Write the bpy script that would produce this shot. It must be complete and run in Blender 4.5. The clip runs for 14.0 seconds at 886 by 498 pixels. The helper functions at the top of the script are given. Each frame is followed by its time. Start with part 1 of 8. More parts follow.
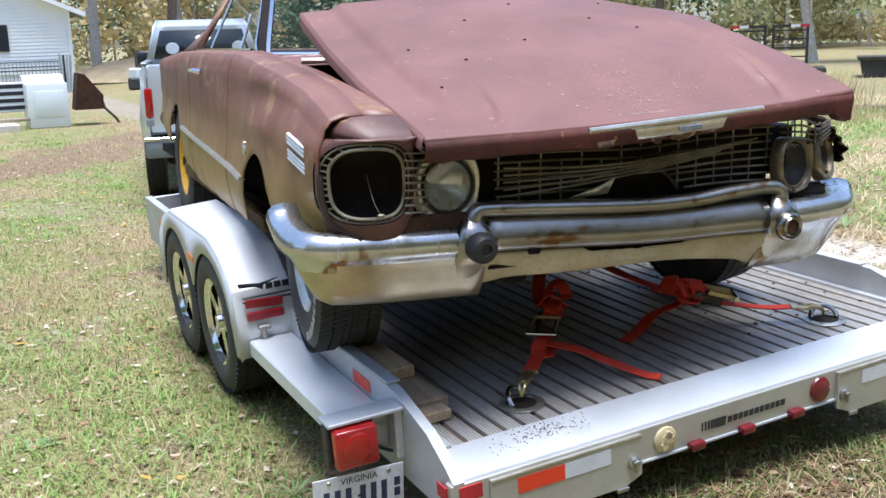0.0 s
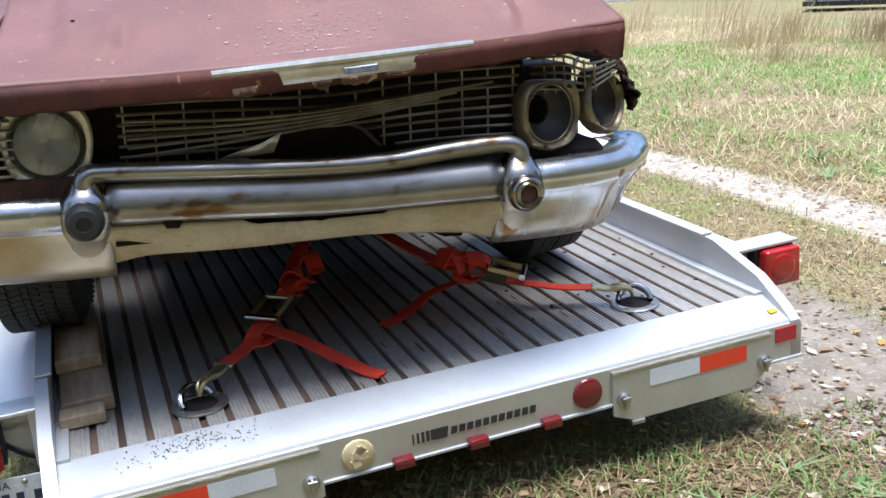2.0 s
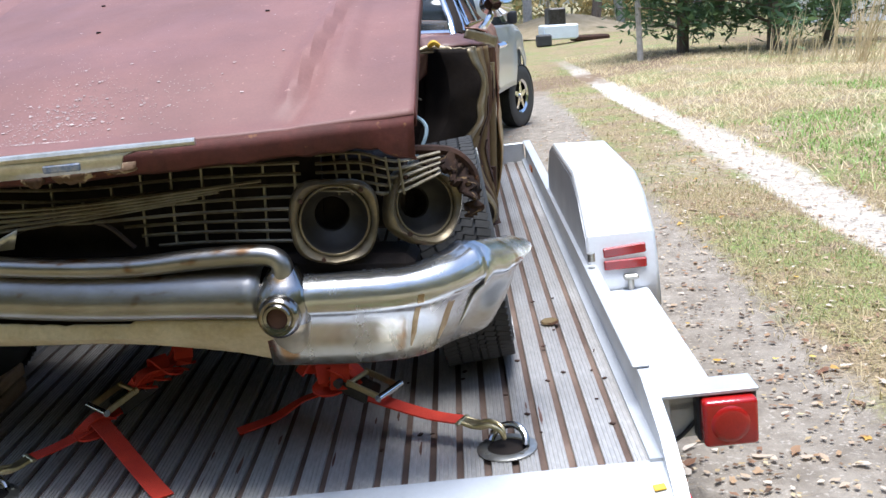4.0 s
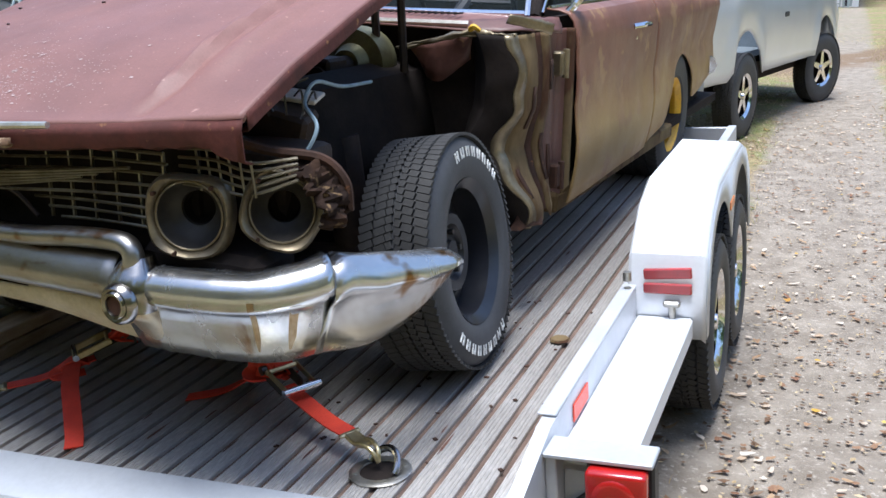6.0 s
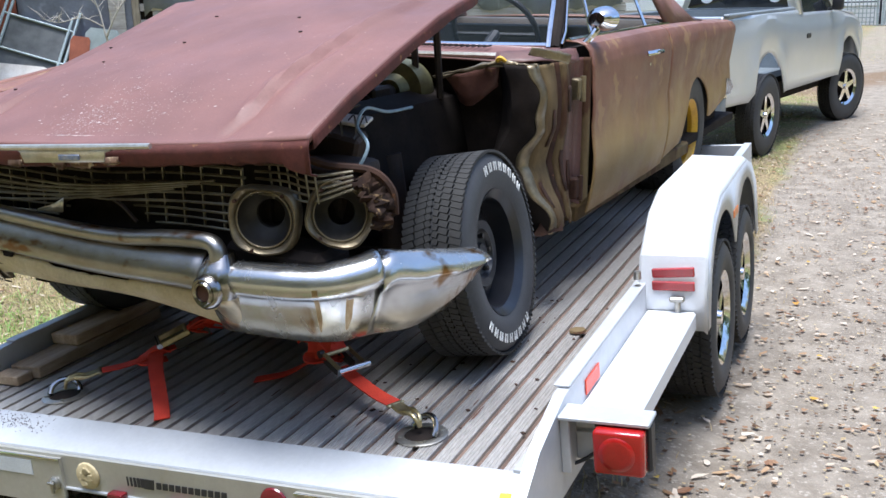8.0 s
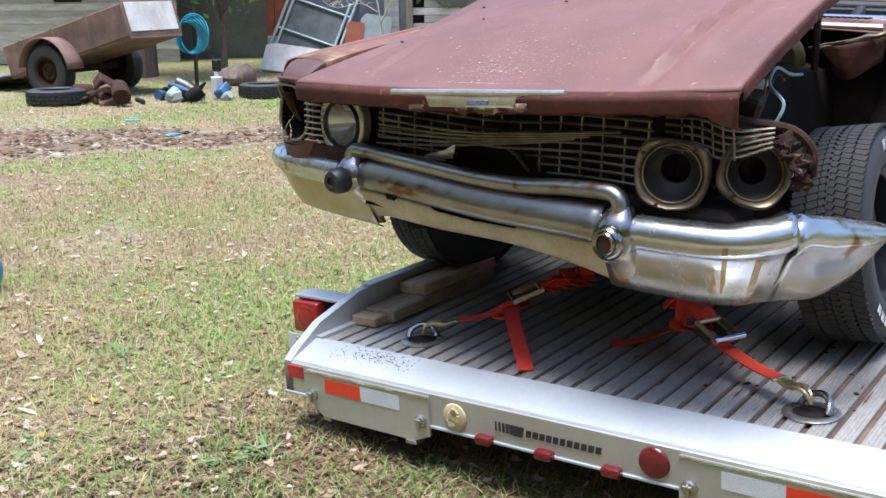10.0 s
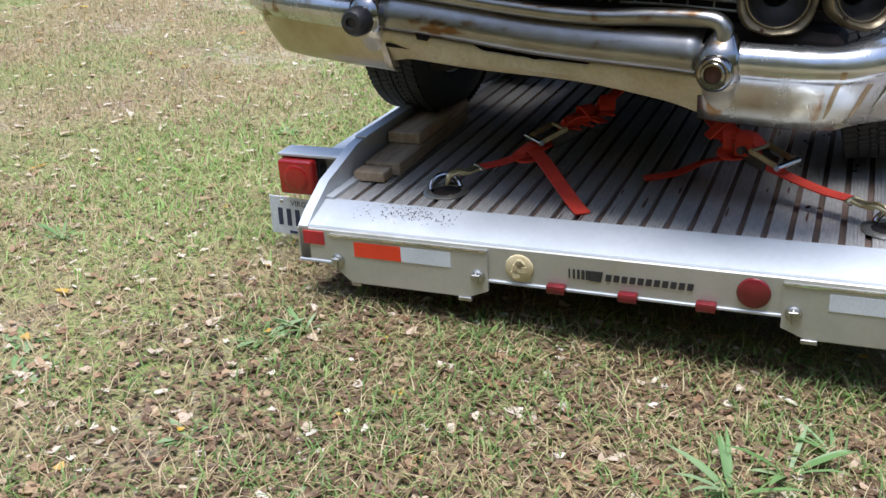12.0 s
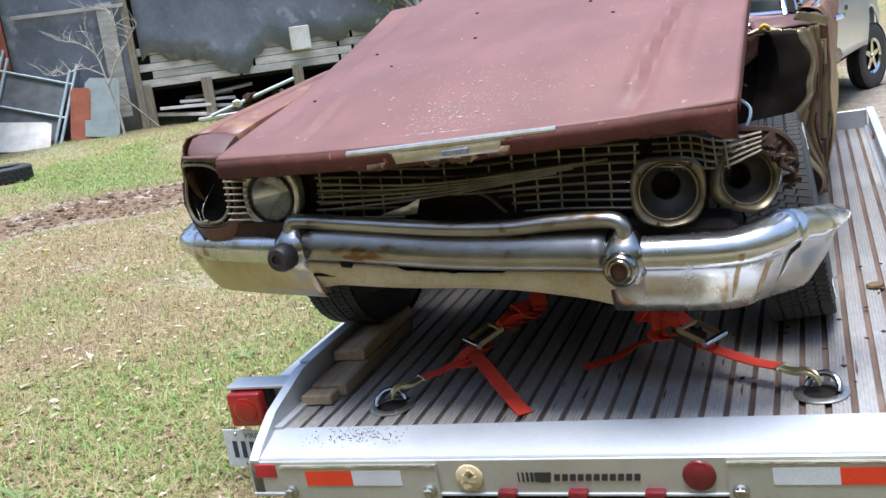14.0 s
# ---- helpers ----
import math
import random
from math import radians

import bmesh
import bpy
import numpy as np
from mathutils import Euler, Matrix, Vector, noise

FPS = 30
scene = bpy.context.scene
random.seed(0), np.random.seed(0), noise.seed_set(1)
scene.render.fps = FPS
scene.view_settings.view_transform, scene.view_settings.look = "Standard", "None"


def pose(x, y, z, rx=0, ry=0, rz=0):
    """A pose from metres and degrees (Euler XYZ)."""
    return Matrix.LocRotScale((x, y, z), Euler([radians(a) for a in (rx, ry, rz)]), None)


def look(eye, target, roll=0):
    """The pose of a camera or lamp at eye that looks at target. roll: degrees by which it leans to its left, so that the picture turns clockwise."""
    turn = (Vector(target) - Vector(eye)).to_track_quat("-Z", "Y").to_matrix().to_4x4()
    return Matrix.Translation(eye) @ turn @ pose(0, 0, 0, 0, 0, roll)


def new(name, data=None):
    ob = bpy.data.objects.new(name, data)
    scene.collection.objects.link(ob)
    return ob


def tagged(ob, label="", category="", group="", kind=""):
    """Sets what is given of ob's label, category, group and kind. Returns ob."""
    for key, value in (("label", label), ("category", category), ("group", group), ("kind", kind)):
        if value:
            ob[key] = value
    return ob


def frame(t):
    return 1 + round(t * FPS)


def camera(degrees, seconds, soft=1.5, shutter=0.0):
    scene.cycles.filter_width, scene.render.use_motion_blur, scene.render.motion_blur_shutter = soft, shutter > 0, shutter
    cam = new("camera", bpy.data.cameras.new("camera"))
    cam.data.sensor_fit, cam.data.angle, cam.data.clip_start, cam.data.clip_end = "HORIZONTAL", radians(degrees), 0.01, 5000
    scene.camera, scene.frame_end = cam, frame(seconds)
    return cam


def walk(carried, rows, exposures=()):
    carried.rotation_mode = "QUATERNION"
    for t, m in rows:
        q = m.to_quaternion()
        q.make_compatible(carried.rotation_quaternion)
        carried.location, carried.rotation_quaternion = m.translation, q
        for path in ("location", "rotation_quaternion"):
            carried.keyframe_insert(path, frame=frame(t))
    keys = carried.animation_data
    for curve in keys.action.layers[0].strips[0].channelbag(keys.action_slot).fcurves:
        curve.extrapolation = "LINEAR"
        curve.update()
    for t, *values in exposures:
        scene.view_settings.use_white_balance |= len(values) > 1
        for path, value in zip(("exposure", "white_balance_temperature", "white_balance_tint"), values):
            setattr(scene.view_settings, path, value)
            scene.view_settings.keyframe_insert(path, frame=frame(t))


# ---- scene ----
cam = camera(48.0, 14.0)
PATH = [
    (0, (-2.278, -2.369, 1.526), (-1.409, -0.618, 1.106), -1.7),
    (0.5, (-2.045, -2.378, 1.536), (-1.281, -0.583, 1.092), -2.3),
    (1, (-1.751, -2.357, 1.451), (-0.906, -0.617, 0.939), -5.6),
    (1.5, (-1.356, -2.291, 1.443), (-0.442, -0.597, 0.901), -4.6),
    (2, (-0.904, -2.313, 1.435), (-0.243, -0.501, 0.906), -2.7),
    (2.5, (-0.476, -2.299, 1.398), (0.063, -0.453, 0.849), -3.0),
    (3, (-0.112, -2.221, 1.46), (0.196, -0.308, 0.966), -2.8),
    (3.5, (0.271, -2.208, 1.52), (0.343, -0.273, 1.021), -1.6),
    (4, (0.602, -2.078, 1.514), (0.56, -0.135, 1.044), -3.4),
    (4.2, (0.736, -1.993, 1.546), (0.62, -0.054, 1.07), -3.3),
    (6.3, (1.729, -1.674, 1.603), (0.978, 0.08, 1.004), -0.6),
    (6.5, (1.766, -1.704, 1.608), (1.018, 0.023, 0.93), -0.7),
    (7, (1.803, -1.826, 1.651), (1.05, -0.043, 1.145), -2.5),
    (7.2, (1.792, -1.897, 1.67), (1.047, -0.105, 1.187), -2.7),
    (9.3, (1.941, -2.246, 1.559), (0.897, -0.651, 0.953), 1.8),
    (9.5, (1.814, -2.272, 1.539), (0.7, -0.72, 0.946), 1.4),
    (10, (1.408, -2.345, 1.539), (0.242, -0.799, 1.038), -0.5),
    (10.5, (1.05, -2.35, 1.507), (-0.093, -0.774, 1.052), -1.2),
    (11, (0.733, -2.443, 1.5), (-0.209, -0.777, 0.919), -3.1),
    (11.2, (0.62, -2.511, 1.472), (-0.223, -0.817, 0.823), -2.5),
    (11.5, (0.514, -2.591, 1.465), (-0.232, -0.864, 0.786), -1.6),
    (12, (0.507, -2.612, 1.496), (-0.192, -0.918, 0.694), -0.2),
    (12.5, (0.506, -2.627, 1.521), (-0.231, -0.929, 0.762), -3.6),
    (13, (0.529, -2.613, 1.568), (-0.138, -0.824, 0.972), -6.2),
    (13.5, (0.574, -2.586, 1.605), (-0.091, -0.776, 1.077), -7.5),
    (14, (0.679, -2.57, 1.629), (-0.019, -0.757, 1.154), -7.4),
]
walk(cam, [(t, look(eye, target, roll)) for t, eye, target, roll in PATH], [(0, 1.0, 5800, 9), (4.2, 1.0, 5800, 9), (6.3, 0.92, 5800, 9), (7.2, 0.94, 5800, 9), (9.3, 1.0, 5800, 9), (10.4, 1.0, 5800, 9), (11.5, 0.82, 5800, 9), (12.4, 0.82, 5800, 9), (13.4, 1.03, 5800, 9), (14, 1.03, 5800, 9)])

# ---- light ----
world = bpy.data.worlds.new("overcast_sky")
world.use_nodes = True
scene.world = world
wn = world.node_tree
sky = wn.nodes.new("ShaderNodeTexSky")
sky.sky_type, sky.sun_disc = "NISHITA", False
sky.sun_elevation, sky.sun_rotation = radians(84), radians(192)
sky.air_density, sky.dust_density, sky.ozone_density = 1.0, 2.0, 1.5
wn.links.new(sky.outputs[0], wn.nodes["Background"].inputs[0])
wn.nodes["Background"].inputs[1].default_value = 0.148
sun = new("sun", bpy.data.lights.new("sun", "SUN"))
sun.data.energy, sun.data.angle, sun.data.color = 3.4, radians(30), (1.0, 0.97, 0.93)
sun.matrix_world = look((-0.3, 0.1, 14), (0, 1.5, 0))

# ---- materials ----


def mat(name, c1, c2=None, scale=6.0, rough=0.6, metal=0.0, bump=0.15, fine=70.0, spots=None, spot_scale=25.0, spot_cut=0.66,
        rnd=0.0, island=False, rough2=None, stretch=(1, 1, 1), contrast=0.18, coat=0.0, band=None, spec=0.5):
    """A worn surface: two tones in large patches, fine grain, spots of a third tone, relief. band: (z, width, colour,
    patchiness) a second tone below height z.
    """
    m = bpy.data.materials.new(name)
    m.use_nodes = True
    t = m.node_tree
    N, L = t.nodes, t.links
    b = N["Principled BSDF"]
    b.inputs["Metallic"].default_value = metal
    b.inputs["Roughness"].default_value = rough
    b.inputs["Specular IOR Level"].default_value = spec
    if coat:
        b.inputs["Coat Weight"].default_value = coat
        b.inputs["Coat Roughness"].default_value = 0.2
    co = N.new("ShaderNodeTexCoord")
    mp = N.new("ShaderNodeMapping")
    mp.inputs["Scale"].default_value = stretch
    L.new(co.outputs["Object"], mp.inputs[0])
    at = mp.outputs[0]

    def tex(s, detail=5.0, r=0.6):
        n = N.new("ShaderNodeTexNoise")
        n.inputs["Scale"].default_value, n.inputs["Detail"].default_value, n.inputs["Roughness"].default_value = s, detail, r
        L.new(at, n.inputs["Vector"])
        return n.outputs[0]

    def ramp(src, lo, hi):
        r = N.new("ShaderNodeMapRange")
        r.inputs["From Min"].default_value, r.inputs["From Max"].default_value = lo, hi
        L.new(src, r.inputs["Value"])
        return r.outputs[0]

    def blend(f, a, c, kind="MIX"):
        x = N.new("ShaderNodeMix")
        x.data_type, x.blend_type = "RGBA", kind
        if hasattr(f, "links"):
            L.new(f, x.inputs[0])
        else:
            x.inputs[0].default_value = f
        for k, v in ((6, a), (7, c)):
            if hasattr(v, "links"):
                L.new(v, x.inputs[k])
            else:
                x.inputs[k].default_value = (*v, 1)
        return x.outputs[2]

    c2 = c2 or tuple(v * 0.72 for v in c1)
    big = tex(scale)
    col = blend(ramp(big, 0.36, 0.64), c1, c2)
    if band:
        z, width, colour, patchy = band
        sep = N.new("ShaderNodeSeparateXYZ")
        L.new(co.outputs["Object"], sep.inputs[0])
        add = N.new("ShaderNodeMath")
        add.operation = "MULTIPLY_ADD"
        L.new(tex(3.5, 6.0), add.inputs[0])
        add.inputs[1].default_value = patchy
        L.new(sep.outputs[2], add.inputs[2])
        col = blend(ramp(add.outputs[0], z + patchy / 2 + width, z + patchy / 2 - width), col, colour)
    if spots:
        col = blend(ramp(tex(spot_scale, 3.0), spot_cut, spot_cut + 0.07), col, spots)
    grain = tex(fine, 6.0, 0.7)
    g = N.new("ShaderNodeMapRange")
    g.inputs["From Min"].default_value, g.inputs["From Max"].default_value = 0.25, 0.75
    g.inputs["To Min"].default_value, g.inputs["To Max"].default_value = 1 - contrast, 1 + contrast
    L.new(grain, g.inputs["Value"])
    mul = N.new("ShaderNodeVectorMath")
    mul.operation = "SCALE"
    L.new(col, mul.inputs[0])
    L.new(g.outputs[0], mul.inputs["Scale"])
    col = mul.outputs[0]
    if rnd:
        src = N.new("ShaderNodeNewGeometry").outputs["Random Per Island"] if island else N.new("ShaderNodeObjectInfo").outputs["Random"]
        v = N.new("ShaderNodeMapRange")
        v.inputs["To Min"].default_value, v.inputs["To Max"].default_value = 1 - rnd, 1 + rnd
        L.new(src, v.inputs["Value"])
        m2 = N.new("ShaderNodeVectorMath")
        m2.operation = "SCALE"
        L.new(col, m2.inputs[0])
        L.new(v.outputs[0], m2.inputs["Scale"])
        col = m2.outputs[0]
    L.new(col, b.inputs["Base Color"])
    if rough2 is not None:
        q = N.new("ShaderNodeMapRange")
        q.inputs["From Min"].default_value, q.inputs["From Max"].default_value = 0.35, 0.65
        q.inputs["To Min"].default_value, q.inputs["To Max"].default_value = rough, rough2
        L.new(tex(scale * 2.3), q.inputs["Value"])
        L.new(q.outputs[0], b.inputs["Roughness"])
    if bump:
        p = N.new("ShaderNodeBump")
        p.inputs["Strength"].default_value, p.inputs["Distance"].default_value = bump, 0.004
        L.new(grain, p.inputs["Height"])
        L.new(p.outputs[0], b.inputs["Normal"])
    return m


def glass_mat(name, tint, rough=0.02, alpha=0.25):
    m = bpy.data.materials.new(name)
    m.use_nodes = True
    b = m.node_tree.nodes["Principled BSDF"]
    b.inputs["Base Color"].default_value = (*tint, 1)
    b.inputs["Roughness"].default_value = rough
    b.inputs["Alpha"].default_value = alpha
    b.inputs["IOR"].default_value = 1.5
    return m


def leaf_mat(name, c1, c2, c3=None, rnd=0.4):
    """Leaves and blades: the tone changes from piece to piece; light shines through."""
    m = bpy.data.materials.new(name)
    m.use_nodes = True
    t = m.node_tree
    N, L = t.nodes, t.links
    b = N["Principled BSDF"]
    b.inputs["Roughness"].default_value = 0.6
    r = N.new("ShaderNodeValToRGB")
    e = r.color_ramp.elements
    e[0].color, e[1].color = (*c1, 1), (*(c3 or c2), 1)
    if c3:
        k = r.color_ramp.elements.new(0.5)
        k.color = (*c2, 1)
    L.new(N.new("ShaderNodeNewGeometry").outputs["Random Per Island"], r.inputs[0])
    L.new(r.outputs[0], b.inputs["Base Color"])
    tr = N.new("ShaderNodeBsdfTranslucent")
    L.new(r.outputs[0], tr.inputs[0])
    mx = N.new("ShaderNodeMixShader")
    mx.inputs[0].default_value = 0.3
    L.new(b.outputs[0], mx.inputs[1])
    L.new(tr.outputs[0], mx.inputs[2])
    L.new(mx.outputs[0], N["Material Output"].inputs[0])
    return m


M = {}
M["primer"] = mat("red_primer", (0.192, 0.091, 0.076), (0.145, 0.069, 0.058), 2.2, 0.50, bump=0.10, fine=160, spots=(0.34, 0.20, 0.17), spot_scale=38, spot_cut=0.68, rough2=0.62, contrast=0.14, spec=0.35)
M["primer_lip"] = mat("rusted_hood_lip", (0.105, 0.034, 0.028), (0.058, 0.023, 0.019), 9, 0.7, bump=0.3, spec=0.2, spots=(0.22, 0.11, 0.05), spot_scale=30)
M["brown"] = mat("faded_brown_paint", (0.205, 0.088, 0.054), (0.145, 0.062, 0.041), 2.0, 0.4, bump=0.12, fine=120, spots=(0.28, 0.16, 0.075), spot_scale=7, spot_cut=0.58, band=(0.74, 0.13, (0.30, 0.19, 0.07), 0.42), rough2=0.55)
# darker copy of the brown paint, with the front's shade in its colour
M["face"] = mat("shaded_rusty_brown", (0.135, 0.058, 0.044), (0.080, 0.036, 0.028), 4, 0.5, bump=0.18, spots=(0.24, 0.13, 0.06), spot_scale=16, spot_cut=0.66)
M["chrome_dull"] = mat("tarnished_chrome", (0.36, 0.352, 0.34), (0.22, 0.195, 0.165), 6, 0.30, metal=1.0, bump=0.03, fine=40, spots=(0.16, 0.09, 0.045), spot_scale=12, spot_cut=0.58, rough2=0.38, contrast=0.08, stretch=(0.5, 1, 1))
M["chip"] = mat("bare_chips", (0.46, 0.36, 0.33), None, 20, 0.6)
M["rust_lip"] = mat("flaking_rust", (0.036, 0.020, 0.013), (0.016, 0.010, 0.008), 16, 0.9, bump=0.8, fine=90, spots=(0.13, 0.085, 0.045), spot_scale=34, spot_cut=0.60, spec=0.12)
M["flake"] = mat("tan_flaking_rust", (0.13, 0.075, 0.040), (0.06, 0.03, 0.018), 24, 0.8, bump=0.4, spots=(0.42, 0.34, 0.22), spot_scale=30, spot_cut=0.6)
M["emblem_blue"] = mat("faded_emblem_blue", (0.10, 0.14, 0.24), (0.30, 0.30, 0.30), 60, 0.4, metal=0.3)
# paler copy of the trailer's aluminium; the sky's reflection is put into its colour
M["alu_bright"] = mat("sky_lit_aluminium", (0.76, 0.77, 0.79), (0.70, 0.71, 0.73), 2.5, 0.34, metal=0.25, bump=0.03, fine=60, rough2=0.45, contrast=0.04)
M["tan"] = mat("tan_undercoat", (0.165, 0.12, 0.06), (0.10, 0.064, 0.033), 5, 0.75, bump=0.35, spots=(0.075, 0.038, 0.022), spot_scale=9, spot_cut=0.53, stretch=(1, 1, 0.4), spec=0.12)
M["cream"] = mat("cream_valance_paint", (0.52, 0.45, 0.30), (0.40, 0.32, 0.18), 5, 0.5, bump=0.12, spots=(0.22, 0.12, 0.055), spot_scale=22, spot_cut=0.70)
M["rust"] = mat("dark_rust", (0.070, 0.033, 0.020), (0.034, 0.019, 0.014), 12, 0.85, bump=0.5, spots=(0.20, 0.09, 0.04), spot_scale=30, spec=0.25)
# black grime, kept darker so the colour carries deep engine-bay shade
M["black"] = mat("grimy_shade_black", (0.016, 0.013, 0.012), (0.026, 0.020, 0.017), 7, 0.85, bump=0.3, spec=0.1)
M["greasy"] = mat("greasy_iron", (0.030, 0.024, 0.022), (0.055, 0.035, 0.026), 9, 0.6, metal=0.1, bump=0.5, spec=0.25)
M["chrome"] = mat("old_chrome", (0.40, 0.40, 0.41), (0.26, 0.24, 0.21), 5, 0.14, metal=1.0, bump=0.02, fine=40, spots=(0.26, 0.17, 0.08), spot_scale=11, spot_cut=0.60, rough2=0.30, contrast=0.06)
# tan band low on the wings paints in the lawn's reflection
M["chrome_wing"] = mat("pitted_chrome", (0.60, 0.605, 0.61), (0.45, 0.45, 0.44), 4, 0.18, metal=0.92, bump=0.03, fine=40, spots=(0.22, 0.12, 0.045), spot_scale=6, spot_cut=0.585, rough2=0.30, contrast=0.06, band=(0.455, 0.02, (0.34, 0.31, 0.24), 0.03), stretch=(1.6, 1, 0.5))
# browned chrome whose tan also carries the reflected ground
M["chrome_tan"] = mat("lawn_browned_chrome", (0.52, 0.46, 0.35), (0.38, 0.31, 0.20), 5, 0.32, metal=0.75, bump=0.04, fine=40, spots=(0.22, 0.12, 0.045), spot_scale=14, spot_cut=0.68)
M["chrome_clean"] = mat("bright_chrome", (0.75, 0.75, 0.76), (0.66, 0.66, 0.67), 6, 0.08, metal=1.0, bump=0.01)
M["trim"] = mat("aluminium_trim", (0.62, 0.60, 0.55), (0.48, 0.45, 0.38), 14, 0.3, metal=0.75, bump=0.1)
M["grille"] = mat("dirty_grille", (0.27, 0.245, 0.18), (0.15, 0.122, 0.08), 10, 0.4, metal=0.6, bump=0.15)
M["bezel"] = mat("dull_bezel", (0.245, 0.20, 0.125), (0.12, 0.092, 0.055), 12, 0.38, metal=0.55, bump=0.15)
M["bowl"] = mat("dull_lamp_bowl", (0.045, 0.040, 0.034), (0.026, 0.022, 0.019), 12, 0.5, metal=0.2)
M["bezel_light"] = mat("pale_bezel", (0.62, 0.60, 0.54), (0.48, 0.45, 0.37), 10, 0.32, metal=0.6, bump=0.1)
M["rubber"] = mat("tyre_rubber", (0.045, 0.046, 0.05), (0.032, 0.032, 0.034), 6, 0.62, bump=0.2, fine=110)
M["tread"] = mat("worn_tread", (0.040, 0.039, 0.038), (0.026, 0.025, 0.024), 9, 0.85, bump=0.35, fine=120)
M["black_rubber"] = mat("soft_black_rubber", (0.02, 0.02, 0.024), None, 6, 0.5)
M["wheel_black"] = mat("black_steel_wheel", (0.016, 0.017, 0.022), None, 6, 0.28, bump=0.05)
M["yellow"] = mat("yellow_wheel_paint", (0.75, 0.42, 0.02), (0.60, 0.32, 0.02), 8, 0.4)
M["white_letter"] = mat("white_lettering", (0.72, 0.72, 0.70), (0.5, 0.5, 0.48), 20, 0.6)
M["alu"] = mat("bright_aluminium", (0.56, 0.575, 0.60), (0.48, 0.495, 0.52), 2.5, 0.38, metal=0.35, bump=0.04, fine=60, rough2=0.5, contrast=0.05, spots=(0.60, 0.58, 0.54), spot_scale=8, spot_cut=0.68)
M["alu_back"] = mat("painted_aluminium", (0.54, 0.53, 0.48), (0.46, 0.44, 0.39), 3, 0.36, metal=0.4, bump=0.04, spots=(0.45, 0.41, 0.33), spot_scale=9, spot_cut=0.66, contrast=0.06)
M["plank"] = mat("weathered_aluminium_plank", (0.51, 0.485, 0.455), (0.355, 0.325, 0.295), 4, 0.38, metal=0.4, bump=0.15, spots=(0.16, 0.10, 0.07), spot_scale=5, spot_cut=0.63, contrast=0.22, rnd=0.12, stretch=(1, 0.35, 1))
M["groove"] = mat("dirty_groove", (0.17, 0.115, 0.085), (0.07, 0.042, 0.03), 7, 0.85, bump=0.4, stretch=(1, 0.3, 1))
M["stain"] = mat("rust_stain", (0.17, 0.085, 0.055), (0.10, 0.045, 0.03), 14, 0.6, metal=0.2, bump=0.2)
M["streak"] = mat("brown_rust_streak", (0.40, 0.31, 0.19), (0.29, 0.19, 0.09), 22, 0.36, metal=0.7, bump=0.2, stretch=(2, 2, 0.4))
M["steel"] = mat("zinc_steel", (0.50, 0.49, 0.46), (0.36, 0.34, 0.30), 14, 0.35, metal=0.9, bump=0.1)
M["gold_hook"] = mat("yellow_zinc", (0.62, 0.52, 0.30), (0.45, 0.36, 0.2), 15, 0.3, metal=0.9)
M["dark_steel"] = mat("dark_steel", (0.09, 0.085, 0.08), (0.05, 0.045, 0.04), 12, 0.4, metal=0.7)
M["red_lens"] = mat("red_lens", (0.40, 0.010, 0.009), (0.28, 0.007, 0.007), 8, 0.12, bump=0.03, fine=200, coat=0.6)
M["dark_red"] = mat("faded_red_lens", (0.17, 0.010, 0.016), (0.11, 0.008, 0.012), 8, 0.2, coat=0.4)
M["orange_tape"] = mat("orange_reflective_tape", (0.85, 0.07, 0.02), (0.75, 0.055, 0.018), 6, 0.35, fine=220)
M["white_tape"] = mat("white_reflective_tape", (0.70, 0.73, 0.77), (0.62, 0.65, 0.69), 6, 0.35, fine=220)
M["marker"] = mat("red_marker_tape", (0.50, 0.03, 0.035), (0.38, 0.02, 0.03), 10, 0.4)
M["amber"] = mat("amber_lens", (0.80, 0.22, 0.02), None, 10, 0.3)
M["putty"] = mat("yellowed_plug", (0.62, 0.52, 0.32), (0.48, 0.38, 0.2), 18, 0.6, bump=0.3)
M["strap"] = mat("orange_webbing", (0.72, 0.055, 0.022), (0.56, 0.035, 0.018), 10, 0.75, bump=0.5, fine=260, contrast=0.15)
M["wood"] = mat("rough_sawn_wood", (0.52, 0.40, 0.27), (0.36, 0.25, 0.155), 5, 0.8, bump=0.5, fine=50, stretch=(6, 1, 6), rnd=0.2)
M["plate"] = mat("plate_white", (0.72, 0.76, 0.82), (0.64, 0.68, 0.75), 8, 0.35, bump=0.05)
M["ink"] = mat("dark_blue_ink", (0.035, 0.05, 0.11), None, 10, 0.4)
M["decal"] = mat("black_decal", (0.035, 0.035, 0.038), None, 10, 0.4)
M["silver"] = mat("silver_car_paint", (0.64, 0.68, 0.74), (0.60, 0.64, 0.70), 2, 0.28, metal=0.45, bump=0.01, contrast=0.03, coat=0.6)
M["silver_dark"] = mat("grey_bumper_paint", (0.22, 0.25, 0.27), None, 3, 0.4)
M["siding"] = mat("white_vinyl_siding", (0.90, 0.905, 0.915), (0.86, 0.865, 0.875), 2, 0.5, bump=0.03, contrast=0.03)
M["white"] = mat("white_enamel", (0.74, 0.80, 0.84), (0.68, 0.74, 0.78), 3, 0.3, contrast=0.04)
M["shutter"] = mat("black_shutter", (0.02, 0.02, 0.03), None, 5, 0.5)
M["shingle"] = mat("grey_shingle", (0.20, 0.20, 0.21), (0.13, 0.13, 0.14), 3, 0.9, bump=0.3)
M["tar"] = mat("black_tar_paper", (0.22, 0.235, 0.285), (0.14, 0.15, 0.185), 1.2, 0.6, bump=0.3, fine=14, spots=(0.29, 0.31, 0.36), spot_scale=2.2, spot_cut=0.6)
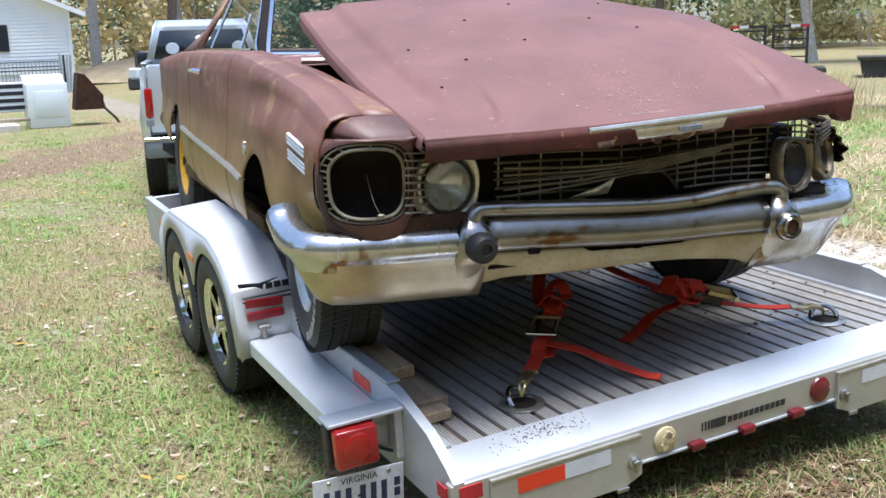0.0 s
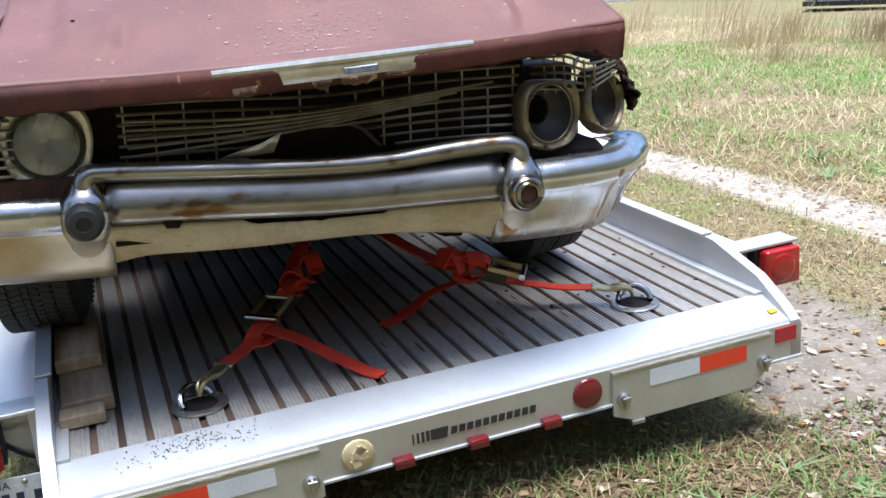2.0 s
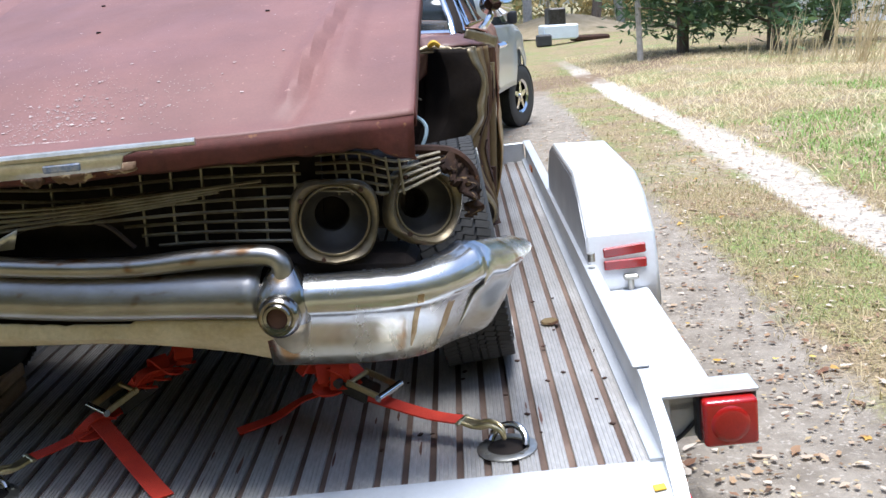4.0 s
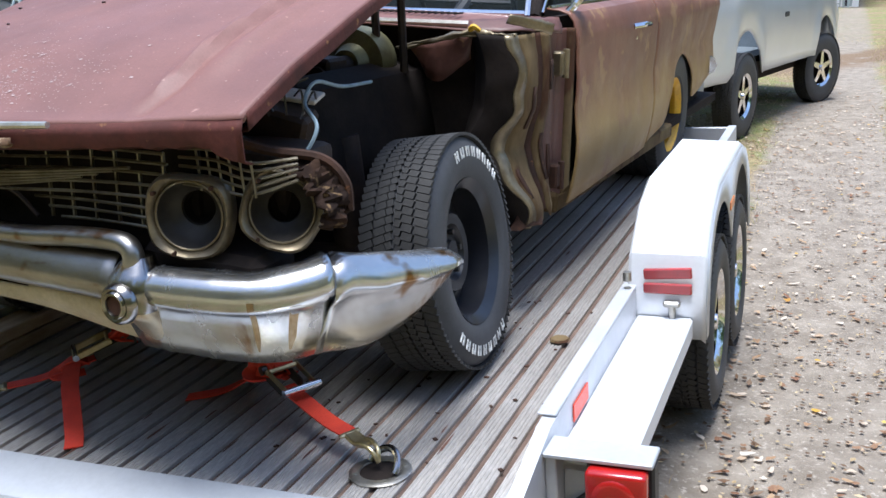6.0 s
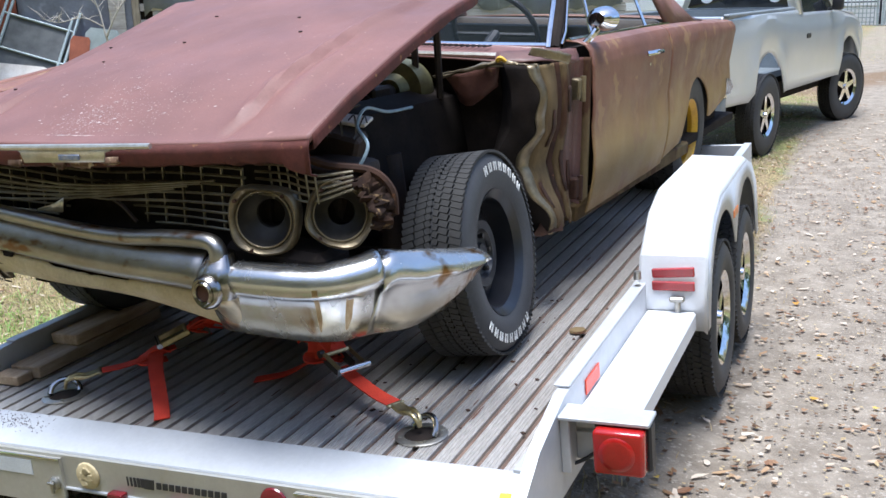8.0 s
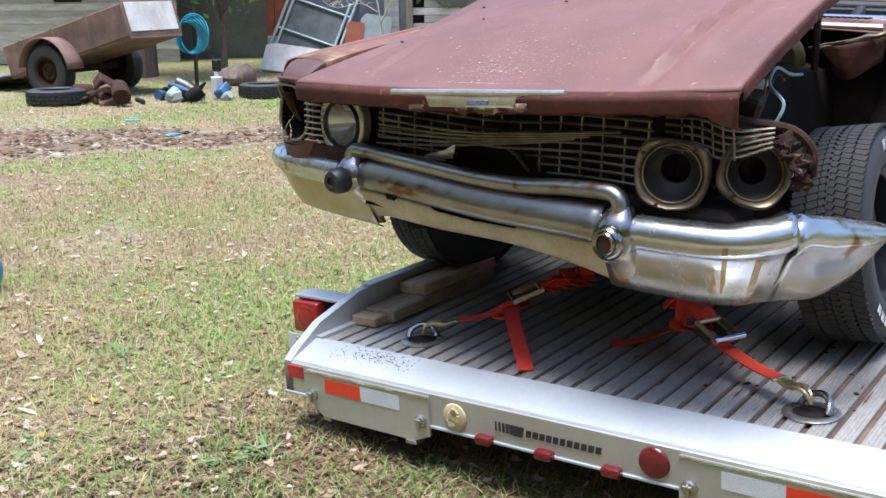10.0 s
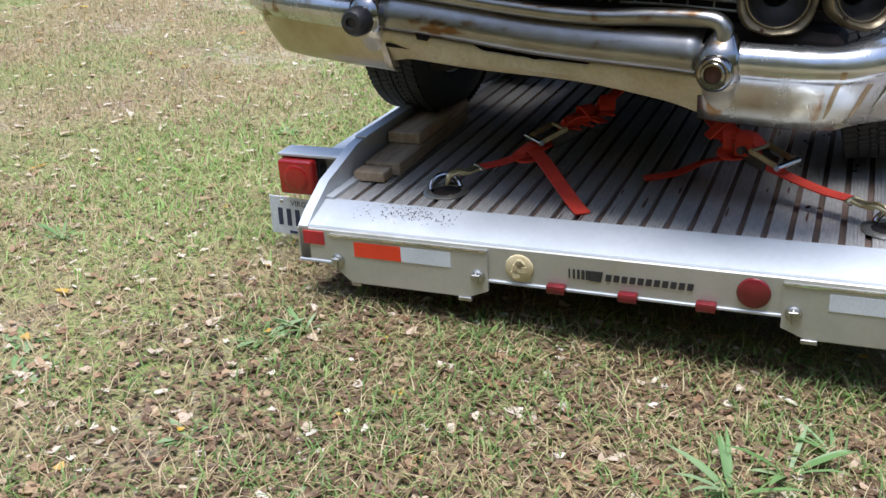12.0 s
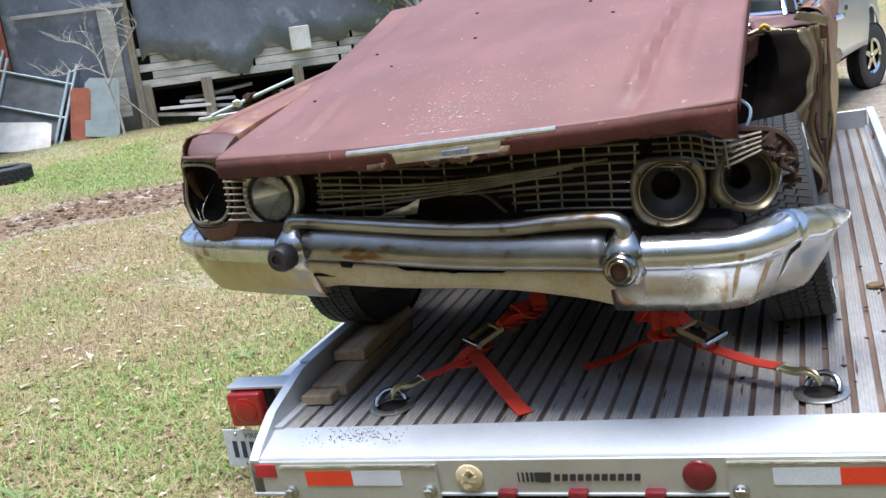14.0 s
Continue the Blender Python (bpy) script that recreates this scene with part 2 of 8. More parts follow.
M["old_board"] = mat("weathered_board", (0.58, 0.55, 0.51), (0.40, 0.36, 0.32), 3, 0.9, bump=0.5, fine=20, stretch=(1, 1, 5), rnd=0.25)
M["post"] = mat("grey_post_wood", (0.34, 0.29, 0.22), (0.22, 0.18, 0.13), 5, 0.9, bump=0.5, stretch=(5, 5, 1))
M["galv"] = mat("galvanised_pipe", (0.50, 0.57, 0.58), (0.38, 0.44, 0.45), 6, 0.5, metal=0.4)
M["mesh_dark"] = mat("dark_mesh_screen", (0.16, 0.165, 0.17), (0.10, 0.105, 0.11), 4, 0.8)
M["red_sheet"] = mat("red_rusted_sheet", (0.48, 0.15, 0.085), (0.32, 0.10, 0.06), 4, 0.7, bump=0.3)
M["grey_sheet"] = mat("grey_green_sheet", (0.38, 0.43, 0.43), (0.27, 0.31, 0.31), 3, 0.6)
M["plywood"] = mat("pale_flaking_plywood", (0.80, 0.76, 0.71), (0.60, 0.54, 0.48), 4, 0.85, bump=0.3)
M["old_red"] = mat("old_rusted_trailer_paint", (0.26, 0.16, 0.125), (0.15, 0.095, 0.075), 3, 0.8, bump=0.4, spots=(0.26, 0.20, 0.16), spot_scale=5)
M["hose"] = mat("blue_hose", (0.05, 0.40, 0.55), None, 10, 0.4)
M["bark"] = mat("tree_bark", (0.20, 0.155, 0.12), (0.11, 0.085, 0.065), 7, 0.95, bump=0.8, fine=22, stretch=(2.5, 2.5, 0.5))
M["bark_pale"] = mat("pale_bark", (0.55, 0.51, 0.46), (0.40, 0.36, 0.31), 7, 0.95, bump=0.5, fine=30)
M["glass"] = glass_mat("car_glass", (0.06, 0.08, 0.08), 0.02, 0.10)
M["lens"] = glass_mat("lamp_glass", (0.75, 0.78, 0.78), 0.05, 0.12)
M["dark_glass"] = mat("dark_window_glass", (0.02, 0.024, 0.028), None, 4, 0.06, bump=0.0)
M["blue_tarp"] = mat("blue_tarp", (0.06, 0.16, 0.32), (0.03, 0.07, 0.12), 8, 0.5, bump=0.2)
M["vinyl"] = mat("aged_interior_vinyl", (0.075, 0.06, 0.05), (0.045, 0.036, 0.03), 5, 0.6)
M["teal"] = mat("teal_plastic", (0.12, 0.48, 0.42), None, 5, 0.5)
M["mound"] = mat("dry_earth", (0.42, 0.33, 0.22), (0.30, 0.24, 0.14), 2, 0.95, bump=0.5)
M["cable"] = mat("grey_blue_cable", (0.30, 0.40, 0.46), None, 20, 0.5)
M["leaf_yellow"] = mat("yellow_leaf", (0.75, 0.45, 0.03), None, 20, 0.6)
M["olive"] = mat("olive_booster_paint", (0.20, 0.19, 0.09), (0.12, 0.11, 0.06), 9, 0.45, metal=0.4)
G1 = leaf_mat("green_blades", (0.285, 0.255, 0.095), (0.41, 0.345, 0.16), (0.52, 0.43, 0.24))
G2 = leaf_mat("dry_blades", (0.48, 0.37, 0.20), (0.34, 0.24, 0.12), (0.64, 0.52, 0.32))
G3 = leaf_mat("fallen_leaves", (0.22, 0.105, 0.055), (0.43, 0.28, 0.155), (0.72, 0.63, 0.52))
G4 = leaf_mat("fallen_yellow_leaves", (0.62, 0.38, 0.05), (0.50, 0.26, 0.05), (0.70, 0.50, 0.12))
G5 = leaf_mat("weed_leaves", (0.10, 0.20, 0.05), (0.17, 0.28, 0.09), (0.26, 0.34, 0.17))
# the next two autumn tones are lifted paler, putting distance haze into the leaves
T1 = leaf_mat("hazy_olive_foliage", (0.30, 0.33, 0.15), (0.43, 0.43, 0.22), (0.55, 0.48, 0.27))
T2 = leaf_mat("hazy_golden_foliage", (0.46, 0.36, 0.17), (0.55, 0.44, 0.22), (0.36, 0.33, 0.17))
T3 = leaf_mat("pine_foliage", (0.07, 0.13, 0.06), (0.11, 0.19, 0.08), (0.17, 0.25, 0.11))
T4 = leaf_mat("green_bush_foliage", (0.16, 0.27, 0.07), (0.28, 0.40, 0.13), (0.42, 0.48, 0.18))
T5 = leaf_mat("dry_tall_grass", (0.60, 0.48, 0.28), (0.72, 0.60, 0.38), (0.48, 0.38, 0.21))

# ---- mesh helpers ----


def bx(bm, c, s, bev=0.0, rot=None, seg=1):
    g = bmesh.ops.create_cube(bm, size=1.0)["verts"]
    m = Matrix.Translation(c) @ (rot.to_4x4() if rot else Matrix.Identity(4)) @ Matrix.Diagonal((*s, 1))
    bmesh.ops.transform(bm, matrix=m, verts=g)
    if bev:
        e = list({e for v in g for e in v.link_edges})
        bmesh.ops.bevel(bm, geom=e, offset=bev, segments=seg, profile=0.5, affect="EDGES")
    return bm


def box2(bm, x0, x1, y0, y1, z0, z1, bev=0.0, seg=1):
    return bx(bm, ((x0 + x1) / 2, (y0 + y1) / 2, (z0 + z1) / 2), (abs(x1 - x0), abs(y1 - y0), abs(z1 - z0)), bev, None, seg)


def loft(bm, rows, close_u=False, cap=False):
    vs = [[bm.verts.new(p) for p in r] for r in rows]
    n = len(vs[0])
    for a, b in zip(vs, vs[1:]):
        for i in range(n if close_u else n - 1):
            j = (i + 1) % n
            bm.faces.new((a[i], a[j], b[j], b[i]))
    if cap:
        bm.faces.new(list(reversed(vs[0])))
        bm.faces.new(vs[-1])
    return bm


def ring(c, r, n, ax, ay):
    c, ax, ay = Vector(c), Vector(ax), Vector(ay)
    return [c + ax * (r * math.cos(2 * math.pi * i / n)) + ay * (r * math.sin(2 * math.pi * i / n)) for i in range(n)]


def tube(bm, pts, r, n=8, flat=1.0):
    """A round bar along pts; r: one radius or one for each point."""
    pts = [Vector(p) for p in pts]
    rs = r if isinstance(r, (list, tuple)) else [r] * len(pts)
    rows, up = [], Vector((0.03, 0.05, 1)).normalized()
    for i, p in enumerate(pts):
        d = (pts[min(i + 1, len(pts) - 1)] - pts[max(i - 1, 0)]).normalized()
        if abs(d.dot(up)) > 0.95:
            up = Vector((1, 0.1, 0)).normalized()
        a = d.cross(up).normalized()
        b = a.cross(d).normalized()
        up = b
        rows.append([p + (a * math.cos(2 * math.pi * k / n) + b * (flat * math.sin(2 * math.pi * k / n))) * rs[i] for k in range(n)])
    return loft(bm, rows, True, True)


def cyl(bm, p0, p1, r0, r1=None, n=16):
    return tube(bm, [p0, p1], [r0, r0 if r1 is None else r1], n)


def lathe(bm, profile, m=None, n=32, closed=False):
    """Revolves (radius, along) pairs about the local x axis, then places it by m."""
    rows = []
    for k in range(n):
        a = 2 * math.pi * k / n
        rows.append([Vector((h, r * math.cos(a), r * math.sin(a))) for r, h in profile])
    rows.append(rows[0])
    vs = [[bm.verts.new(p) for p in r] for r in rows[:-1]]
    cnt = len(profile)
    for k in range(n):
        a, b = vs[k], vs[(k + 1) % n]
        for i in range(cnt if closed else cnt - 1):
            j = (i + 1) % cnt
            bm.faces.new((a[i], b[i], b[j], a[j]))
    if m is not None:
        bmesh.ops.transform(bm, matrix=m, verts=[v for r in vs for v in r])
    return bm


def prism(bm, poly, axis, d0, d1):
    """A polygon given in the two other axes, drawn out along axis from d0 to d1."""
    def at(a, b, d):
        return {"x": (d, a, b), "y": (a, d, b), "z": (a, b, d)}[axis]
    lo = [bm.verts.new(at(a, b, d0)) for a, b in poly]
    hi = [bm.verts.new(at(a, b, d1)) for a, b in poly]
    n = len(poly)
    for i in range(n):
        bm.faces.new((lo[i], lo[(i + 1) % n], hi[(i + 1) % n], hi[i]))
    bm.faces.new(list(reversed(lo)))
    bm.faces.new(hi)
    return bm


def ribbon(bm, pts, w, th=0.003, side=None):
    """A flat strap along pts, w wide."""
    pts = [Vector(p) for p in pts]
    rows = []
    for i, p in enumerate(pts):
        d = (pts[min(i + 1, len(pts) - 1)] - pts[max(i - 1, 0)]).normalized()
        s = Vector(side[i]) if side else d.cross(Vector((0, 0, 1)))
        s = (s - d * s.dot(d)).normalized()
        u = s.cross(d).normalized()
        rows.append([p + s * (w / 2) + u * th, p - s * (w / 2) + u * th, p - s * (w / 2) - u * th, p + s * (w / 2) - u * th])
    return loft(bm, rows, True, True)


def smooth_path(pts, n=6):
    """More points on a smooth line through pts."""
    P = [Vector(p) for p in pts]
    P = [P[0] * 2 - P[1]] + P + [P[-1] * 2 - P[-2]]
    out = []
    for i in range(1, len(P) - 2):
        a, b, c, d = P[i - 1:i + 3]
        for k in range(n):
            t = k / n
            out.append(0.5 * ((2 * b) + (c - a) * t + (2 * a - 5 * b + 4 * c - d) * t * t + (3 * b - a - 3 * c + d) * t ** 3))
    return out + [P[-2]]


def mesh_ob(name, bm, material, angle=35):
    bmesh.ops.recalc_face_normals(bm, faces=bm.faces)
    me = bpy.data.meshes.new(name)
    bm.to_mesh(me)
    bm.free()
    me.materials.append(material)
    me.polygons.foreach_set("use_smooth", [True] * len(me.polygons))
    me.set_sharp_from_angle(angle=radians(angle))
    return new(name, me)


def part(name, bm, material, parent, label="", angle=35, thick=0.0, at=None):
    ob = mesh_ob(name, bm, material, angle)
    ob.parent = parent
    if at is not None:
        ob.matrix_basis = at
    if thick:
        s = ob.modifiers.new("thickness", "SOLIDIFY")
        s.thickness, s.offset = thick, 0.0
    return tagged(ob, label)


def thing(name, m, label, category, group="", kind=""):
    ob = new(name)
    ob.empty_display_size = 0.2
    ob.matrix_basis = m
    return tagged(ob, label, category, group, kind)


def solo(name, bm, material, label, category, m=None, group="", kind="", angle=35, thick=0.0):
    ob = mesh_ob(name, bm, material, angle)
    if m is not None:
        ob.matrix_basis = m
    if thick:
        s = ob.modifiers.new("thickness", "SOLIDIFY")
        s.thickness, s.offset = thick, 0.0
    return tagged(ob, label, category, group, kind)


def B():
    return bmesh.new()


def ss(a, b, v):
    t = min(1.0, max(0.0, (v - a) / (b - a)))
    return t * t * (3 - 2 * t)


def interp(v, xs, ys):
    return float(np.interp(v, xs, ys))


R = random.Random(7)
TRAILER = pose(0, 0, 0.36) @ pose(0, 0, 0, 0, -3.1, 0) @ pose(0, 0, 0, 1.0, 0, 0)
CAR = pose(-0.378, 0.046, 0.36, 0, 0, -4.1) @ pose(0, 0, 0, 0, 1.6, 0)
G6 = leaf_mat("dark_leaf_litter", (0.095, 0.055, 0.030), (0.17, 0.098, 0.052), (0.25, 0.165, 0.095))
G7 = leaf_mat("dark_green_tufts", (0.09, 0.15, 0.035), (0.16, 0.24, 0.06), (0.24, 0.32, 0.09))
G8 = leaf_mat("lush_green_blades", (0.17, 0.30, 0.055), (0.25, 0.385, 0.09), (0.35, 0.45, 0.14))

# ---- ground ----


def fbm(x, y, s):
    return noise.fractal(Vector((x * s, y * s, 3.7)), 1.0, 2.0, 4)


def height(x, y):
    h = 0.18 * ss(2.0, 9.0, -x) + 0.05 * ss(5.0, 16.0, y) + 0.15 * ss(3.4, 6.0, x) * (1 - ss(9, 18, x))
    h += 0.015 * fbm(x, y, 0.8) + 0.05 * fbm(x, y, 0.12) * ss(3, 9, abs(x))
    h -= 0.035 * rut(x, y)
    return h


def rut(x, y):
    w = 0.12 * fbm(x, y, 0.5)
    a = ss(0.95, 1.3, x + w) * (1 - ss(1.9, 2.25, x + w))
    b = ss(2.92, 3.12, x + w) * (1 - ss(3.4, 3.65, x + w))
    return max(a * ss(-1.5, 0.3, y + 0.5 * w), b) * (1 - 0.75 * ss(14, 26, y))


def mud(x, y):
    d = (x + 6.9) * 0.80 - (y - 3.9) * 0.60
    return 1 - ss(0.5, 1.0, abs(d + 0.5 * fbm(x, y, 0.7)))


def soil(x, y):
    """Trodden brown earth on the near wheel track, dark beside and behind the trailer."""
    return (1 - ss(2.1, 2.7, x + 0.3 * fbm(x, y, 0.6))) * ss(-2.5, -0.6, x)


def lush(x, y):
    """Where the lawn is fresh and green."""
    near = ss(1.05, 1.5, -x) * ss(-0.4, 0.5, y) * (1 - 0.9 * ss(2.3, 3.0, -x) * (1 - ss(4.5, 7.0, y)))
    return max(near, ss(6.0, 8.0, y) * (1 - ss(-0.5, 1.2, x))) * (1 - 0.7 * ss(0.15, 0.4, fbm(x, y, 0.7)))


def bare(x, y):
    v = max(rut(x, y), 0.9 * mud(x, y) * ss(3.5, 5.0, -x))
    v = max(v, 0.36 * ss(0.10, 0.5, fbm(x, y, 0.9)))
    v = max(v, 0.75 * ss(0.0, 0.35, x + 1.2) * ss(0.1, 0.5, y) * (1 - ss(0.9, 1.2, x)) * (1 - ss(4.6, 5.6, y)))
    v = max(v, 0.6 * ss(1.0, 1.5, x + 0.3 * fbm(x, y, 1.1)) * ss(-1.2, 0.2, y) * (1 - ss(2.0, 2.4, x)))
    return v


gx = np.concatenate([-np.geomspace(14, 420, 16)[::-1], np.arange(-13.6, 8, 0.16), np.geomspace(8.3, 420, 18)])
gy = np.concatenate([-np.geomspace(4.2, 420, 16)[::-1], np.arange(-4.0, 20, 0.16), np.geomspace(20.5, 420, 16)])
verts = [(x, y, height(x, y) if max(abs(x), abs(y)) < 100 else 0.3) for y in gy for x in gx]
nx = len(gx)
faces = [(j * nx + i, j * nx + i + 1, (j + 1) * nx + i + 1, (j + 1) * nx + i) for j in range(len(gy) - 1) for i in range(nx - 1)]
gm = bpy.data.meshes.new("ground")
gm.from_pydata(verts, [], faces)
for nm, fn in (("bare", bare), ("mud", mud), ("soil", soil), ("lush", lush)):
    gm.attributes.new(nm, "FLOAT", "POINT").data.foreach_set("value", [fn(x, y) for y in gy for x in gx])
gm.polygons.foreach_set("use_smooth", [True] * len(gm.polygons))
ground = tagged(new("ground", gm), "patchy lawn with dry straw, bare soil and sandy wheel tracks", "ground", kind="structure")


def ground_mat():
    m = bpy.data.materials.new("patchy_lawn")
    m.use_nodes = True
    t = m.node_tree
    N, L = t.nodes, t.links
    b = N["Principled BSDF"]
    b.inputs["Roughness"].default_value = 0.95
    co = N.new("ShaderNodeTexCoord")

    def tex(s, d=6.0):
        n = N.new("ShaderNodeTexNoise")
        n.inputs["Scale"].default_value, n.inputs["Detail"].default_value, n.inputs["Roughness"].default_value = s, d, 0.65
        L.new(co.outputs["Object"], n.inputs["Vector"])
        return n.outputs[0]

    def ramp(src, lo, hi):
        r = N.new("ShaderNodeMapRange")
        r.inputs["From Min"].default_value, r.inputs["From Max"].default_value = lo, hi
        L.new(src, r.inputs["Value"])
        return r.outputs[0]

    def blend(f, a, c):
        x = N.new("ShaderNodeMix")
        x.data_type = "RGBA"
        L.new(f, x.inputs[0])
        for k, v in ((6, a), (7, c)):
            if hasattr(v, "links"):
                L.new(v, x.inputs[k])
            else:
                x.inputs[k].default_value = (*v, 1)
        return x.outputs[2]

    def attr(n):
        a = N.new("ShaderNodeAttribute")
        a.attribute_name = n
        return a.outputs["Fac"]

    green = blend(ramp(tex(9.0), 0.4, 0.6), (0.17, 0.245, 0.05), (0.27, 0.30, 0.09))
    straw = blend(ramp(tex(30.0), 0.4, 0.6), (0.41, 0.315, 0.165), (0.27, 0.195, 0.10))
    dry = N.new("ShaderNodeMath")
    dry.operation, dry.use_clamp = "MULTIPLY_ADD", True
    L.new(attr("lush"), dry.inputs[0])
    dry.inputs[1].default_value = -0.5
    L.new(ramp(tex(0.9), 0.41, 0.54), dry.inputs[2])
    lawn = blend(dry.outputs[0], green, straw)
    lawn = blend(ramp(tex(2.6), 0.52, 0.64), lawn, (0.30, 0.215, 0.135))
    lawn = blend(ramp(tex(55.0), 0.44, 0.60), lawn, (0.12, 0.09, 0.05))
    lawn = blend(ramp(tex(26.0, 2.0), 0.66, 0.69), lawn, (0.46, 0.40, 0.31))
    sand = blend(ramp(tex(14.0), 0.38, 0.62), (0.50, 0.445, 0.37), (0.35, 0.30, 0.24))
    sand = blend(ramp(tex(60.0, 3.0), 0.56, 0.64), sand, (0.60, 0.54, 0.46))
    earth = blend(ramp(tex(7.0), 0.36, 0.62), (0.31, 0.265, 0.21), (0.20, 0.165, 0.126))
    earth = blend(ramp(tex(48.0, 3.0), 0.58, 0.66), earth, (0.40, 0.35, 0.29))
    sand = blend(attr("soil"), sand, earth)
    f = N.new("ShaderNodeMath")
    f.operation = "MULTIPLY_ADD"
    L.new(tex(12.0), f.inputs[0])
    f.inputs[1].default_value = 0.8
    L.new(attr("bare"), f.inputs[2])
    col = blend(ramp(f.outputs[0], 0.72, 1.05), lawn, sand)
    g = N.new("ShaderNodeMath")
    g.operation = "MULTIPLY"
    L.new(attr("mud"), g.inputs[0])
    L.new(ramp(tex(3.0), 0.34, 0.46), g.inputs[1])
    col = blend(g.outputs[0], col, (0.185, 0.125, 0.075))
    L.new(col, b.inputs["Base Color"])
    p = N.new("ShaderNodeBump")
    p.inputs["Strength"].default_value, p.inputs["Distance"].default_value = 0.9, 0.02
    L.new(tex(45.0), p.inputs["Height"])
    L.new(p.outputs[0], b.inputs["Normal"])
    return m


gm.materials.append(ground_mat())


def scatter(name, material, label, count, area, size, wide, lean, keep, flat=False, category="grass", bias=1.0):
    """Many small blades or leaves standing or lying on the ground, as one object."""
    r = random.Random(len(name) * 31 + count)
    V, F = [], []
    x0, x1, y0, y1 = area
    made = 0
    while made < count:
        x, y = r.uniform(x0, x1), y0 + (y1 - y0) * r.random() ** bias
        if r.random() > keep(x, y):
            made += 0.34
            continue
        made += 1
        z, a = height(x, y), r.uniform(0, 2 * math.pi)
        s = size * (r.uniform(0.55, 1.5) if not flat else r.uniform(0.4, 1.1) + 1.3 * (r.random() < 0.10))
        w = wide * r.uniform(0.7, 1.4)
        dx, dy = math.cos(a), math.sin(a)
        k = len(V)
        if flat:
            t1, t2 = r.uniform(-0.3, 0.25) * s, r.uniform(-0.2, 0.25) * s
            z += 0.012
            if size >= 0.028:
                ph, lobes, cup, roll = r.uniform(0, 6.28), r.choice((2, 3, 3, 5)), r.uniform(-0.2, 0.5), r.uniform(-0.5, 0.6)
                V.append((x, y, z))
                for q in range(9):
                    b = 2 * math.pi * q / 9
                    rad = 0.58 * s * (1 + 0.28 * math.cos(lobes * b + ph)) * r.uniform(0.85, 1.12)
                    u, v = rad * math.cos(b), rad * math.sin(b) * w / s
                    V.append((x + dx * u - dy * v, y + dy * u + dx * v, max(height(x, y) + 0.002, z + cup * abs(v) + roll * u * abs(u) / s)))
                F += [(k, k + 1 + q, k + 1 + (q + 1) % 9) for q in range(9)]
                continue
            V += [(x - dx * s * 0.55, y - dy * s * 0.55, z + max(t1, 0)), (x - dy * w * 0.5, y + dx * w * 0.5, z + 0.05 * s), (x + dx * s * 0.1, y + dy * s * 0.1, z),
                  (x + dx * s * 0.55, y + dy * s * 0.55, z + max(t2, 0)), (x + dy * w * 0.5, y - dx * w * 0.5, z + 0.08 * s)]
            F += [(k, k + 4, k + 2, k + 1), (k + 2, k + 4, k + 3), (k + 1, k + 2, k + 3)]
        else:
            ln = s * lean * r.uniform(0.3, 1.6)
            V += [(x - dy * w / 2, y + dx * w / 2, z - 0.005), (x + dy * w / 2, y - dx * w / 2, z - 0.005),
                  (x + dx * ln * 0.4 + dy * w * 0.4, y + dy * ln * 0.4 - dx * w * 0.4, z + s * 0.6), (x + dx * ln * 0.4 - dy * w * 0.4, y + dy * ln * 0.4 + dx * w * 0.4, z + s * 0.6),
                  (x + dx * ln, y + dy * ln, z + s * r.uniform(0.75, 1.0))]
            F += [(k, k + 1, k + 2, k + 3), (k + 3, k + 2, k + 4)]
    me = bpy.data.meshes.new(name)
    me.from_pydata(V, [], F)
    me.materials.append(material)
    return tagged(new(name, me), label, category, kind="stuff")


NEAR = (-5.5, 4.5, -2.4, 6.0)
def lawn(x, y):
    return 1 - min(1, 1.15 * bare(x, y))
def patch(x, y):
    return ss(-0.15, 0.35, fbm(x, y, 0.55))
scatter("grass", G1, "short green lawn grass between dry patches", 95000, NEAR, 0.036, 0.0040, 1.3, lambda x, y: lawn(x, y) * (0.25 + 0.75 * (1 - patch(x, y))), bias=1.5)
scatter("dry_grass", G2, "dry straw-coloured grass lying in the lawn", 85000, NEAR, 0.034, 0.0034, 2.0, lambda x, y: lawn(x, y) * (0.35 + 0.65 * patch(x, y)) + 0.02, bias=1.5)
scatter("far_grass", G1, "rough green grass further off", 50000, (-14, 9, 1, 20), 0.03, 0.008, 2.0, lambda x, y: (0 if (x > -5.5 and x < 4.5 and y < 6) or x > 3.3 else 1) * lawn(x, y), bias=1.1)
scatter("fallen_leaves", G3, "brown and pale fallen leaves on the lawn", 20000, (-11, 6, -2.4, 12), 0.029, 0.021, 0, lambda x, y: 0.9, True, "leaves", 1.5)
scatter("yellow_fallen_leaves", G4, "yellow fallen leaves on the lawn", 700, (-10, 6, -2.4, 10), 0.034, 0.026, 0, lambda x, y: 0.9, True, "leaves", 1.5)
scatter("dark_litter", G6, "dark leaf litter and crumbs of soil in the lawn", 24000, (-10, 6, -2.4, 11), 0.024, 0.018, 0, lambda x, y: 0.35 + 0.65 * patch(x, y), True, "litter", 1.5)
scatter("grass_tufts", G7, "darker green tufts of grass in the lawn", 18000, (-9, 4.5, -2.4, 8), 0.042, 0.005, 1.1, lambda x, y: lawn(x, y) * ss(0.08, 0.3, fbm(x, y, 2.2)), bias=1.4)
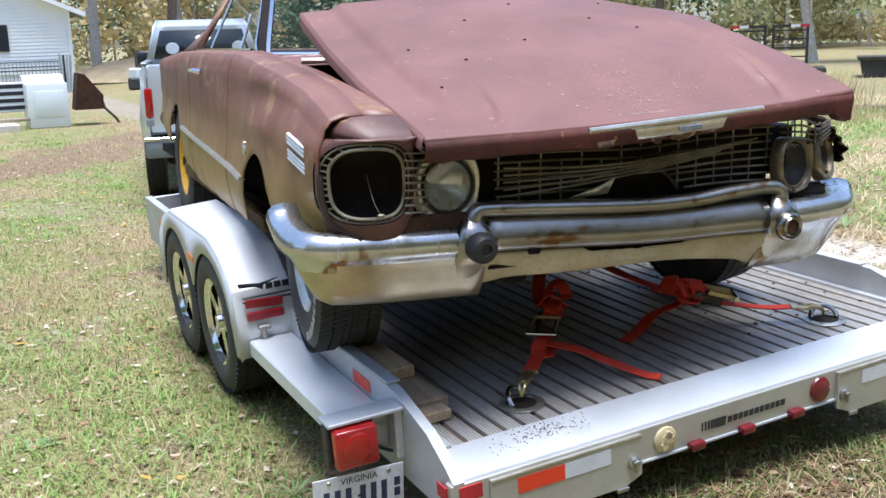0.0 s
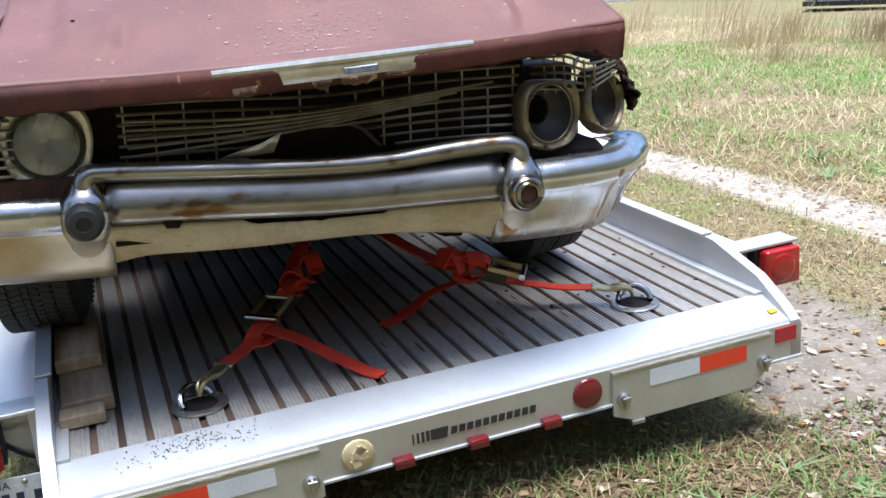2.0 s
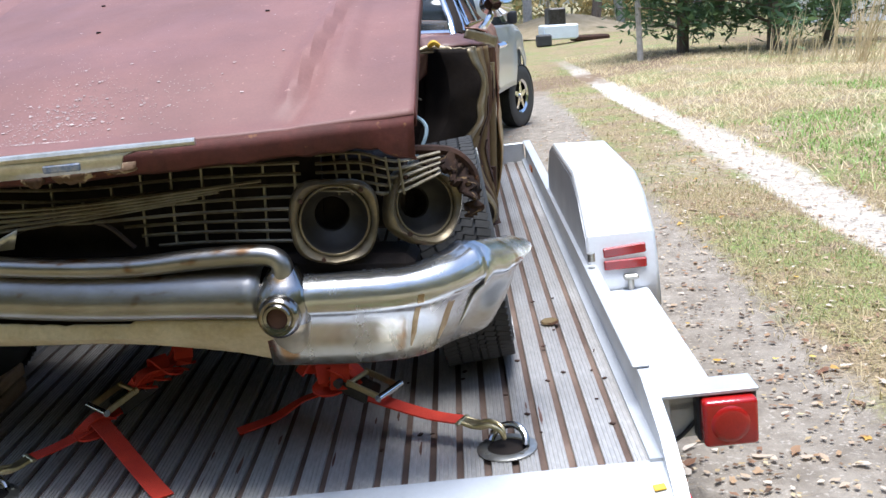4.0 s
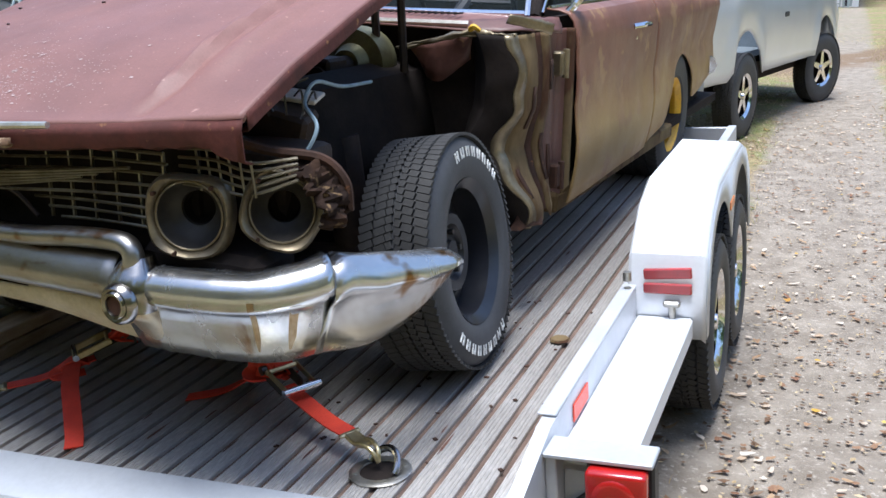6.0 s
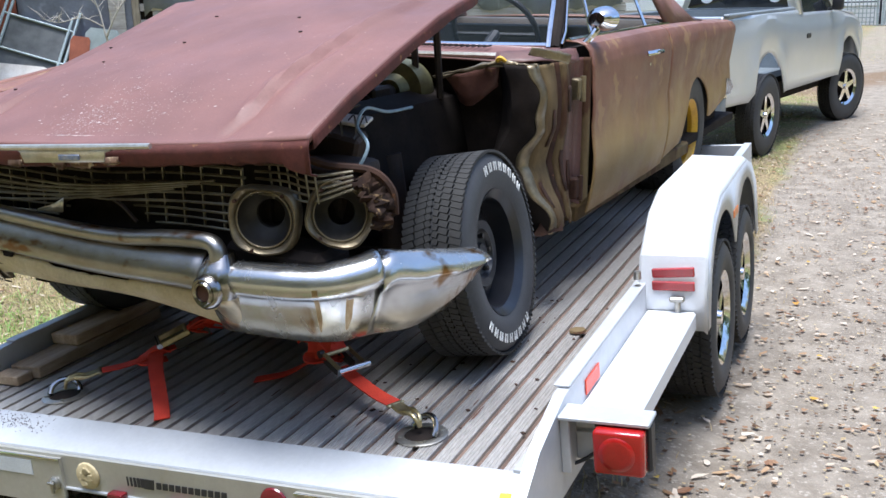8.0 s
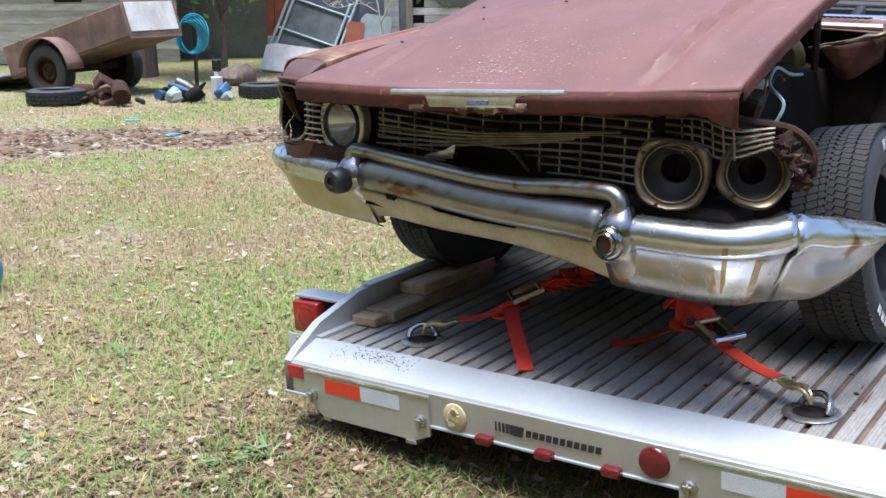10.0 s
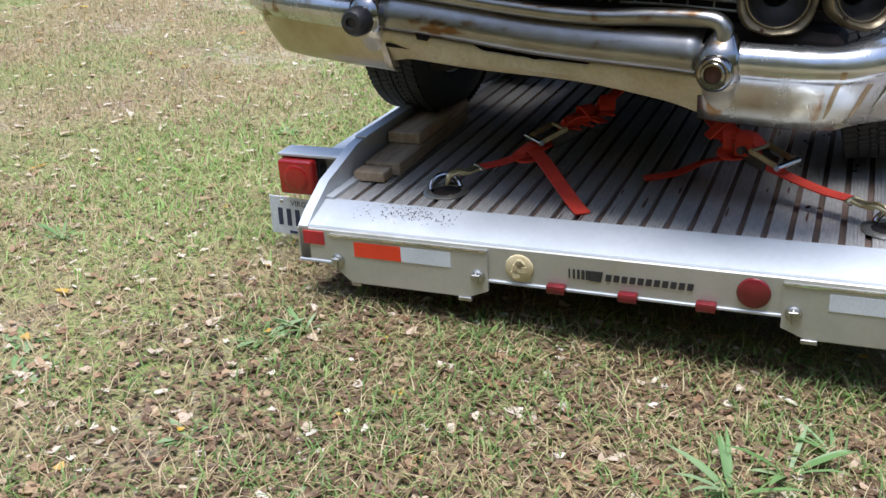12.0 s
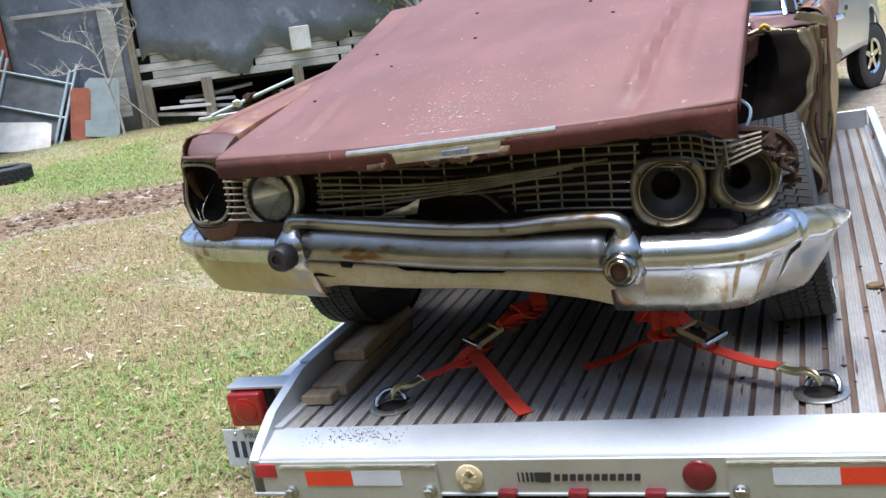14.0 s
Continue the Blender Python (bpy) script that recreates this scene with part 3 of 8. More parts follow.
scatter("lush_grass", G8, "fresh green grass beside the trailer", 78000, (-9, -0.5, -0.4, 15), 0.034, 0.0065, 1.6, lambda x, y: lawn(x, y) * lush(x, y) * (1 - 0.85 * ss(-0.05, 0.3, fbm(x, y, 0.8))) * (1 - mud(x, y)))
# weeds grow here; their dark green also stands for the trailer's shade
scatter("weedy_grass", G7, "dark green weedy grass behind the trailer", 12000, (-1.8, 1.5, -1.9, 0.15), 0.036, 0.006, 1.2, lambda x, y: ss(-1.8, -0.6, x) * ss(-1.9, -1.0, y) * (0.35 + 0.65 * ss(-0.1, 0.25, fbm(x, y, 2.4))))
scatter("scattered_leaves", G3, "curled pale and brown leaves behind the trailer", 1100, (-4, 1.6, -2.2, 0.3), 0.036, 0.028, 0, lambda x, y: 0.9, True, "leaves")
# leaf litter laid thick, its dark brown adding the trailer's shadow
scatter("damp_litter", G6, "dark leaf litter behind the trailer, also darkening its shaded ground", 18000, (-1.8, 2.0, -2.2, 0.15), 0.024, 0.018, 0, lambda x, y: ss(-1.8, -0.4, x) * ss(-2.2, -1.0, y) * (1 - ss(0.8, 1.9, x)), True, "litter")
scatter("mud_clods", G6, "dark clods of soil in the muddy track", 5000, (-12, -3, 0, 8), 0.05, 0.04, 0, lambda x, y: mud(x, y) ** 2, True, "soil")
scatter("gravel", G2, "pale pebbles and litter on the sandy track", 1500, (0.9, 3.7, -1.0, 9), 0.018, 0.016, 0, lambda x, y: rut(x, y), True, "gravel", 1.4)


def weed(x, y, s, upright):
    bm = B()
    for k in range(R.randint(7, 12)):
        a = R.uniform(0, 6.28)
        ln, w = s * R.uniform(0.6, 1.2), s * (0.05 if upright else 0.13) * R.uniform(0.8, 1.3)
        d, q = Vector((math.cos(a), math.sin(a), 0)), Vector((-math.sin(a), math.cos(a), 0))
        up = R.uniform(0.5, 1.1) if upright else R.uniform(0.15, 0.45)
        rows = []
        for t, ww in ((0, 0.4), (0.35, 1.0), (0.7, 0.8), (1.0, 0.08)):
            c = d * (ln * t) + Vector((0, 0, ln * up * (t - 0.45 * t * t)))
            rows.append([c + q * w * ww, c + Vector((0, 0, -0.15 * w)), c - q * w * ww])
        loft(bm, rows)
    solo("weed", bm, G5, "green broad-leaved weed growing in the lawn" if not upright else "tuft of long bright green grass blades", "weed", pose(x, y, height(x, y)), "weeds in the lawn", "stuff")


for x, y, s, u in ((0.52, -0.42, 0.17, True), (0.40, -0.55, 0.16, True), (0.62, -0.30, 0.12, True), (0.95, -0.35, 0.12, False), (1.05, -0.45, 0.11, False), (0.9, -0.2, 0.1, True), (-1.05, -0.30, 0.12, False), (-0.95, -0.22, 0.1, True),
                   (-1.6, -0.75, 0.13, False), (-1.75, -0.6, 0.11, False), (-0.55, -1.0, 0.09, False), (-0.2, -1.05, 0.08, False), (-0.95, -0.85, 0.08, False), (1.15, -0.15, 0.1, False), (-2.2, 0.1, 0.11, True), (-2.6, -0.4, 0.12, False),
                   (-1.35, 0.7, 0.1, True), (-1.55, 1.3, 0.11, True), (-2.1, 1.6, 0.1, False), (3.6, 1.4, 0.16, False), (3.9, 2.2, 0.18, False), (4.3, 2.6, 0.2, False), (4.1, 3.4, 0.2, True), (3.75, 2.9, 0.15, True), (4.6, 3.0, 0.2, False)):
    weed(x, y, s, u)

# ---- car trailer ----
trailer = thing("car_trailer", TRAILER, "low aluminium car trailer with ribbed deck and twin axles", "trailer")
HUBS = (1.84, 2.50)
FRONT, HALF = 4.55, 1.045
# deck
bm = B()
box2(bm, -HALF, HALF, 0.135, FRONT, -0.10, -0.012)
part("deck_base", bm, M["groove"], trailer, "rust-stained grooves between the deck planks")
PITCH = 0.0695
n_planks = int(2 * HALF / PITCH)
bm = B()
poly = [(-0.0255, -0.02), (0.0255, -0.02), (0.0255, -0.002), (0.024, 0.0), (0.0165, 0.0), (0.0155, -0.0022), (0.0135, -0.0022), (0.0125, 0.0), (0.0055, 0.0), (0.0045, -0.0022), (0.0025, -0.0022), (0.0015, 0.0),
        (-0.0055, 0.0), (-0.0065, -0.0022), (-0.0085, -0.0022), (-0.0095, 0.0), (-0.0165, 0.0), (-0.0175, -0.0022), (-0.0195, -0.0022), (-0.0205, 0.0), (-0.024, 0.0), (-0.0255, -0.002)]
prism(bm, poly, "y", 0.14, FRONT - 0.01)
first = part("plank", bm, M["plank"], trailer, angle=20, at=pose(-HALF + 0.035 + 0.01, 0, 0))
for k in range(1, n_planks):
    p = new("plank", first.data)
    p.parent = trailer
    p.matrix_basis = pose(-HALF + 0.045 + k * PITCH, 0, 0.0)
# rear sill, sloping to the back plate
bm = B()
prism(bm, [(0.012, -0.046), (0.016, -0.040), (0.142, 0.003), (0.150, 0.003), (0.150, -0.03), (0.03, -0.075)], "x", -1.085, 1.085)
part("rear_sill", bm, M["alu"], trailer, "sloping bright aluminium rear sill")
bm = B()
box2(bm, -1.10, 1.10, 0.006, 0.045, -0.162, -0.047, 0.004)
part("back_plate", bm, M["alu_back"], trailer)
bm = B()
box2(bm, -1.10, 1.10, 0.0, 0.05, -0.168, -0.158, 0.002)
part("bottom_lip", bm, M["alu"], trailer)
# ramp doors with latches and bars
for s in (-1, 1):
    bm = B()
    prism(bm, [(s * 0.975, -0.060), (s * 0.430, -0.060), (s * 0.430, -0.195), (s * 0.495, -0.222), (s * 0.905, -0.222), (s * 0.975, -0.165)][::s], "y", -0.006, 0.005)
    door = part("ramp_door", bm, M["alu_back"], trailer, "hinged cover plate of the ramp well")
    bm = B()
    box2(bm, min(s * 0.975, s * 0.43), max(s * 0.975, s * 0.43), -0.010, -0.004, -0.064, -0.058)
    part("bright_edge", bm, M["chrome_clean"], door)
    bm = B()
    box2(bm, min(s * 0.72, s * 0.885), max(s * 0.72, s * 0.885), -0.0085, -0.0055, -0.127, -0.077)
    part("orange_reflector", bm, M["orange_tape"], door)
    bm = B()
    box2(bm, min(s * 0.55, s * 0.7195), max(s * 0.55, s * 0.7195), -0.0082, -0.0055, -0.127, -0.077)
    part("white_reflector", bm, M["white_tape"], door)
    bm = B()
    cyl(bm, (s * 0.88, 0.02, -0.228), (s * 0.53, 0.02, -0.228), 0.009)
    box2(bm, min(s * 0.91, s * 0.875), max(s * 0.91, s * 0.875), -0.005, 0.05, -0.236, -0.222, 0.002)
    box2(bm, min(s * 0.53, s * 0.485), max(s * 0.53, s * 0.485), -0.012, 0.05, -0.236, -0.222, 0.002)
    part("ramp_bar", bm, M["steel"], trailer)
    for x in (0.948, 0.462):
        bm = B()
        lathe(bm, [(0.0, -0.012), (0.017, -0.012), (0.023, -0.007), (0.023, 0.0)], Matrix.Translation((s * x, -0.006, -0.146)) @ pose(0, 0, 0, 0, 0, 90), 16)
        bx(bm, (s * x, -0.022, -0.152), (0.010, 0.012, 0.044), 0.003)
        bx(bm, (s * x, -0.026, -0.138), (0.028, 0.008, 0.009), 0.002)
        part("latch", bm, M["steel"], trailer)
    bm = B()
    box2(bm, min(s * 1.0, s * 1.075), max(s * 1.0, s * 1.075), 0.002, 0.0065, -0.103, -0.058)
    part("corner_reflector", bm, M["marker"], trailer)
    bm = B()
    box2(bm, s * 1.106, s * 1.101, 0.03, 0.09, -0.105, -0.062)
    part("side_reflector", bm, M["marker"], trailer)
bm = B()
lathe(bm, [(0, -0.012), (0.030, -0.012), (0.043, -0.006), (0.046, 0.0)], Matrix.Translation((-0.329, 0.004, -0.108)) @ pose(0, 0, 0, 0, 0, 90), 14)
for k in range(5):
    bx(bm, (-0.329 + 0.012 * math.cos(k * 1.3), -0.008, -0.108 + 0.02 * math.sin(k * 2.1)), (0.03, 0.006, 0.025), 0.003, Euler((0, k * 0.6, 0)).to_matrix())
part("plug", bm, M["putty"], trailer, "yellowed putty-covered round plug")
bm = B()
lathe(bm, [(0, -0.012), (0.03, -0.011), (0.044, -0.006), (0.047, 0.0)], Matrix.Translation((0.353, 0.004, -0.105)) @ pose(0, 0, 0, 0, 0, 90), 24)
part("round_lamp", bm, M["dark_red"], trailer, "round dark red lamp")
for x in (-0.211, 0.005, 0.228):
    bm = B()
    box2(bm, x - 0.029, x + 0.029, -0.026, 0.006, -0.170, -0.142, 0.006, 2)
    part("marker_lamp", bm, M["dark_red"], trailer, "small red marker lamp")
# maker's badge as plain shapes
bm = B()
for k in range(5):
    box2(bm, -0.176 + k * 0.013, -0.176 + k * 0.013 + 0.004 + 0.0018 * k, 0.003, 0.0065, -0.122, -0.092)
prism(bm, [(-0.112, -0.124), (-0.078, -0.124), (-0.072, -0.092), (-0.112, -0.092)], "y", 0.003, 0.0065)
part("badge_stripes", bm, M["decal"], trailer)
for k in range(11):
    x = -0.066 + k * 0.0236
    bm = B()
    prism(bm, [(x, -0.119), (x + 0.017, -0.119), (x + 0.0200, -0.098), (x + 0.0030, -0.098)], "y", 0.003, 0.0065)
    part("badge_bar", bm, M["decal"], trailer)
# side rails with rear gussets
for s in (-1, 1):
    a, b = s * (HALF + 0.012), s * (HALF + 0.047)
    bm = B()
    prism(bm, [(0.006, -0.165), (0.006, -0.043), (0.05, -0.01), (0.17, 0.055), (0.40, 0.115), (0.50, 0.12), (FRONT, 0.12), (FRONT, -0.165)], "x", min(a, b), max(a, b))
    part("side_rail", bm, M["alu"], trailer, "aluminium side rail tapering down to the tail")
    bm = B()
    box2(bm, min(s * HALF, b), max(s * HALF, b) + 0.0, 0.45, FRONT, 0.1205, 0.128, 0.002)
    part("rail_cap", bm, M["alu"], trailer)
    bm = B()
    box2(bm, min(s * (HALF - 0.02), s * (HALF + 0.012)), max(s * (HALF - 0.02), s * (HALF + 0.012)), 0.14, FRONT, -0.02, 0.012)
    part("rail_foot", bm, M["alu"], trailer)
    # outrigger beam beside the rail
    bm = B()
    prism(bm, [(s * 1.093, -0.06), (s * 1.093, 0.022), (s * 1.10, 0.028), (s * 1.268, 0.028), (s * 1.275, 0.02), (s * 1.275, -0.035), (s * 1.265, -0.035), (s * 1.262, 0.012), (s * 1.105, 0.012), (s * 1.105, -0.06)], "y", 0.40, 1.43)
    part("step_beam", bm, M["alu_bright"], trailer)
    bm = B()
    box2(bm, min(s * 1.0935, s * 1.0945), max(s * 1.0935, s * 1.097), 0.60, 0.75, 0.036, 0.082)
    part("rail_reflector", bm, M["orange_tape"], trailer)
    # tail lamp on its bracket
    bm = B()
    box2(bm, min(s * 1.092, s * 1.345), max(s * 1.092, s * 1.345), 0.325, 0.42, 0.075, 0.088, 0.003)
    box2(bm, min(s * 1.092, s * 1.12), max(s * 1.092, s * 1.12), 0.34, 0.42, -0.09, 0.078, 0.003)
    box2(bm, min(s * 1.12, s * 1.2), max(s * 1.12, s * 1.2), 0.40, 0.415, -0.07, 0.076, 0.002)
    br = part("lamp_bracket", bm, M["alu"], trailer)
    bm = B()
    box2(bm, min(s * 1.19, s * 1.345), max(s * 1.19, s * 1.345), 0.345, 0.40, -0.062, 0.074, 0.006)
    lamp = part("lamp_housing", bm, M["black_rubber"], trailer)
    bm = B()
    box2(bm, min(s * 1.195, s * 1.335), max(s * 1.195, s * 1.335), 0.295, 0.346, -0.058, 0.070, 0.012, 3)
    lathe(bm, [(0.0, -0.006), (0.035, -0.006), (0.046, -0.004), (0.052, 0.002)], Matrix.Translation((s * 1.262, 0.295, 0.006)) @ pose(0, 0, 0, 0, 0, 90), 24)
    part("lamp_lens", bm, M["red_lens"], lamp, "red ribbed tail lamp lens")
    bm = B()
    tube(bm, smooth_path([(s * 1.20, 0.40, -0.02), (s * 1.16, 0.39, -0.055), (s * 1.12, 0.38, -0.075), (s * 1.10, 0.36, -0.07)], 5), 0.006)
    part("lamp_cable", bm, M["black_rubber"], trailer)
# front end of the bed
bm = B()
box2(bm, -HALF, HALF, FRONT - 0.03, FRONT, -0.16, 0.12, 0.004)
part("front_rail", bm, M["alu"], trailer)
bm = B()
prism(bm, [(-0.9, FRONT), (0.9, FRONT), (0.05, FRONT + 2.2), (-0.05, FRONT + 2.2)], "z", -0.15, -0.05)
part("tongue", bm, M["alu_back"], trailer)
for s in (-1, 1):
    bm = B()
    box2(bm, s * HALF + 0.002, s * HALF + 0.05 if s > 0 else s * HALF - 0.05, 4.0, 4.12, 0.0, 0.04)
    part("front_reflector", bm, M["amber"], trailer)
# mudguards
PROF = [(1.435 + (y - 1.435) * 0.74, z) for y, z in [(1.435, -0.045), (1.44, 0.10), (1.50, 0.225), (1.72, 0.345), (1.95, 0.395), (2.95, 0.395), (3.18, 0.345), (3.40, 0.225), (3.46, 0.10), (3.465, -0.045)]]
END = PROF[-1][0]
for s in (-1, 1):
    guard = part("mudguard", loft(B(), [[(s * 1.065, y, z), (s * 1.075, y, z + 0.012 * (0.15 < (y - 1.4) < 1.4)), (s * 1.30, y, z), (s * 1.315, y, z - 0.012)] for y, z in PROF]), M["alu_bright"], trailer, "bright aluminium mudguard over two wheels", 30, 0.006)
    bm = B()
    skirt = [(1.437, -0.045)] + PROF[1:-1] + [((END - 0.002), -0.045)]
    low = []
    for y, z in PROF:
        zz = 0.055
        for c in HUBS:
            if abs(y - c) < 0.34:
                zz = max(zz, 0.02 + math.sqrt(0.34 ** 2 - (y - c) ** 2) - 0.06)
        low.append(zz)
    rows = []
    for k in range(61):
        y = 1.437 + ((END - 0.002) - 1.437) * k / 60
        top = interp(y, [p[0] for p in PROF], [p[1] for p in PROF])
        zz = -0.045
        for c in HUBS:
            if abs(y - c) < 0.34:
                zz = max(zz, -0.03 + math.sqrt(0.34 ** 2 - (y - c) ** 2))
        if 2.15 < y < 2.19:
            zz = max(zz, 0.10)
        rows.append([(s * 1.315, y, max(top - 0.012, zz + 0.004)), (s * 1.316, y, zz)])
    part("skirt", loft(bm, rows), M["alu"], guard, thick=0.005)
    bm = B()
    prism(bm, [(y, z - 0.006) for y, z in PROF], "x", min(s * 1.062, s * 1.072), max(s * 1.062, s * 1.072))
    part("inner_wall", bm, M["alu"], guard)
    for k, (y, z) in enumerate(((1.4325, 0.125), (1.4365, 0.175))):
        bm = B()
        bx(bm, (s * 1.195, y, z), (0.155, 0.016, 0.036), 0.004, Euler((0.05, s * -0.06 * k, 0)).to_matrix())
        part("tail_reflector", bm, M["red_lens"], guard, "oblong red tail lamp")
    bm = B()
    cyl(bm, (s * 1.21, 1.425, 0.072), (s * 1.21, 1.425, -0.02), 0.011)
    bx(bm, (s * 1.21, 1.42, 0.078), (0.055, 0.03, 0.02), 0.006)
    part("drop_bolt", bm, M["steel"], guard)
    bm = B()
    cyl(bm, (s * 1.07, 1.41, 0.02), (s * 1.07, 1.41, 0.13), 0.012)
    cyl(bm, (s * 1.07, 1.405, 0.155), (s * 1.07, 1.405, 0.185), 0.014)
    part("hinge_pin", bm, M["steel"], guard)
    bm = B()
    box2(bm, s * 1.322, s * 1.3165, 2.10, 2.22, 0.22, 0.25)
    part("side_marker", bm, M["amber"], guard)
    if s < 0:
        bm = B()
        prism(bm, [(-1.29, 0.262), (-1.20, 0.250), (-1.12, 0.262), (-1.185, 0.243), (-1.19, 0.224), (-1.22, 0.240), (-1.285, 0.244)], "y", 1.452, 1.462)
        for k in range(3):
            box2(bm, -1.175 + 0.035 * k, -1.148 + 0.035 * k, 1.452, 1.462, 0.222, 0.246)
        for k in range(2):
            box2(bm, -1.28, -1.075, 1.432, 1.445, 0.197 - k * 0.018 + 0.004, 0.206 - k * 0.018)
        part("dealer_decal", bm, M["decal"], guard)


def lug_tread(bm, r, w, n, rows_x, m):
    """Raised blocks round the tread."""
    for k in range(n):
        for j, (x, sx) in enumerate(rows_x):
            a = 2 * math.pi * (k + (0.0, 0.5, 0.2, 0.7, 0.35, 0.85)[j % 6]) / n
            mm = m @ Matrix.Rotation(a, 4, "X") @ Matrix.Translation((x, 0, r)) @ Matrix.Rotation(0.30 * (1 if j < len(rows_x) / 2 else -1), 4, "Z")
            g = bmesh.ops.create_cube(bm, size=1.0)["verts"]
            bmesh.ops.transform(bm, matrix=mm @ Matrix.Diagonal((sx, 2 * math.pi * r / n * 0.86, 0.009, 1)), verts=g)


def wheel(parent, at, r, w, rim_r, style, side, letters=False, tread_n=44, name="wheel"):
    """A wheel whose outer face looks along side (+1 or -1) of x."""
    hub = new(name)
    hub.parent = parent
    hub.matrix_basis = at @ Matrix.Diagonal((1, 1, 1, 1))
    o = side * w / 2
    bm = B()
    k = side
    prof = [(rim_r - 0.005, -k * w * 0.40), (rim_r + 0.02, -k * w * 0.5), (rim_r + 0.45 * (r - rim_r), -k * w * 0.53), (r - 0.03, -k * w * 0.49), (r - 0.008, -k * w * 0.42), (r - 0.003, -k * w * 0.2), (r - 0.003, k * w * 0.2),
            (r - 0.008, k * w * 0.42), (r - 0.03, k * w * 0.49), (rim_r + 0.62 * (r - rim_r), k * w * 0.525), (rim_r + 0.45 * (r - rim_r), k * w * 0.53), (rim_r + 0.02, k * w * 0.5), (rim_r - 0.005, k * w * 0.40)]
    lathe(bm, prof, None, 48)
    tyre = part("tyre", bm, M["rubber"], hub)
    bm = B()
    lug_tread(bm, r, w, tread_n * 2, [(-w * 0.385, w * 0.19), (-w * 0.19, w * 0.15), (-w * 0.062, w * 0.085), (w * 0.062, w * 0.085), (w * 0.19, w * 0.15), (w * 0.385, w * 0.19)], Matrix.Identity(4))
    part("tread", bm, M["tread"], tyre)
    if letters:
        for a0, cnt in ((-0.9, 8), (2.3, 9)):
            for q in range(cnt):
                a = a0 - k * 0.0 + q * 0.155 * k
                rr = rim_r + 0.62 * (r - rim_r)
                bm = B()
                mm = Matrix.Rotation(a, 4, "X") @ Matrix.Translation((k * w * 0.526, 0, rr))
                for dy, sy in ((-0.010, 0.007), (0.008, 0.007)):
                    g = bmesh.ops.create_cube(bm, size=1.0)["verts"]
                    bmesh.ops.transform(bm, matrix=mm @ Matrix.Translation((0, dy, 0)) @ Matrix.Diagonal((0.003, sy, 0.030, 1)), verts=g)
                g = bmesh.ops.create_cube(bm, size=1.0)["verts"]
                bmesh.ops.transform(bm, matrix=mm @ Matrix.Translation((0, 0, 0.010 * (q % 3 - 1))) @ Matrix.Diagonal((0.003, 0.02, 0.007, 1)), verts=g)
                part("white_bar", bm, M["white_letter"], tyre)
    rim_m = {"black": M["wheel_black"], "yellow": M["yellow"], "alloy": M["chrome_clean"], "old": M["rust"], "steel": M["trim"]}[style]
    bm = B()
    lathe(bm, [(rim_r - 0.004, -k * w * 0.42), (rim_r - 0.02, -k * w * 0.3), (rim_r - 0.02, k * w * 0.36), (rim_r - 0.004, k * w * 0.43), (rim_r + 0.008, k * w * 0.47), (rim_r + 0.006, k * w * 0.40), (rim_r - 0.02, k * w * 0.30), (rim_r - 0.024, -k * w * 0.3)], None, 40)
    rim = part("rim", bm, rim_m, hub)
    if style == "alloy":
        for q in range(5):
            bm = B()
            mm = Matrix.Rotation(q * 2 * math.pi / 5, 4, "X")
            prism(bm, [(-0.036, 0.03), (0.036, 0.03), (0.022, rim_r - 0.015), (-0.022, rim_r - 0.015)], "x", k * w * 0.22, k * w * 0.36)
            bmesh.ops.transform(bm, matrix=mm, verts=bm.verts)
            part("spoke", bm, rim_m, rim)
        bm = B()
        lathe(bm, [(0.0, k * w * 0.46), (0.028, k * w * 0.45), (0.034, k * w * 0.34), (0.06, k * w * 0.30)], None, 20)
        part("hub_cap", bm, M["chrome_clean"], rim)
        bm = B()
        lathe(bm, [(0.0, k * w * 0.05), (rim_r - 0.03, k * w * 0.05)], None, 28)
        part("wheel_back", bm, M["black"], hub)
    else:
        bm = B()
        lathe(bm, [(0.0, k * w * 0.16), (0.035, k * w * 0.16), (0.040, k * w * 0.10), (0.075, k * w * 0.08), (0.085, k * w * 0.16), (0.115, k * w * 0.17), (0.135, k * w * 0.02), (rim_r - 0.022, -k * w * 0.02)], None, 40)
        disc = part("wheel_disc", bm, rim_m, hub)
        for q in range(5):
            bm = B()
            a = q * 2 * math.pi / 5
            cyl(bm, (k * w * 0.08, 0.06 * math.cos(a), 0.06 * math.sin(a)), (k * w * 0.17, 0.06 * math.cos(a), 0.06 * math.sin(a)), 0.009, None, 8)
            part("wheel_nut", bm, M["dark_steel"], disc)
    return hub


for s in (-1, 1):
    for y in HUBS:
        drop = -0.345 + 0.315 + s * -0.068 - 0.017 * y
        wheel(trailer, pose(s * 1.215, y, drop, R.uniform(0, 360)), 0.315, 0.20, 0.185, "alloy", s, tread_n=36)
for y in HUBS:
    bm = B()
    cyl(bm, (-1.1, y, -0.03), (1.1, y, -0.12), 0.035)
    part("axle", bm, M["dark_steel"], trailer)
bm = B()
for s in (-1, 1):
    box2(bm, s * 0.62 - 0.03, s * 0.62 + 0.03, 0.06, FRONT, -0.19, -0.10)
for k in range(7):
    box2(bm, -1.04, 1.04, 0.5 + k * 0.6, 0.55 + k * 0.6, -0.18, -0.10)
part("chassis_beams", bm, M["dark_steel"], trailer)
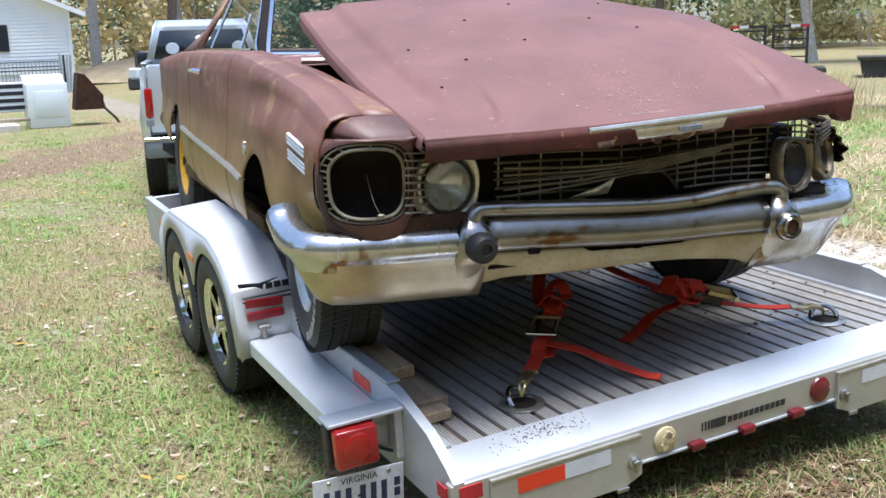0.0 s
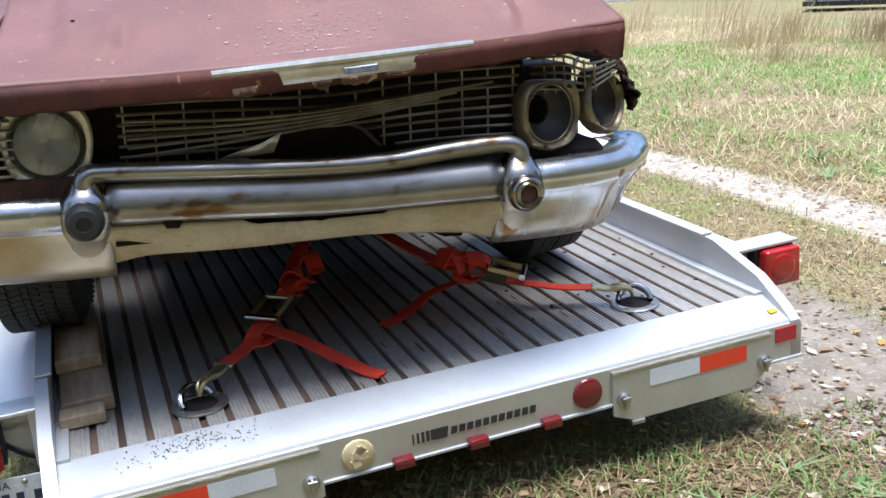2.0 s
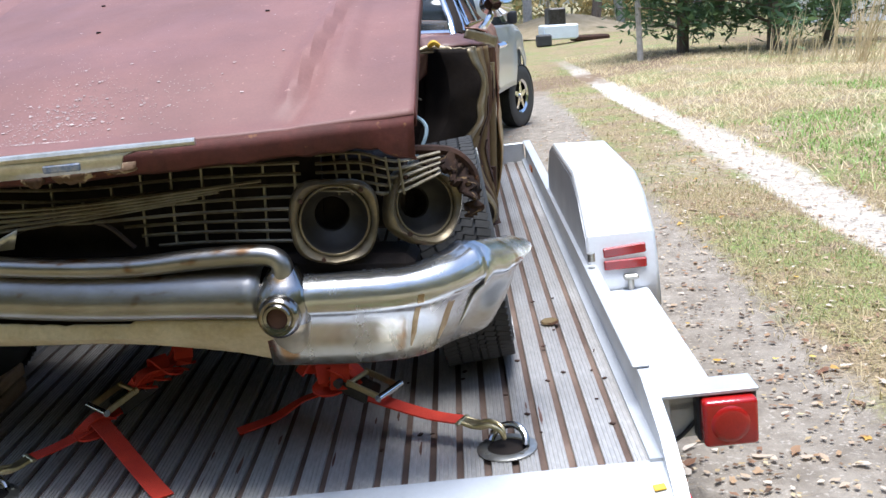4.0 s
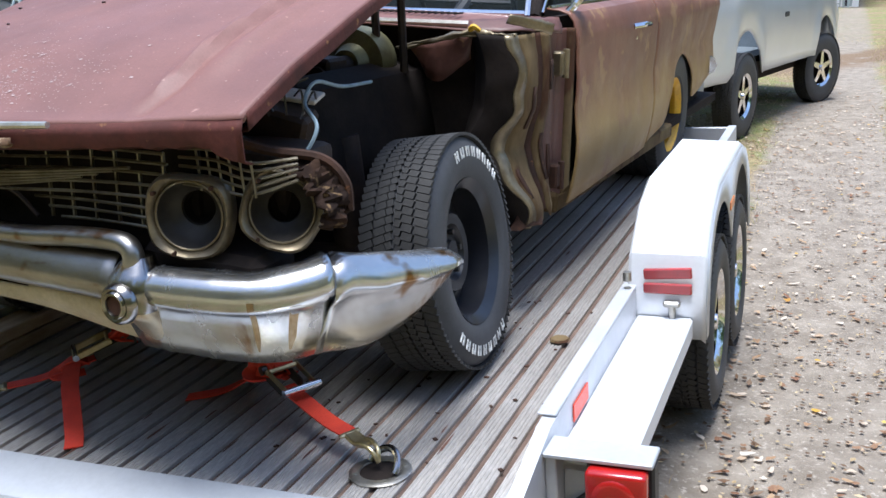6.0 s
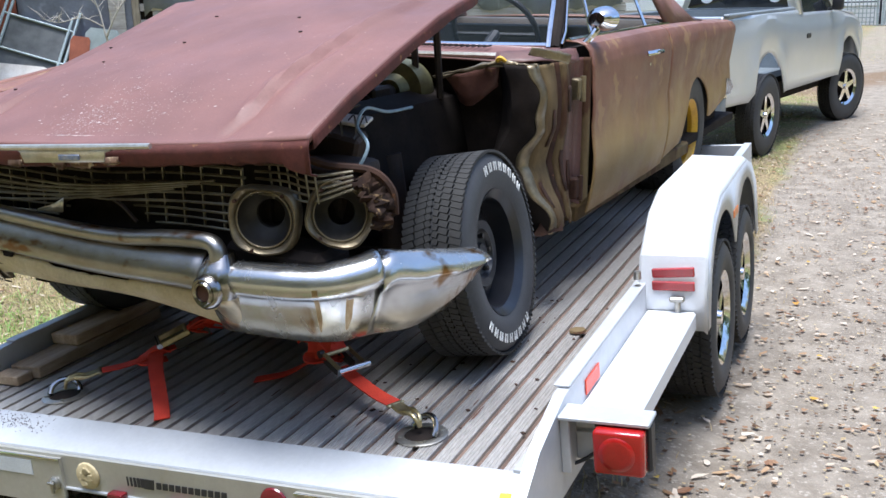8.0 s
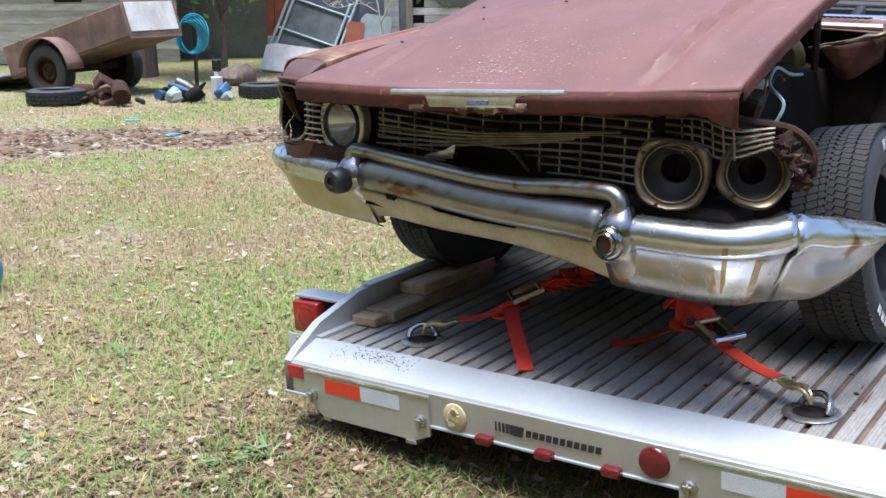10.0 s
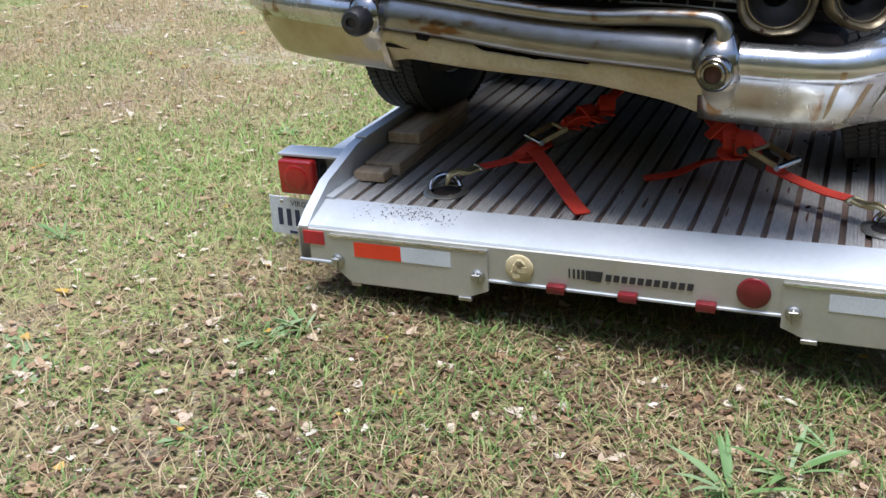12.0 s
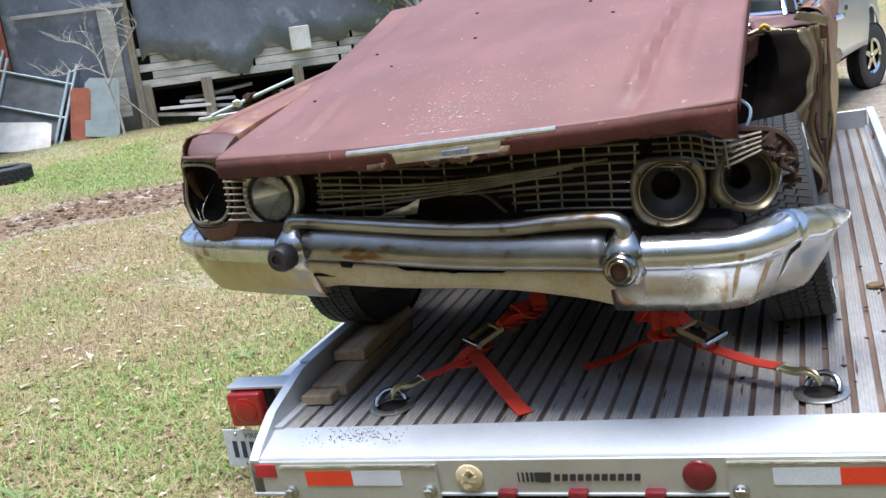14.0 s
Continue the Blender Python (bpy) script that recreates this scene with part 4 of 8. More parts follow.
# registration plate
plate = thing("registration_plate", TRAILER @ pose(-1.262, 0.335, -0.165, 2, 3.1, 0), "white state registration plate below the tail lamp", "plate")
bm = B()
box2(bm, -0.152, 0.152, -0.002, 0.002, -0.076, 0.076, 0.0015)
part("sheet", bm, M["plate"], plate)
for k in range(6):
    bm = B()
    x = -0.118 + k * 0.036 + (0.012 if k > 2 else 0)
    box2(bm, x, x + 0.019, -0.0035, -0.0018, -0.038, 0.030)
    part("number_bar", bm, M["ink"], plate)
bm = B()
box2(bm, -0.006, 0.008, -0.0035, -0.0018, -0.008, 0.0)
part("dash_bar", bm, M["ink"], plate)
for k in range(2):
    bm = B()
    box2(bm, 0.118, 0.138, -0.0035, -0.0018, -0.034 + 0.036 * k, -0.006 + 0.036 * k)
    part("small_bar", bm, M["ink"], plate)
bm = B()
box2(bm, -0.075, 0.075, -0.0035, -0.0018, -0.068, -0.058)
part("motto_bar", bm, M["ink"], plate)
tc = bpy.data.curves.new("state_name", "FONT")
tc.body, tc.size, tc.align_x, tc.extrude = "VIRGINIA", 0.030, "CENTER", 0.0006
tx = new("state_name", tc)
tx.parent, tx.matrix_basis = plate, pose(0, -0.0026, 0.045, 90, 0, 0)
tc.materials.append(M["ink"])
for x in (-0.10, 0.10):
    bm = B()
    lathe(bm, [(0, -0.004), (0.006, -0.003), (0.008, 0.0)], Matrix.Translation((x, -0.002, 0.058)) @ pose(0, 0, 0, 0, 0, 90), 10)
    part("plate_bolt", bm, M["steel"], plate)

# ---- tie-downs ----


def floor_ring(x, y, up):
    t = thing("tie_down_ring", TRAILER @ pose(x, y, 0.002), "recessed steel tie-down ring in the deck", "tie-down", "tie-down rings")
    bm = B()
    lathe(bm, [(0.050, 0.0), (0.052, 0.006), (0.070, 0.007), (0.078, 0.003), (0.078, 0.0)], pose(0, 0, 0, 0, -90, 0), 32)
    part("flange", bm, M["steel"], t)
    bm = B()
    lathe(bm, [(0.0, 0.0025), (0.051, 0.0025)], pose(0, 0, 0, 0, -90, 0), 24)
    part("pan", bm, M["black"], t)
    bm = B()
    pts = [(0.05 * math.cos(a), 0.0, 0.012 + 0.05 * math.sin(a)) for a in np.linspace(0, math.pi, 13)]
    tube(bm, pts, 0.0095, 10)
    bmesh.ops.transform(bm, matrix=Matrix.Rotation(up, 4, "Z") @ Matrix.Rotation(-0.7, 4, "X"), verts=bm.verts)
    part("bail", bm, M["chrome"], t)
    for k in range(4):
        bm = B()
        a = k * math.pi / 2 + 0.6
        cyl(bm, (0.063 * math.cos(a), 0.063 * math.sin(a), 0.005), (0.063 * math.cos(a), 0.063 * math.sin(a), 0.010), 0.006, None, 8)
        part("bolt", bm, M["steel"], t)


floor_ring(-0.682, 0.30, 0.6)
floor_ring(0.687, 0.295, -0.5)


def strap(s, ring_at, ratchet_at, far, tail):
    t = thing("ratchet_strap", TRAILER, "orange ratchet strap hooked to a deck ring", "strap", "tie-down straps")
    a, b = Vector(ring_at), Vector(ratchet_at)
    d = (b - a).normalized()
    e0 = a + d * 0.13 + Vector((0, 0, 0.03))
    bm = B()
    for q in (-0.014, 0.014):
        sd = d.cross(Vector((0, 0, 1))).normalized() * q
        tube(bm, smooth_path([e0 + sd, a + d * 0.085 + sd * 1.2 + Vector((0, 0, 0.035)), a + d * 0.05 + sd + Vector((0, 0, 0.052)), a + d * 0.015 + sd * 0.6 + Vector((0, 0, 0.05)), a + d * 0.005 + Vector((0, 0, 0.025))], 4), 0.006)
    ribbon(bm, smooth_path([e0 - d * 0.005, a + d * 0.075 + Vector((0, 0, 0.036)), a + d * 0.045 + Vector((0, 0, 0.05))], 4), 0.034, 0.005)
    bx(bm, e0, (0.062, 0.016, 0.010), 0.004, Euler((0, 0, math.atan2(d.y, d.x) + math.pi / 2)).to_matrix())
    part("hook", bm, M["gold_hook"], t)
    bm = B()
    ribbon(bm, smooth_path([e0, a.lerp(b, 0.55) + Vector((0, 0, 0.004)), b + Vector((0, 0, -0.015))], 6), 0.05, 0.002)
    part("webbing", bm, M["strap"], t)
    # ratchet
    rot = Euler((0.3, 0, math.atan2(d.y, d.x) - math.pi / 2)).to_matrix()
    bm = B()
    for q in (-0.032, 0.032):
        bx(bm, b + rot @ Vector((q, 0.03, 0.0)), (0.005, 0.13, 0.035), 0.004, rot)
    c0, c1 = b + rot @ Vector((-0.045, 0.06, 0.01)), b + rot @ Vector((0.045, 0.06, 0.01))
    cyl(bm, c0, c1, 0.013)
    part("ratchet_frame", bm, M["dark_steel"], t)
    bm = B()
    for q in (-0.044, 0.044):
        bx(bm, b + rot @ Vector((q, -0.028, 0.030)), (0.004, 0.115, 0.020), 0.003, rot)
    cyl(bm, b + rot @ Vector((-0.05, 0.022, 0.030)), b + rot @ Vector((0.05, 0.022, 0.030)), 0.007, None, 10)
    rh = part("ratchet_handle", bm, M["gold_hook"], t)
    bm = B()
    cyl(bm, b + rot @ Vector((-0.056, -0.082, 0.032)), b + rot @ Vector((0.056, -0.082, 0.032)), 0.010, None, 12)
    part("grip_bar", bm, M["chrome_clean"], rh, "bright round grip bar")
    # webbing wound round the ratchet, then on under the axle
    f = [Vector(p) for p in far]
    bm = B()
    ribbon(bm, smooth_path([b + rot @ Vector((0, 0.04, 0.02)), b + rot @ Vector((0, 0.10, 0.03))] + f, 6), 0.05, 0.003)
    ribbon(bm, smooth_path([b + rot @ Vector((0.01, 0.02, 0.03)), b + rot @ Vector((0.015, 0.08, 0.045)), b + rot @ Vector((0.01, 0.14, 0.015)), f[0] + Vector((0.03, 0.0, -0.03))], 6), 0.05, 0.003)
    part("axle_loop", bm, M["strap"], t)
    bm = B()
    k0 = b - s * -d * 0.10 + Vector((0, 0, -0.012)) if s > 0 else b - d * 0.10 + Vector((0, 0, -0.012))
    ribbon(bm, smooth_path([k0 + Vector((0.035, 0.03, 0.01)), k0 + Vector((0, 0, 0.028)), k0 + Vector((-0.035, -0.03, 0.0)), k0 + Vector((-0.01, -0.05, -0.012)), k0 + Vector((0.04, 0.0, -0.01))], 6), 0.05, 0.003)
    rb = random.Random(int(90 + 40 * s))
    side_v = d.cross(Vector((0, 0, 1))).normalized()
    for q in range(4):
        c0 = b + d * (0.05 + 0.045 * q) + Vector((0, 0, 0.02))
        ribbon(bm, smooth_path([c0 - side_v * rb.uniform(0.03, 0.05) + Vector((0, 0, rb.uniform(-0.03, 0.0))), c0 + d * rb.uniform(-0.03, 0.03) + Vector((0, 0, rb.uniform(0.015, 0.04))), c0 + side_v * rb.uniform(0.02, 0.05) + Vector((0, 0, rb.uniform(-0.04, 0.0))), c0 + d * 0.03 - Vector((0, 0, 0.035))], 5), 0.055, 0.003)
    part("knot", bm, M["strap"], t)
    bm = B()
    T = [Vector(p) for p in tail]
    ribbon(bm, smooth_path([k0 + Vector((0.0, 0.0, 0.02))] + T, 6), 0.05, 0.002)
    part("loose_tail", bm, M["strap"], t)


strap(-1, (-0.682, 0.30, 0.0), (-0.385, 0.60, 0.12), [(-0.30, 0.78, 0.16), (-0.20, 0.92, 0.24), (-0.02, 1.05, 0.30)], [(-0.37, 0.42, 0.085), (-0.30, 0.34, 0.05), (-0.22, 0.25, 0.012), (-0.185, 0.205, 0.006)])
strap(1, (0.687, 0.295, 0.0), (0.31, 0.51, 0.115), [(0.18, 0.64, 0.15), (0.08, 0.78, 0.20), (-0.02, 1.0, 0.28)], [(0.22, 0.58, 0.10), (0.12, 0.62, 0.06), (0.03, 0.60, 0.02), (-0.07, 0.56, 0.006)])

# ---- timber under the wheel ----
for x0, x1, y0, y1, z0, z1, rz in ((-1.045, -0.915, 0.62, 1.12, 0.052, 0.095, 0), (-1.042, -0.905, 0.40, 1.10, 0.0045, 0.0505, 1.0), (-1.044, -0.925, 0.325, 0.395, 0.0045, 0.040, -1.0)):
    bm = B()
    bx(bm, (0, 0, (z1 - z0) / 2), (x1 - x0, y1 - y0, z1 - z0), 0.004)
    solo("timber_block", bm, M["wood"], "weathered rough-sawn timber block on the deck", "timber", TRAILER @ pose((x0 + x1) / 2, (y0 + y1) / 2, z0, 0, 0, rz), "timber blocks")
bm = B()
lathe(bm, [(0.0, 0.0), (0.014, 0.001), (0.030, 0.010), (0.034, 0.003)], pose(0, 0, 0, 0, -90, 0), 7)
solo("curled_leaf", bm, M["tan"], "curled brown leaf lying on the deck", "leaf", TRAILER @ pose(0.888, 1.22, 0.003, 0, 0, 30))
bm = B()
bx(bm, (0, 0, 0.003), (0.03, 0.02, 0.004), 0.0015)
solo("yellow_leaf", bm, M["leaf_yellow"], "yellow leaf on the rear sill", "leaf", TRAILER @ pose(1.03, 0.06, -0.024, 18, 0, 10))
bm = B()
for k in range(190):
    bx(bm, (R.gauss(0, 0.085), R.gauss(0, 0.018), 0.0006), (R.uniform(0.001, 0.0045), R.uniform(0.001, 0.003), 0.001), 0, Euler((0, 0, R.uniform(0, 3))).to_matrix())
tagged(solo("dirt_crumbs", bm, M["rust"], "dark crumbs of dirt on the rear sill", "dirt", TRAILER @ pose(-0.72, 0.10, -0.0085, 18.5, 0, 0)), kind="stuff")
bm = B()
for k in range(50):
    x, y = R.uniform(0.35, 1.0), R.uniform(0.35, 1.6)
    bx(bm, (x, y, 0.003), (R.uniform(0.003, 0.011), R.uniform(0.005, 0.018), 0.003), 0, Euler((0, 0, R.uniform(0, 3))).to_matrix())
tagged(solo("deck_litter", bm, M["rust"], "dark crumbs of rust and leaf litter on the deck", "litter", TRAILER), kind="stuff")

def blotch(x, y, lx, ly, seed):
    """An uneven flat stain that has run along the planks."""
    rr, bm = random.Random(seed), B()
    c = bm.verts.new((x, y, 0.0012))
    rim = [bm.verts.new((x + lx * math.cos(a) * rr.uniform(0.5, 1.1), y + ly * math.sin(a) * rr.uniform(0.5, 1.15), 0.0012)) for a in np.linspace(0, 2 * math.pi, 15)[:-1]]
    for i in range(14):
        bm.faces.new((c, rim[i], rim[(i + 1) % 14]))
    part("rust_stain", bm, M["stain"], trailer, "brown rust stain on the deck")


rs = random.Random(41)
for k in range(22):
    n = rs.randint(12, 28) if k < 17 else rs.randint(3, 12)
    x = -HALF + 0.045 + n * PITCH + rs.uniform(-0.022, 0.022)
    blotch(x, rs.uniform(0.16, 0.62) if k % 3 else rs.uniform(0.6, 2.2), rs.uniform(0.002, 0.006), rs.uniform(0.02, 0.07), 200 + k)

# ---- the old car ----
car = thing("old_car", CAR, "rusted brown two-door hardtop car, one front fender missing", "car")
CX = 0.03


def side_x(y, z, s):
    """Half width of the body side at y and z."""
    base = interp(z, [0.38, 0.50, 0.62, 0.70, 0.78, 0.90, 0.985, 1.03, 1.10], [0.895, 0.925, 0.935, 0.925, 0.915, 0.935, 0.945, 0.935, 0.90])
    wide = interp(y, [0.0, 0.3, 1.0, 1.8, 3.0, 5.0], [0.115, 0.115, 0.09, 0.05, 0.03, 0.02]) if s < 0 else interp(y, [1.8, 2.6, 4.0], [0.045, 0.03, 0.0])
    wide *= 1 - 0.75 * ss(0.80, 0.97, z)
    if s < 0:
        wide -= 0.05 * ss(0.72, 0.55, z) * ss(0.9, 0.2, y)
    return CX + s * (base * interp(y, [0.0, 0.3, 1.0, 3.0, 4.2, 5.2], [0.985, 1.0, 1.005, 0.99, 0.95, 0.89]) + wide)


def belt(y):
    return interp(y, [0.05, 0.17, 0.3, 0.42, 0.6, 1.0, 1.75, 3.0, 4.0, 5.2], [0.892, 0.918, 0.944, 0.962, 0.988, 1.035, 1.095, 1.10, 1.085, 1.04])


def arch(y, c, r, z0, low):
    return max(low, z0 + math.sqrt(r * r - (y - c) ** 2)) if abs(y - c) < r else low


def side_panel(name, s, y0, y1, low, arches=(), mat_=None, label="", steps=40):
    rows = []
    for k in range(steps + 1):
        y = y0 + (y1 - y0) * k / steps
        top, bot = belt(y), low(y)
        for c, r, z0 in arches:
            bot = max(bot, arch(y, c, r, z0, bot))
        zs = [0.38, 0.44, 0.50, 0.56, 0.62, 0.66, 0.70, 0.74, 0.78, 0.84, 0.90, 0.94, 0.975, 0.99, 1.01]
        col = []
        for z in zs:
            zz = bot + (z - 0.38) / (1.01 - 0.38) * (top - 0.06 - bot)
            dent = 0.004 * fbm(y * 2.0, zz * 3.0 + s, 1.3)
            back = 0.15 * ss(0.80, 0.56, zz) * (1 - ss(0.085, 0.55, y)) if y0 < 1 else 0.0
            col.append((side_x(y, zz, s) + dent - s * 0.35 * back, y + back, zz))
        xo = col[-1][0]
        col += [(xo - s * 0.006, y, top - 0.035), (xo - s * 0.025, y, top - 0.012), (xo - s * 0.06, y, top), (xo - s * 0.12, y, top + 0.004)]
        rows.append(col)
    return part(name, loft(B(), rows), mat_ or M["brown"], car, label, 28, 0.006)


AXF, AXR = 0.965, 3.90
# remaining front fender
fl = side_panel("front_fender", -1, 0.185, 1.86, lambda y: interp(y, [0.18, 0.35, 0.70, 1.4, 1.86], [0.555, 0.55, 0.50, 0.42, 0.41]), ((1.11, 0.375, 0.355),), label="faded brown front fender with gold rust low down")


def edge_x(z):
    """Outer edge of the fender's face at height z."""
    return side_x(0.20, z, -1) + 0.002


FB = 0.868


def brow(t):
    """Top of the face, rising a little towards the corner."""
    return FB - 0.006 * t ** 1.1


def nose(x, z=0.75):
    """How far the front of the fender curves back towards its outer edge."""
    e = edge_x(min(z, 0.90))
    t = min(1.0, max(0.0, (e + 0.12 - x) / 0.12))
    return 0.085 + 0.105 * t ** 2.2 + 0.03 * ss(0.68, 0.56, z) + 0.028 * ss(-0.81, -0.735, x) * ss(0.87, 0.83, z)


top = belt(0.185)
xo = side_x(0.185, top - 0.06, -1)
last = [(xo, top - 0.06), (xo + 0.006, top - 0.035), (xo + 0.025, top - 0.012), (xo + 0.06, top), (xo + 0.12, top + 0.004), (-0.79, top + 0.002), (-0.755, top - 0.006), (-0.742, top - 0.05)]
rows = []
for k in range(9):
    f = (k / 8) ** 1.6
    out = edge_x(0.90) + 0.12 * (1 - f ** (1 / 2.2)) - 0.002
    rows.append([(out + (x - xo) * (-0.742 - out) / (-0.742 - xo), 0.0835 + 0.114 * f, (FB - 0.012 - 0.02 * (x > -0.75)) + (z - FB + 0.012 + 0.02 * (x > -0.75)) * min(1.0, f / 0.84) ** 0.62) for x, z in last])
part("fender_brow", loft(B(), rows), M["face"], fl, angle=60, thick=0.002)
rows = [[(side_x(y, belt(y) - 0.06, -1) + 0.112, y, belt(y) + 0.0035), (-0.79, y, belt(y) + 0.002), (-0.755, y, belt(y) - 0.006), (-0.742, y, belt(y) - 0.05)] for y in np.linspace(0.185, 1.86, 18)]
part("fender_top", loft(B(), rows), M["brown"], fl, thick=0.005)
# face of the fender with the empty outer lamp opening, its slots round about
hc = Vector((-0.873, 0.10, 0.737))


def ring_pt(a, rx, rz, dy, e=3.0):
    ca, sa = math.cos(a), math.sin(a)
    q = (abs(ca) ** e + abs(sa) ** e) ** (-1 / e)
    x = hc.x + rx * ca * q
    return Vector((x, nose(x, hc.z + rz * sa * q) + dy, hc.z + rz * sa * q))


face, mid, hole, deep = [], [], [], []
for k in range(64):
    a = 2 * math.pi * k / 64
    ca, sa = math.cos(a), math.sin(a)
    q = 1 / max(abs(ca) / (0.134 if ca > 0 else 0.165), abs(sa) / (0.205 if sa > 0 else 0.175))
    x, z = hc.x + ca * q, hc.z + sa * q
    x = max(x, edge_x(min(z, 0.90)))
    z = min(z, brow(min(1.0, max(0.0, (edge_x(0.90) + 0.12 - x) / 0.12))))
    face.append((x, nose(x, z), z))
    hole.append(ring_pt(a, 0.131, 0.120, 0.0))
    mid.append(Vector(face[-1]).lerp(hole[-1], 0.6) + Vector((0, -0.004, 0)))
    deep.append(ring_pt(a, 0.128, 0.117, 0.03))
bm = B()
loft(bm, [face, mid, hole, deep], True)
part("lamp_surround", bm, M["face"], fl, "rust-brown fender face, shade in its colour, round the empty lamp opening", 35, 0.004)
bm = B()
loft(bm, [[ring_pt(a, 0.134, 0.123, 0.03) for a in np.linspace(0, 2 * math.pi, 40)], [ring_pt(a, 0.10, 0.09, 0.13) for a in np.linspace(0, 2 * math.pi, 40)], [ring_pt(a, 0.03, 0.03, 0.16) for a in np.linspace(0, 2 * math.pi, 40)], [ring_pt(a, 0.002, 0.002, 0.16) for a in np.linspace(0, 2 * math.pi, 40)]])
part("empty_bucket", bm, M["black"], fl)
for rx, rz, w in ((0.104, 0.100, 0.0055), (0.121, 0.113, 0.0035)):
    bm = B()
    tube(bm, [ring_pt(a, rx, rz, 0.010) for a in np.linspace(0, 2 * math.pi, 49)], w, 6)
    part("opening_frame", bm, M["grille"], fl)
for a in (0.95, 1.57, 2.2, 2.5, 2.68, 2.84, 3.0, 3.15, 3.3, 3.46, 3.62, 3.8, 4.2, 4.8, 5.3):
    bm = B()
    tube(bm, [ring_pt(a, 0.104, 0.100, 0.012), ring_pt(a, 0.131, 0.120, 0.012)], 0.0032, 5)
    part("slot_rib", bm, M["grille"], fl)
for k in range(9):
    bm = B()
    z = hc.z - 0.088 + 0.0215 * k
    tube(bm, [(hc.x + 0.100, 0.098, z), (hc.x + 0.136, 0.105, z - 0.002), (hc.x + 0.178, 0.118, z - 0.003)], 0.0036, 5)
    part("slot_bar", bm, M["grille"], fl)
bm = B()
tube(bm, smooth_path([(hc.x + 0.01, hc.y + 0.07, hc.z + 0.02), (hc.x + 0.005, hc.y - 0.0, hc.z - 0.04), (hc.x + 0.015, hc.y - 0.02, hc.z - 0.075), (hc.x + 0.03, hc.y - 0.02, hc.z - 0.09)], 5), 0.0010, 5)
bx(bm, (hc.x + 0.022, hc.y - 0.02, hc.z - 0.09), (0.02, 0.014, 0.014), 0.003)
part("loose_wire", bm, M["grille"], fl)
# dark inner edge strip on the corner and two bright louvres
bm = B()
tube(bm, [(edge_x(z) + dx, nose(edge_x(z) + dx, z) - 0.004, z) for z, dx in ((0.76, 0.0), (0.69, 0.004), (0.62, 0.012), (0.575, 0.07))], 0.011, 6)
part("corner_strip", bm, M["greasy"], fl)
for z in (0.825, 0.775):
    bm = B()
    for q in range(3):
        bx(bm, (side_x(0.42, z, -1) - 0.004, 0.42, z + 0.012 * (q - 1)), (0.012, 0.20, 0.010), 0.002, Euler((0.14, 0, 0)).to_matrix())
    part("bright_louvre", bm, M["white_tape"], fl)
bm = B()
lathe(bm, [(0.0, -0.012), (0.012, -0.01), (0.022, 0.0)], Matrix.Translation((side_x(0.9, 0.74, -1) - 0.004, 1.25, 0.74)), 12)
bx(bm, (side_x(0.9, 0.74, -1) - 0.006, 1.25, 0.74), (0.012, 0.03, 0.05), 0.004)
part("side_badge", bm, M["trim"], fl)
# doors and rear quarters
doors = {}
for s in (-1, 1):
    d = side_panel("door", s, 1.87, 3.10, lambda y: 0.40, (), label="faded brown door, gold rust towards the bottom")
    doors[s] = d
    side_panel("rear_quarter", s, 3.11, 5.02, lambda y: interp(y, [3.1, 4.4, 5.2], [0.42, 0.50, 0.60]), ((AXR, 0.37, 0.40),), label="brown rear quarter panel")
    bm = B()
    box2(bm, *sorted((CX + s * 0.80, CX + s * 0.895)), 1.55 if s < 0 else 1.90, 3.75, 0.345, 0.42, 0.01)
    part("rocker", bm, M["tan"], car, "tan rocker panel")
    # bright side trim and handle
    bm = B()
    y0, y1 = (1.42, 3.3) if s < 0 else (2.2, 2.2)
    if s < 0:
        tube(bm, [(side_x(y, 0.63, s) - 0.006, y, 0.60 + 0.045 * (y - 1.4) / 1.6) for y in np.linspace(1.40, 3.45, 12)], 0.014, 6)
        part("side_trim", bm, M["trim"], d)
    bm = B()
    xh = side_x(2.75, 0.985, s)
    tube(bm, [(xh + s * 0.0, 2.66, 0.995), (xh + s * 0.03, 2.69, 1.0), (xh + s * 0.032, 2.80, 1.0), (xh, 2.84, 0.995)], 0.012, 8)
    lathe(bm, [(0.0, 0.006), (0.012, 0.004), (0.014, 0.0)], Matrix.Translation((xh - 0.004 * s, 2.72, 0.945)) @ pose(0, 0, 0, 0, 0, 0 if s > 0 else 180), 12)
    part("door_handle", bm, M["chrome_clean"], d, "chrome push-button handle")
# wing mirror
bm = B()
xm = side_x(2.0, 1.03, 1)
tube(bm, smooth_path([(xm - 0.05, 1.93, 1.085), (xm - 0.02, 1.94, 1.12), (xm + 0.0, 1.96, 1.16)], 4), [0.014] * 9, 8)
lathe(bm, [(0.0, -0.05), (0.03, -0.048), (0.052, -0.02), (0.058, 0.02), (0.055, 0.024), (0.0, 0.02)], Matrix.Translation((xm + 0.01, 1.97, 1.185)) @ pose(0, 0, 0, 0, 0, 80) @ Matrix.Diagonal((1, 1.15, 0.85, 1)), 24)
part("wing_mirror", bm, M["chrome_clean"], doors[1])
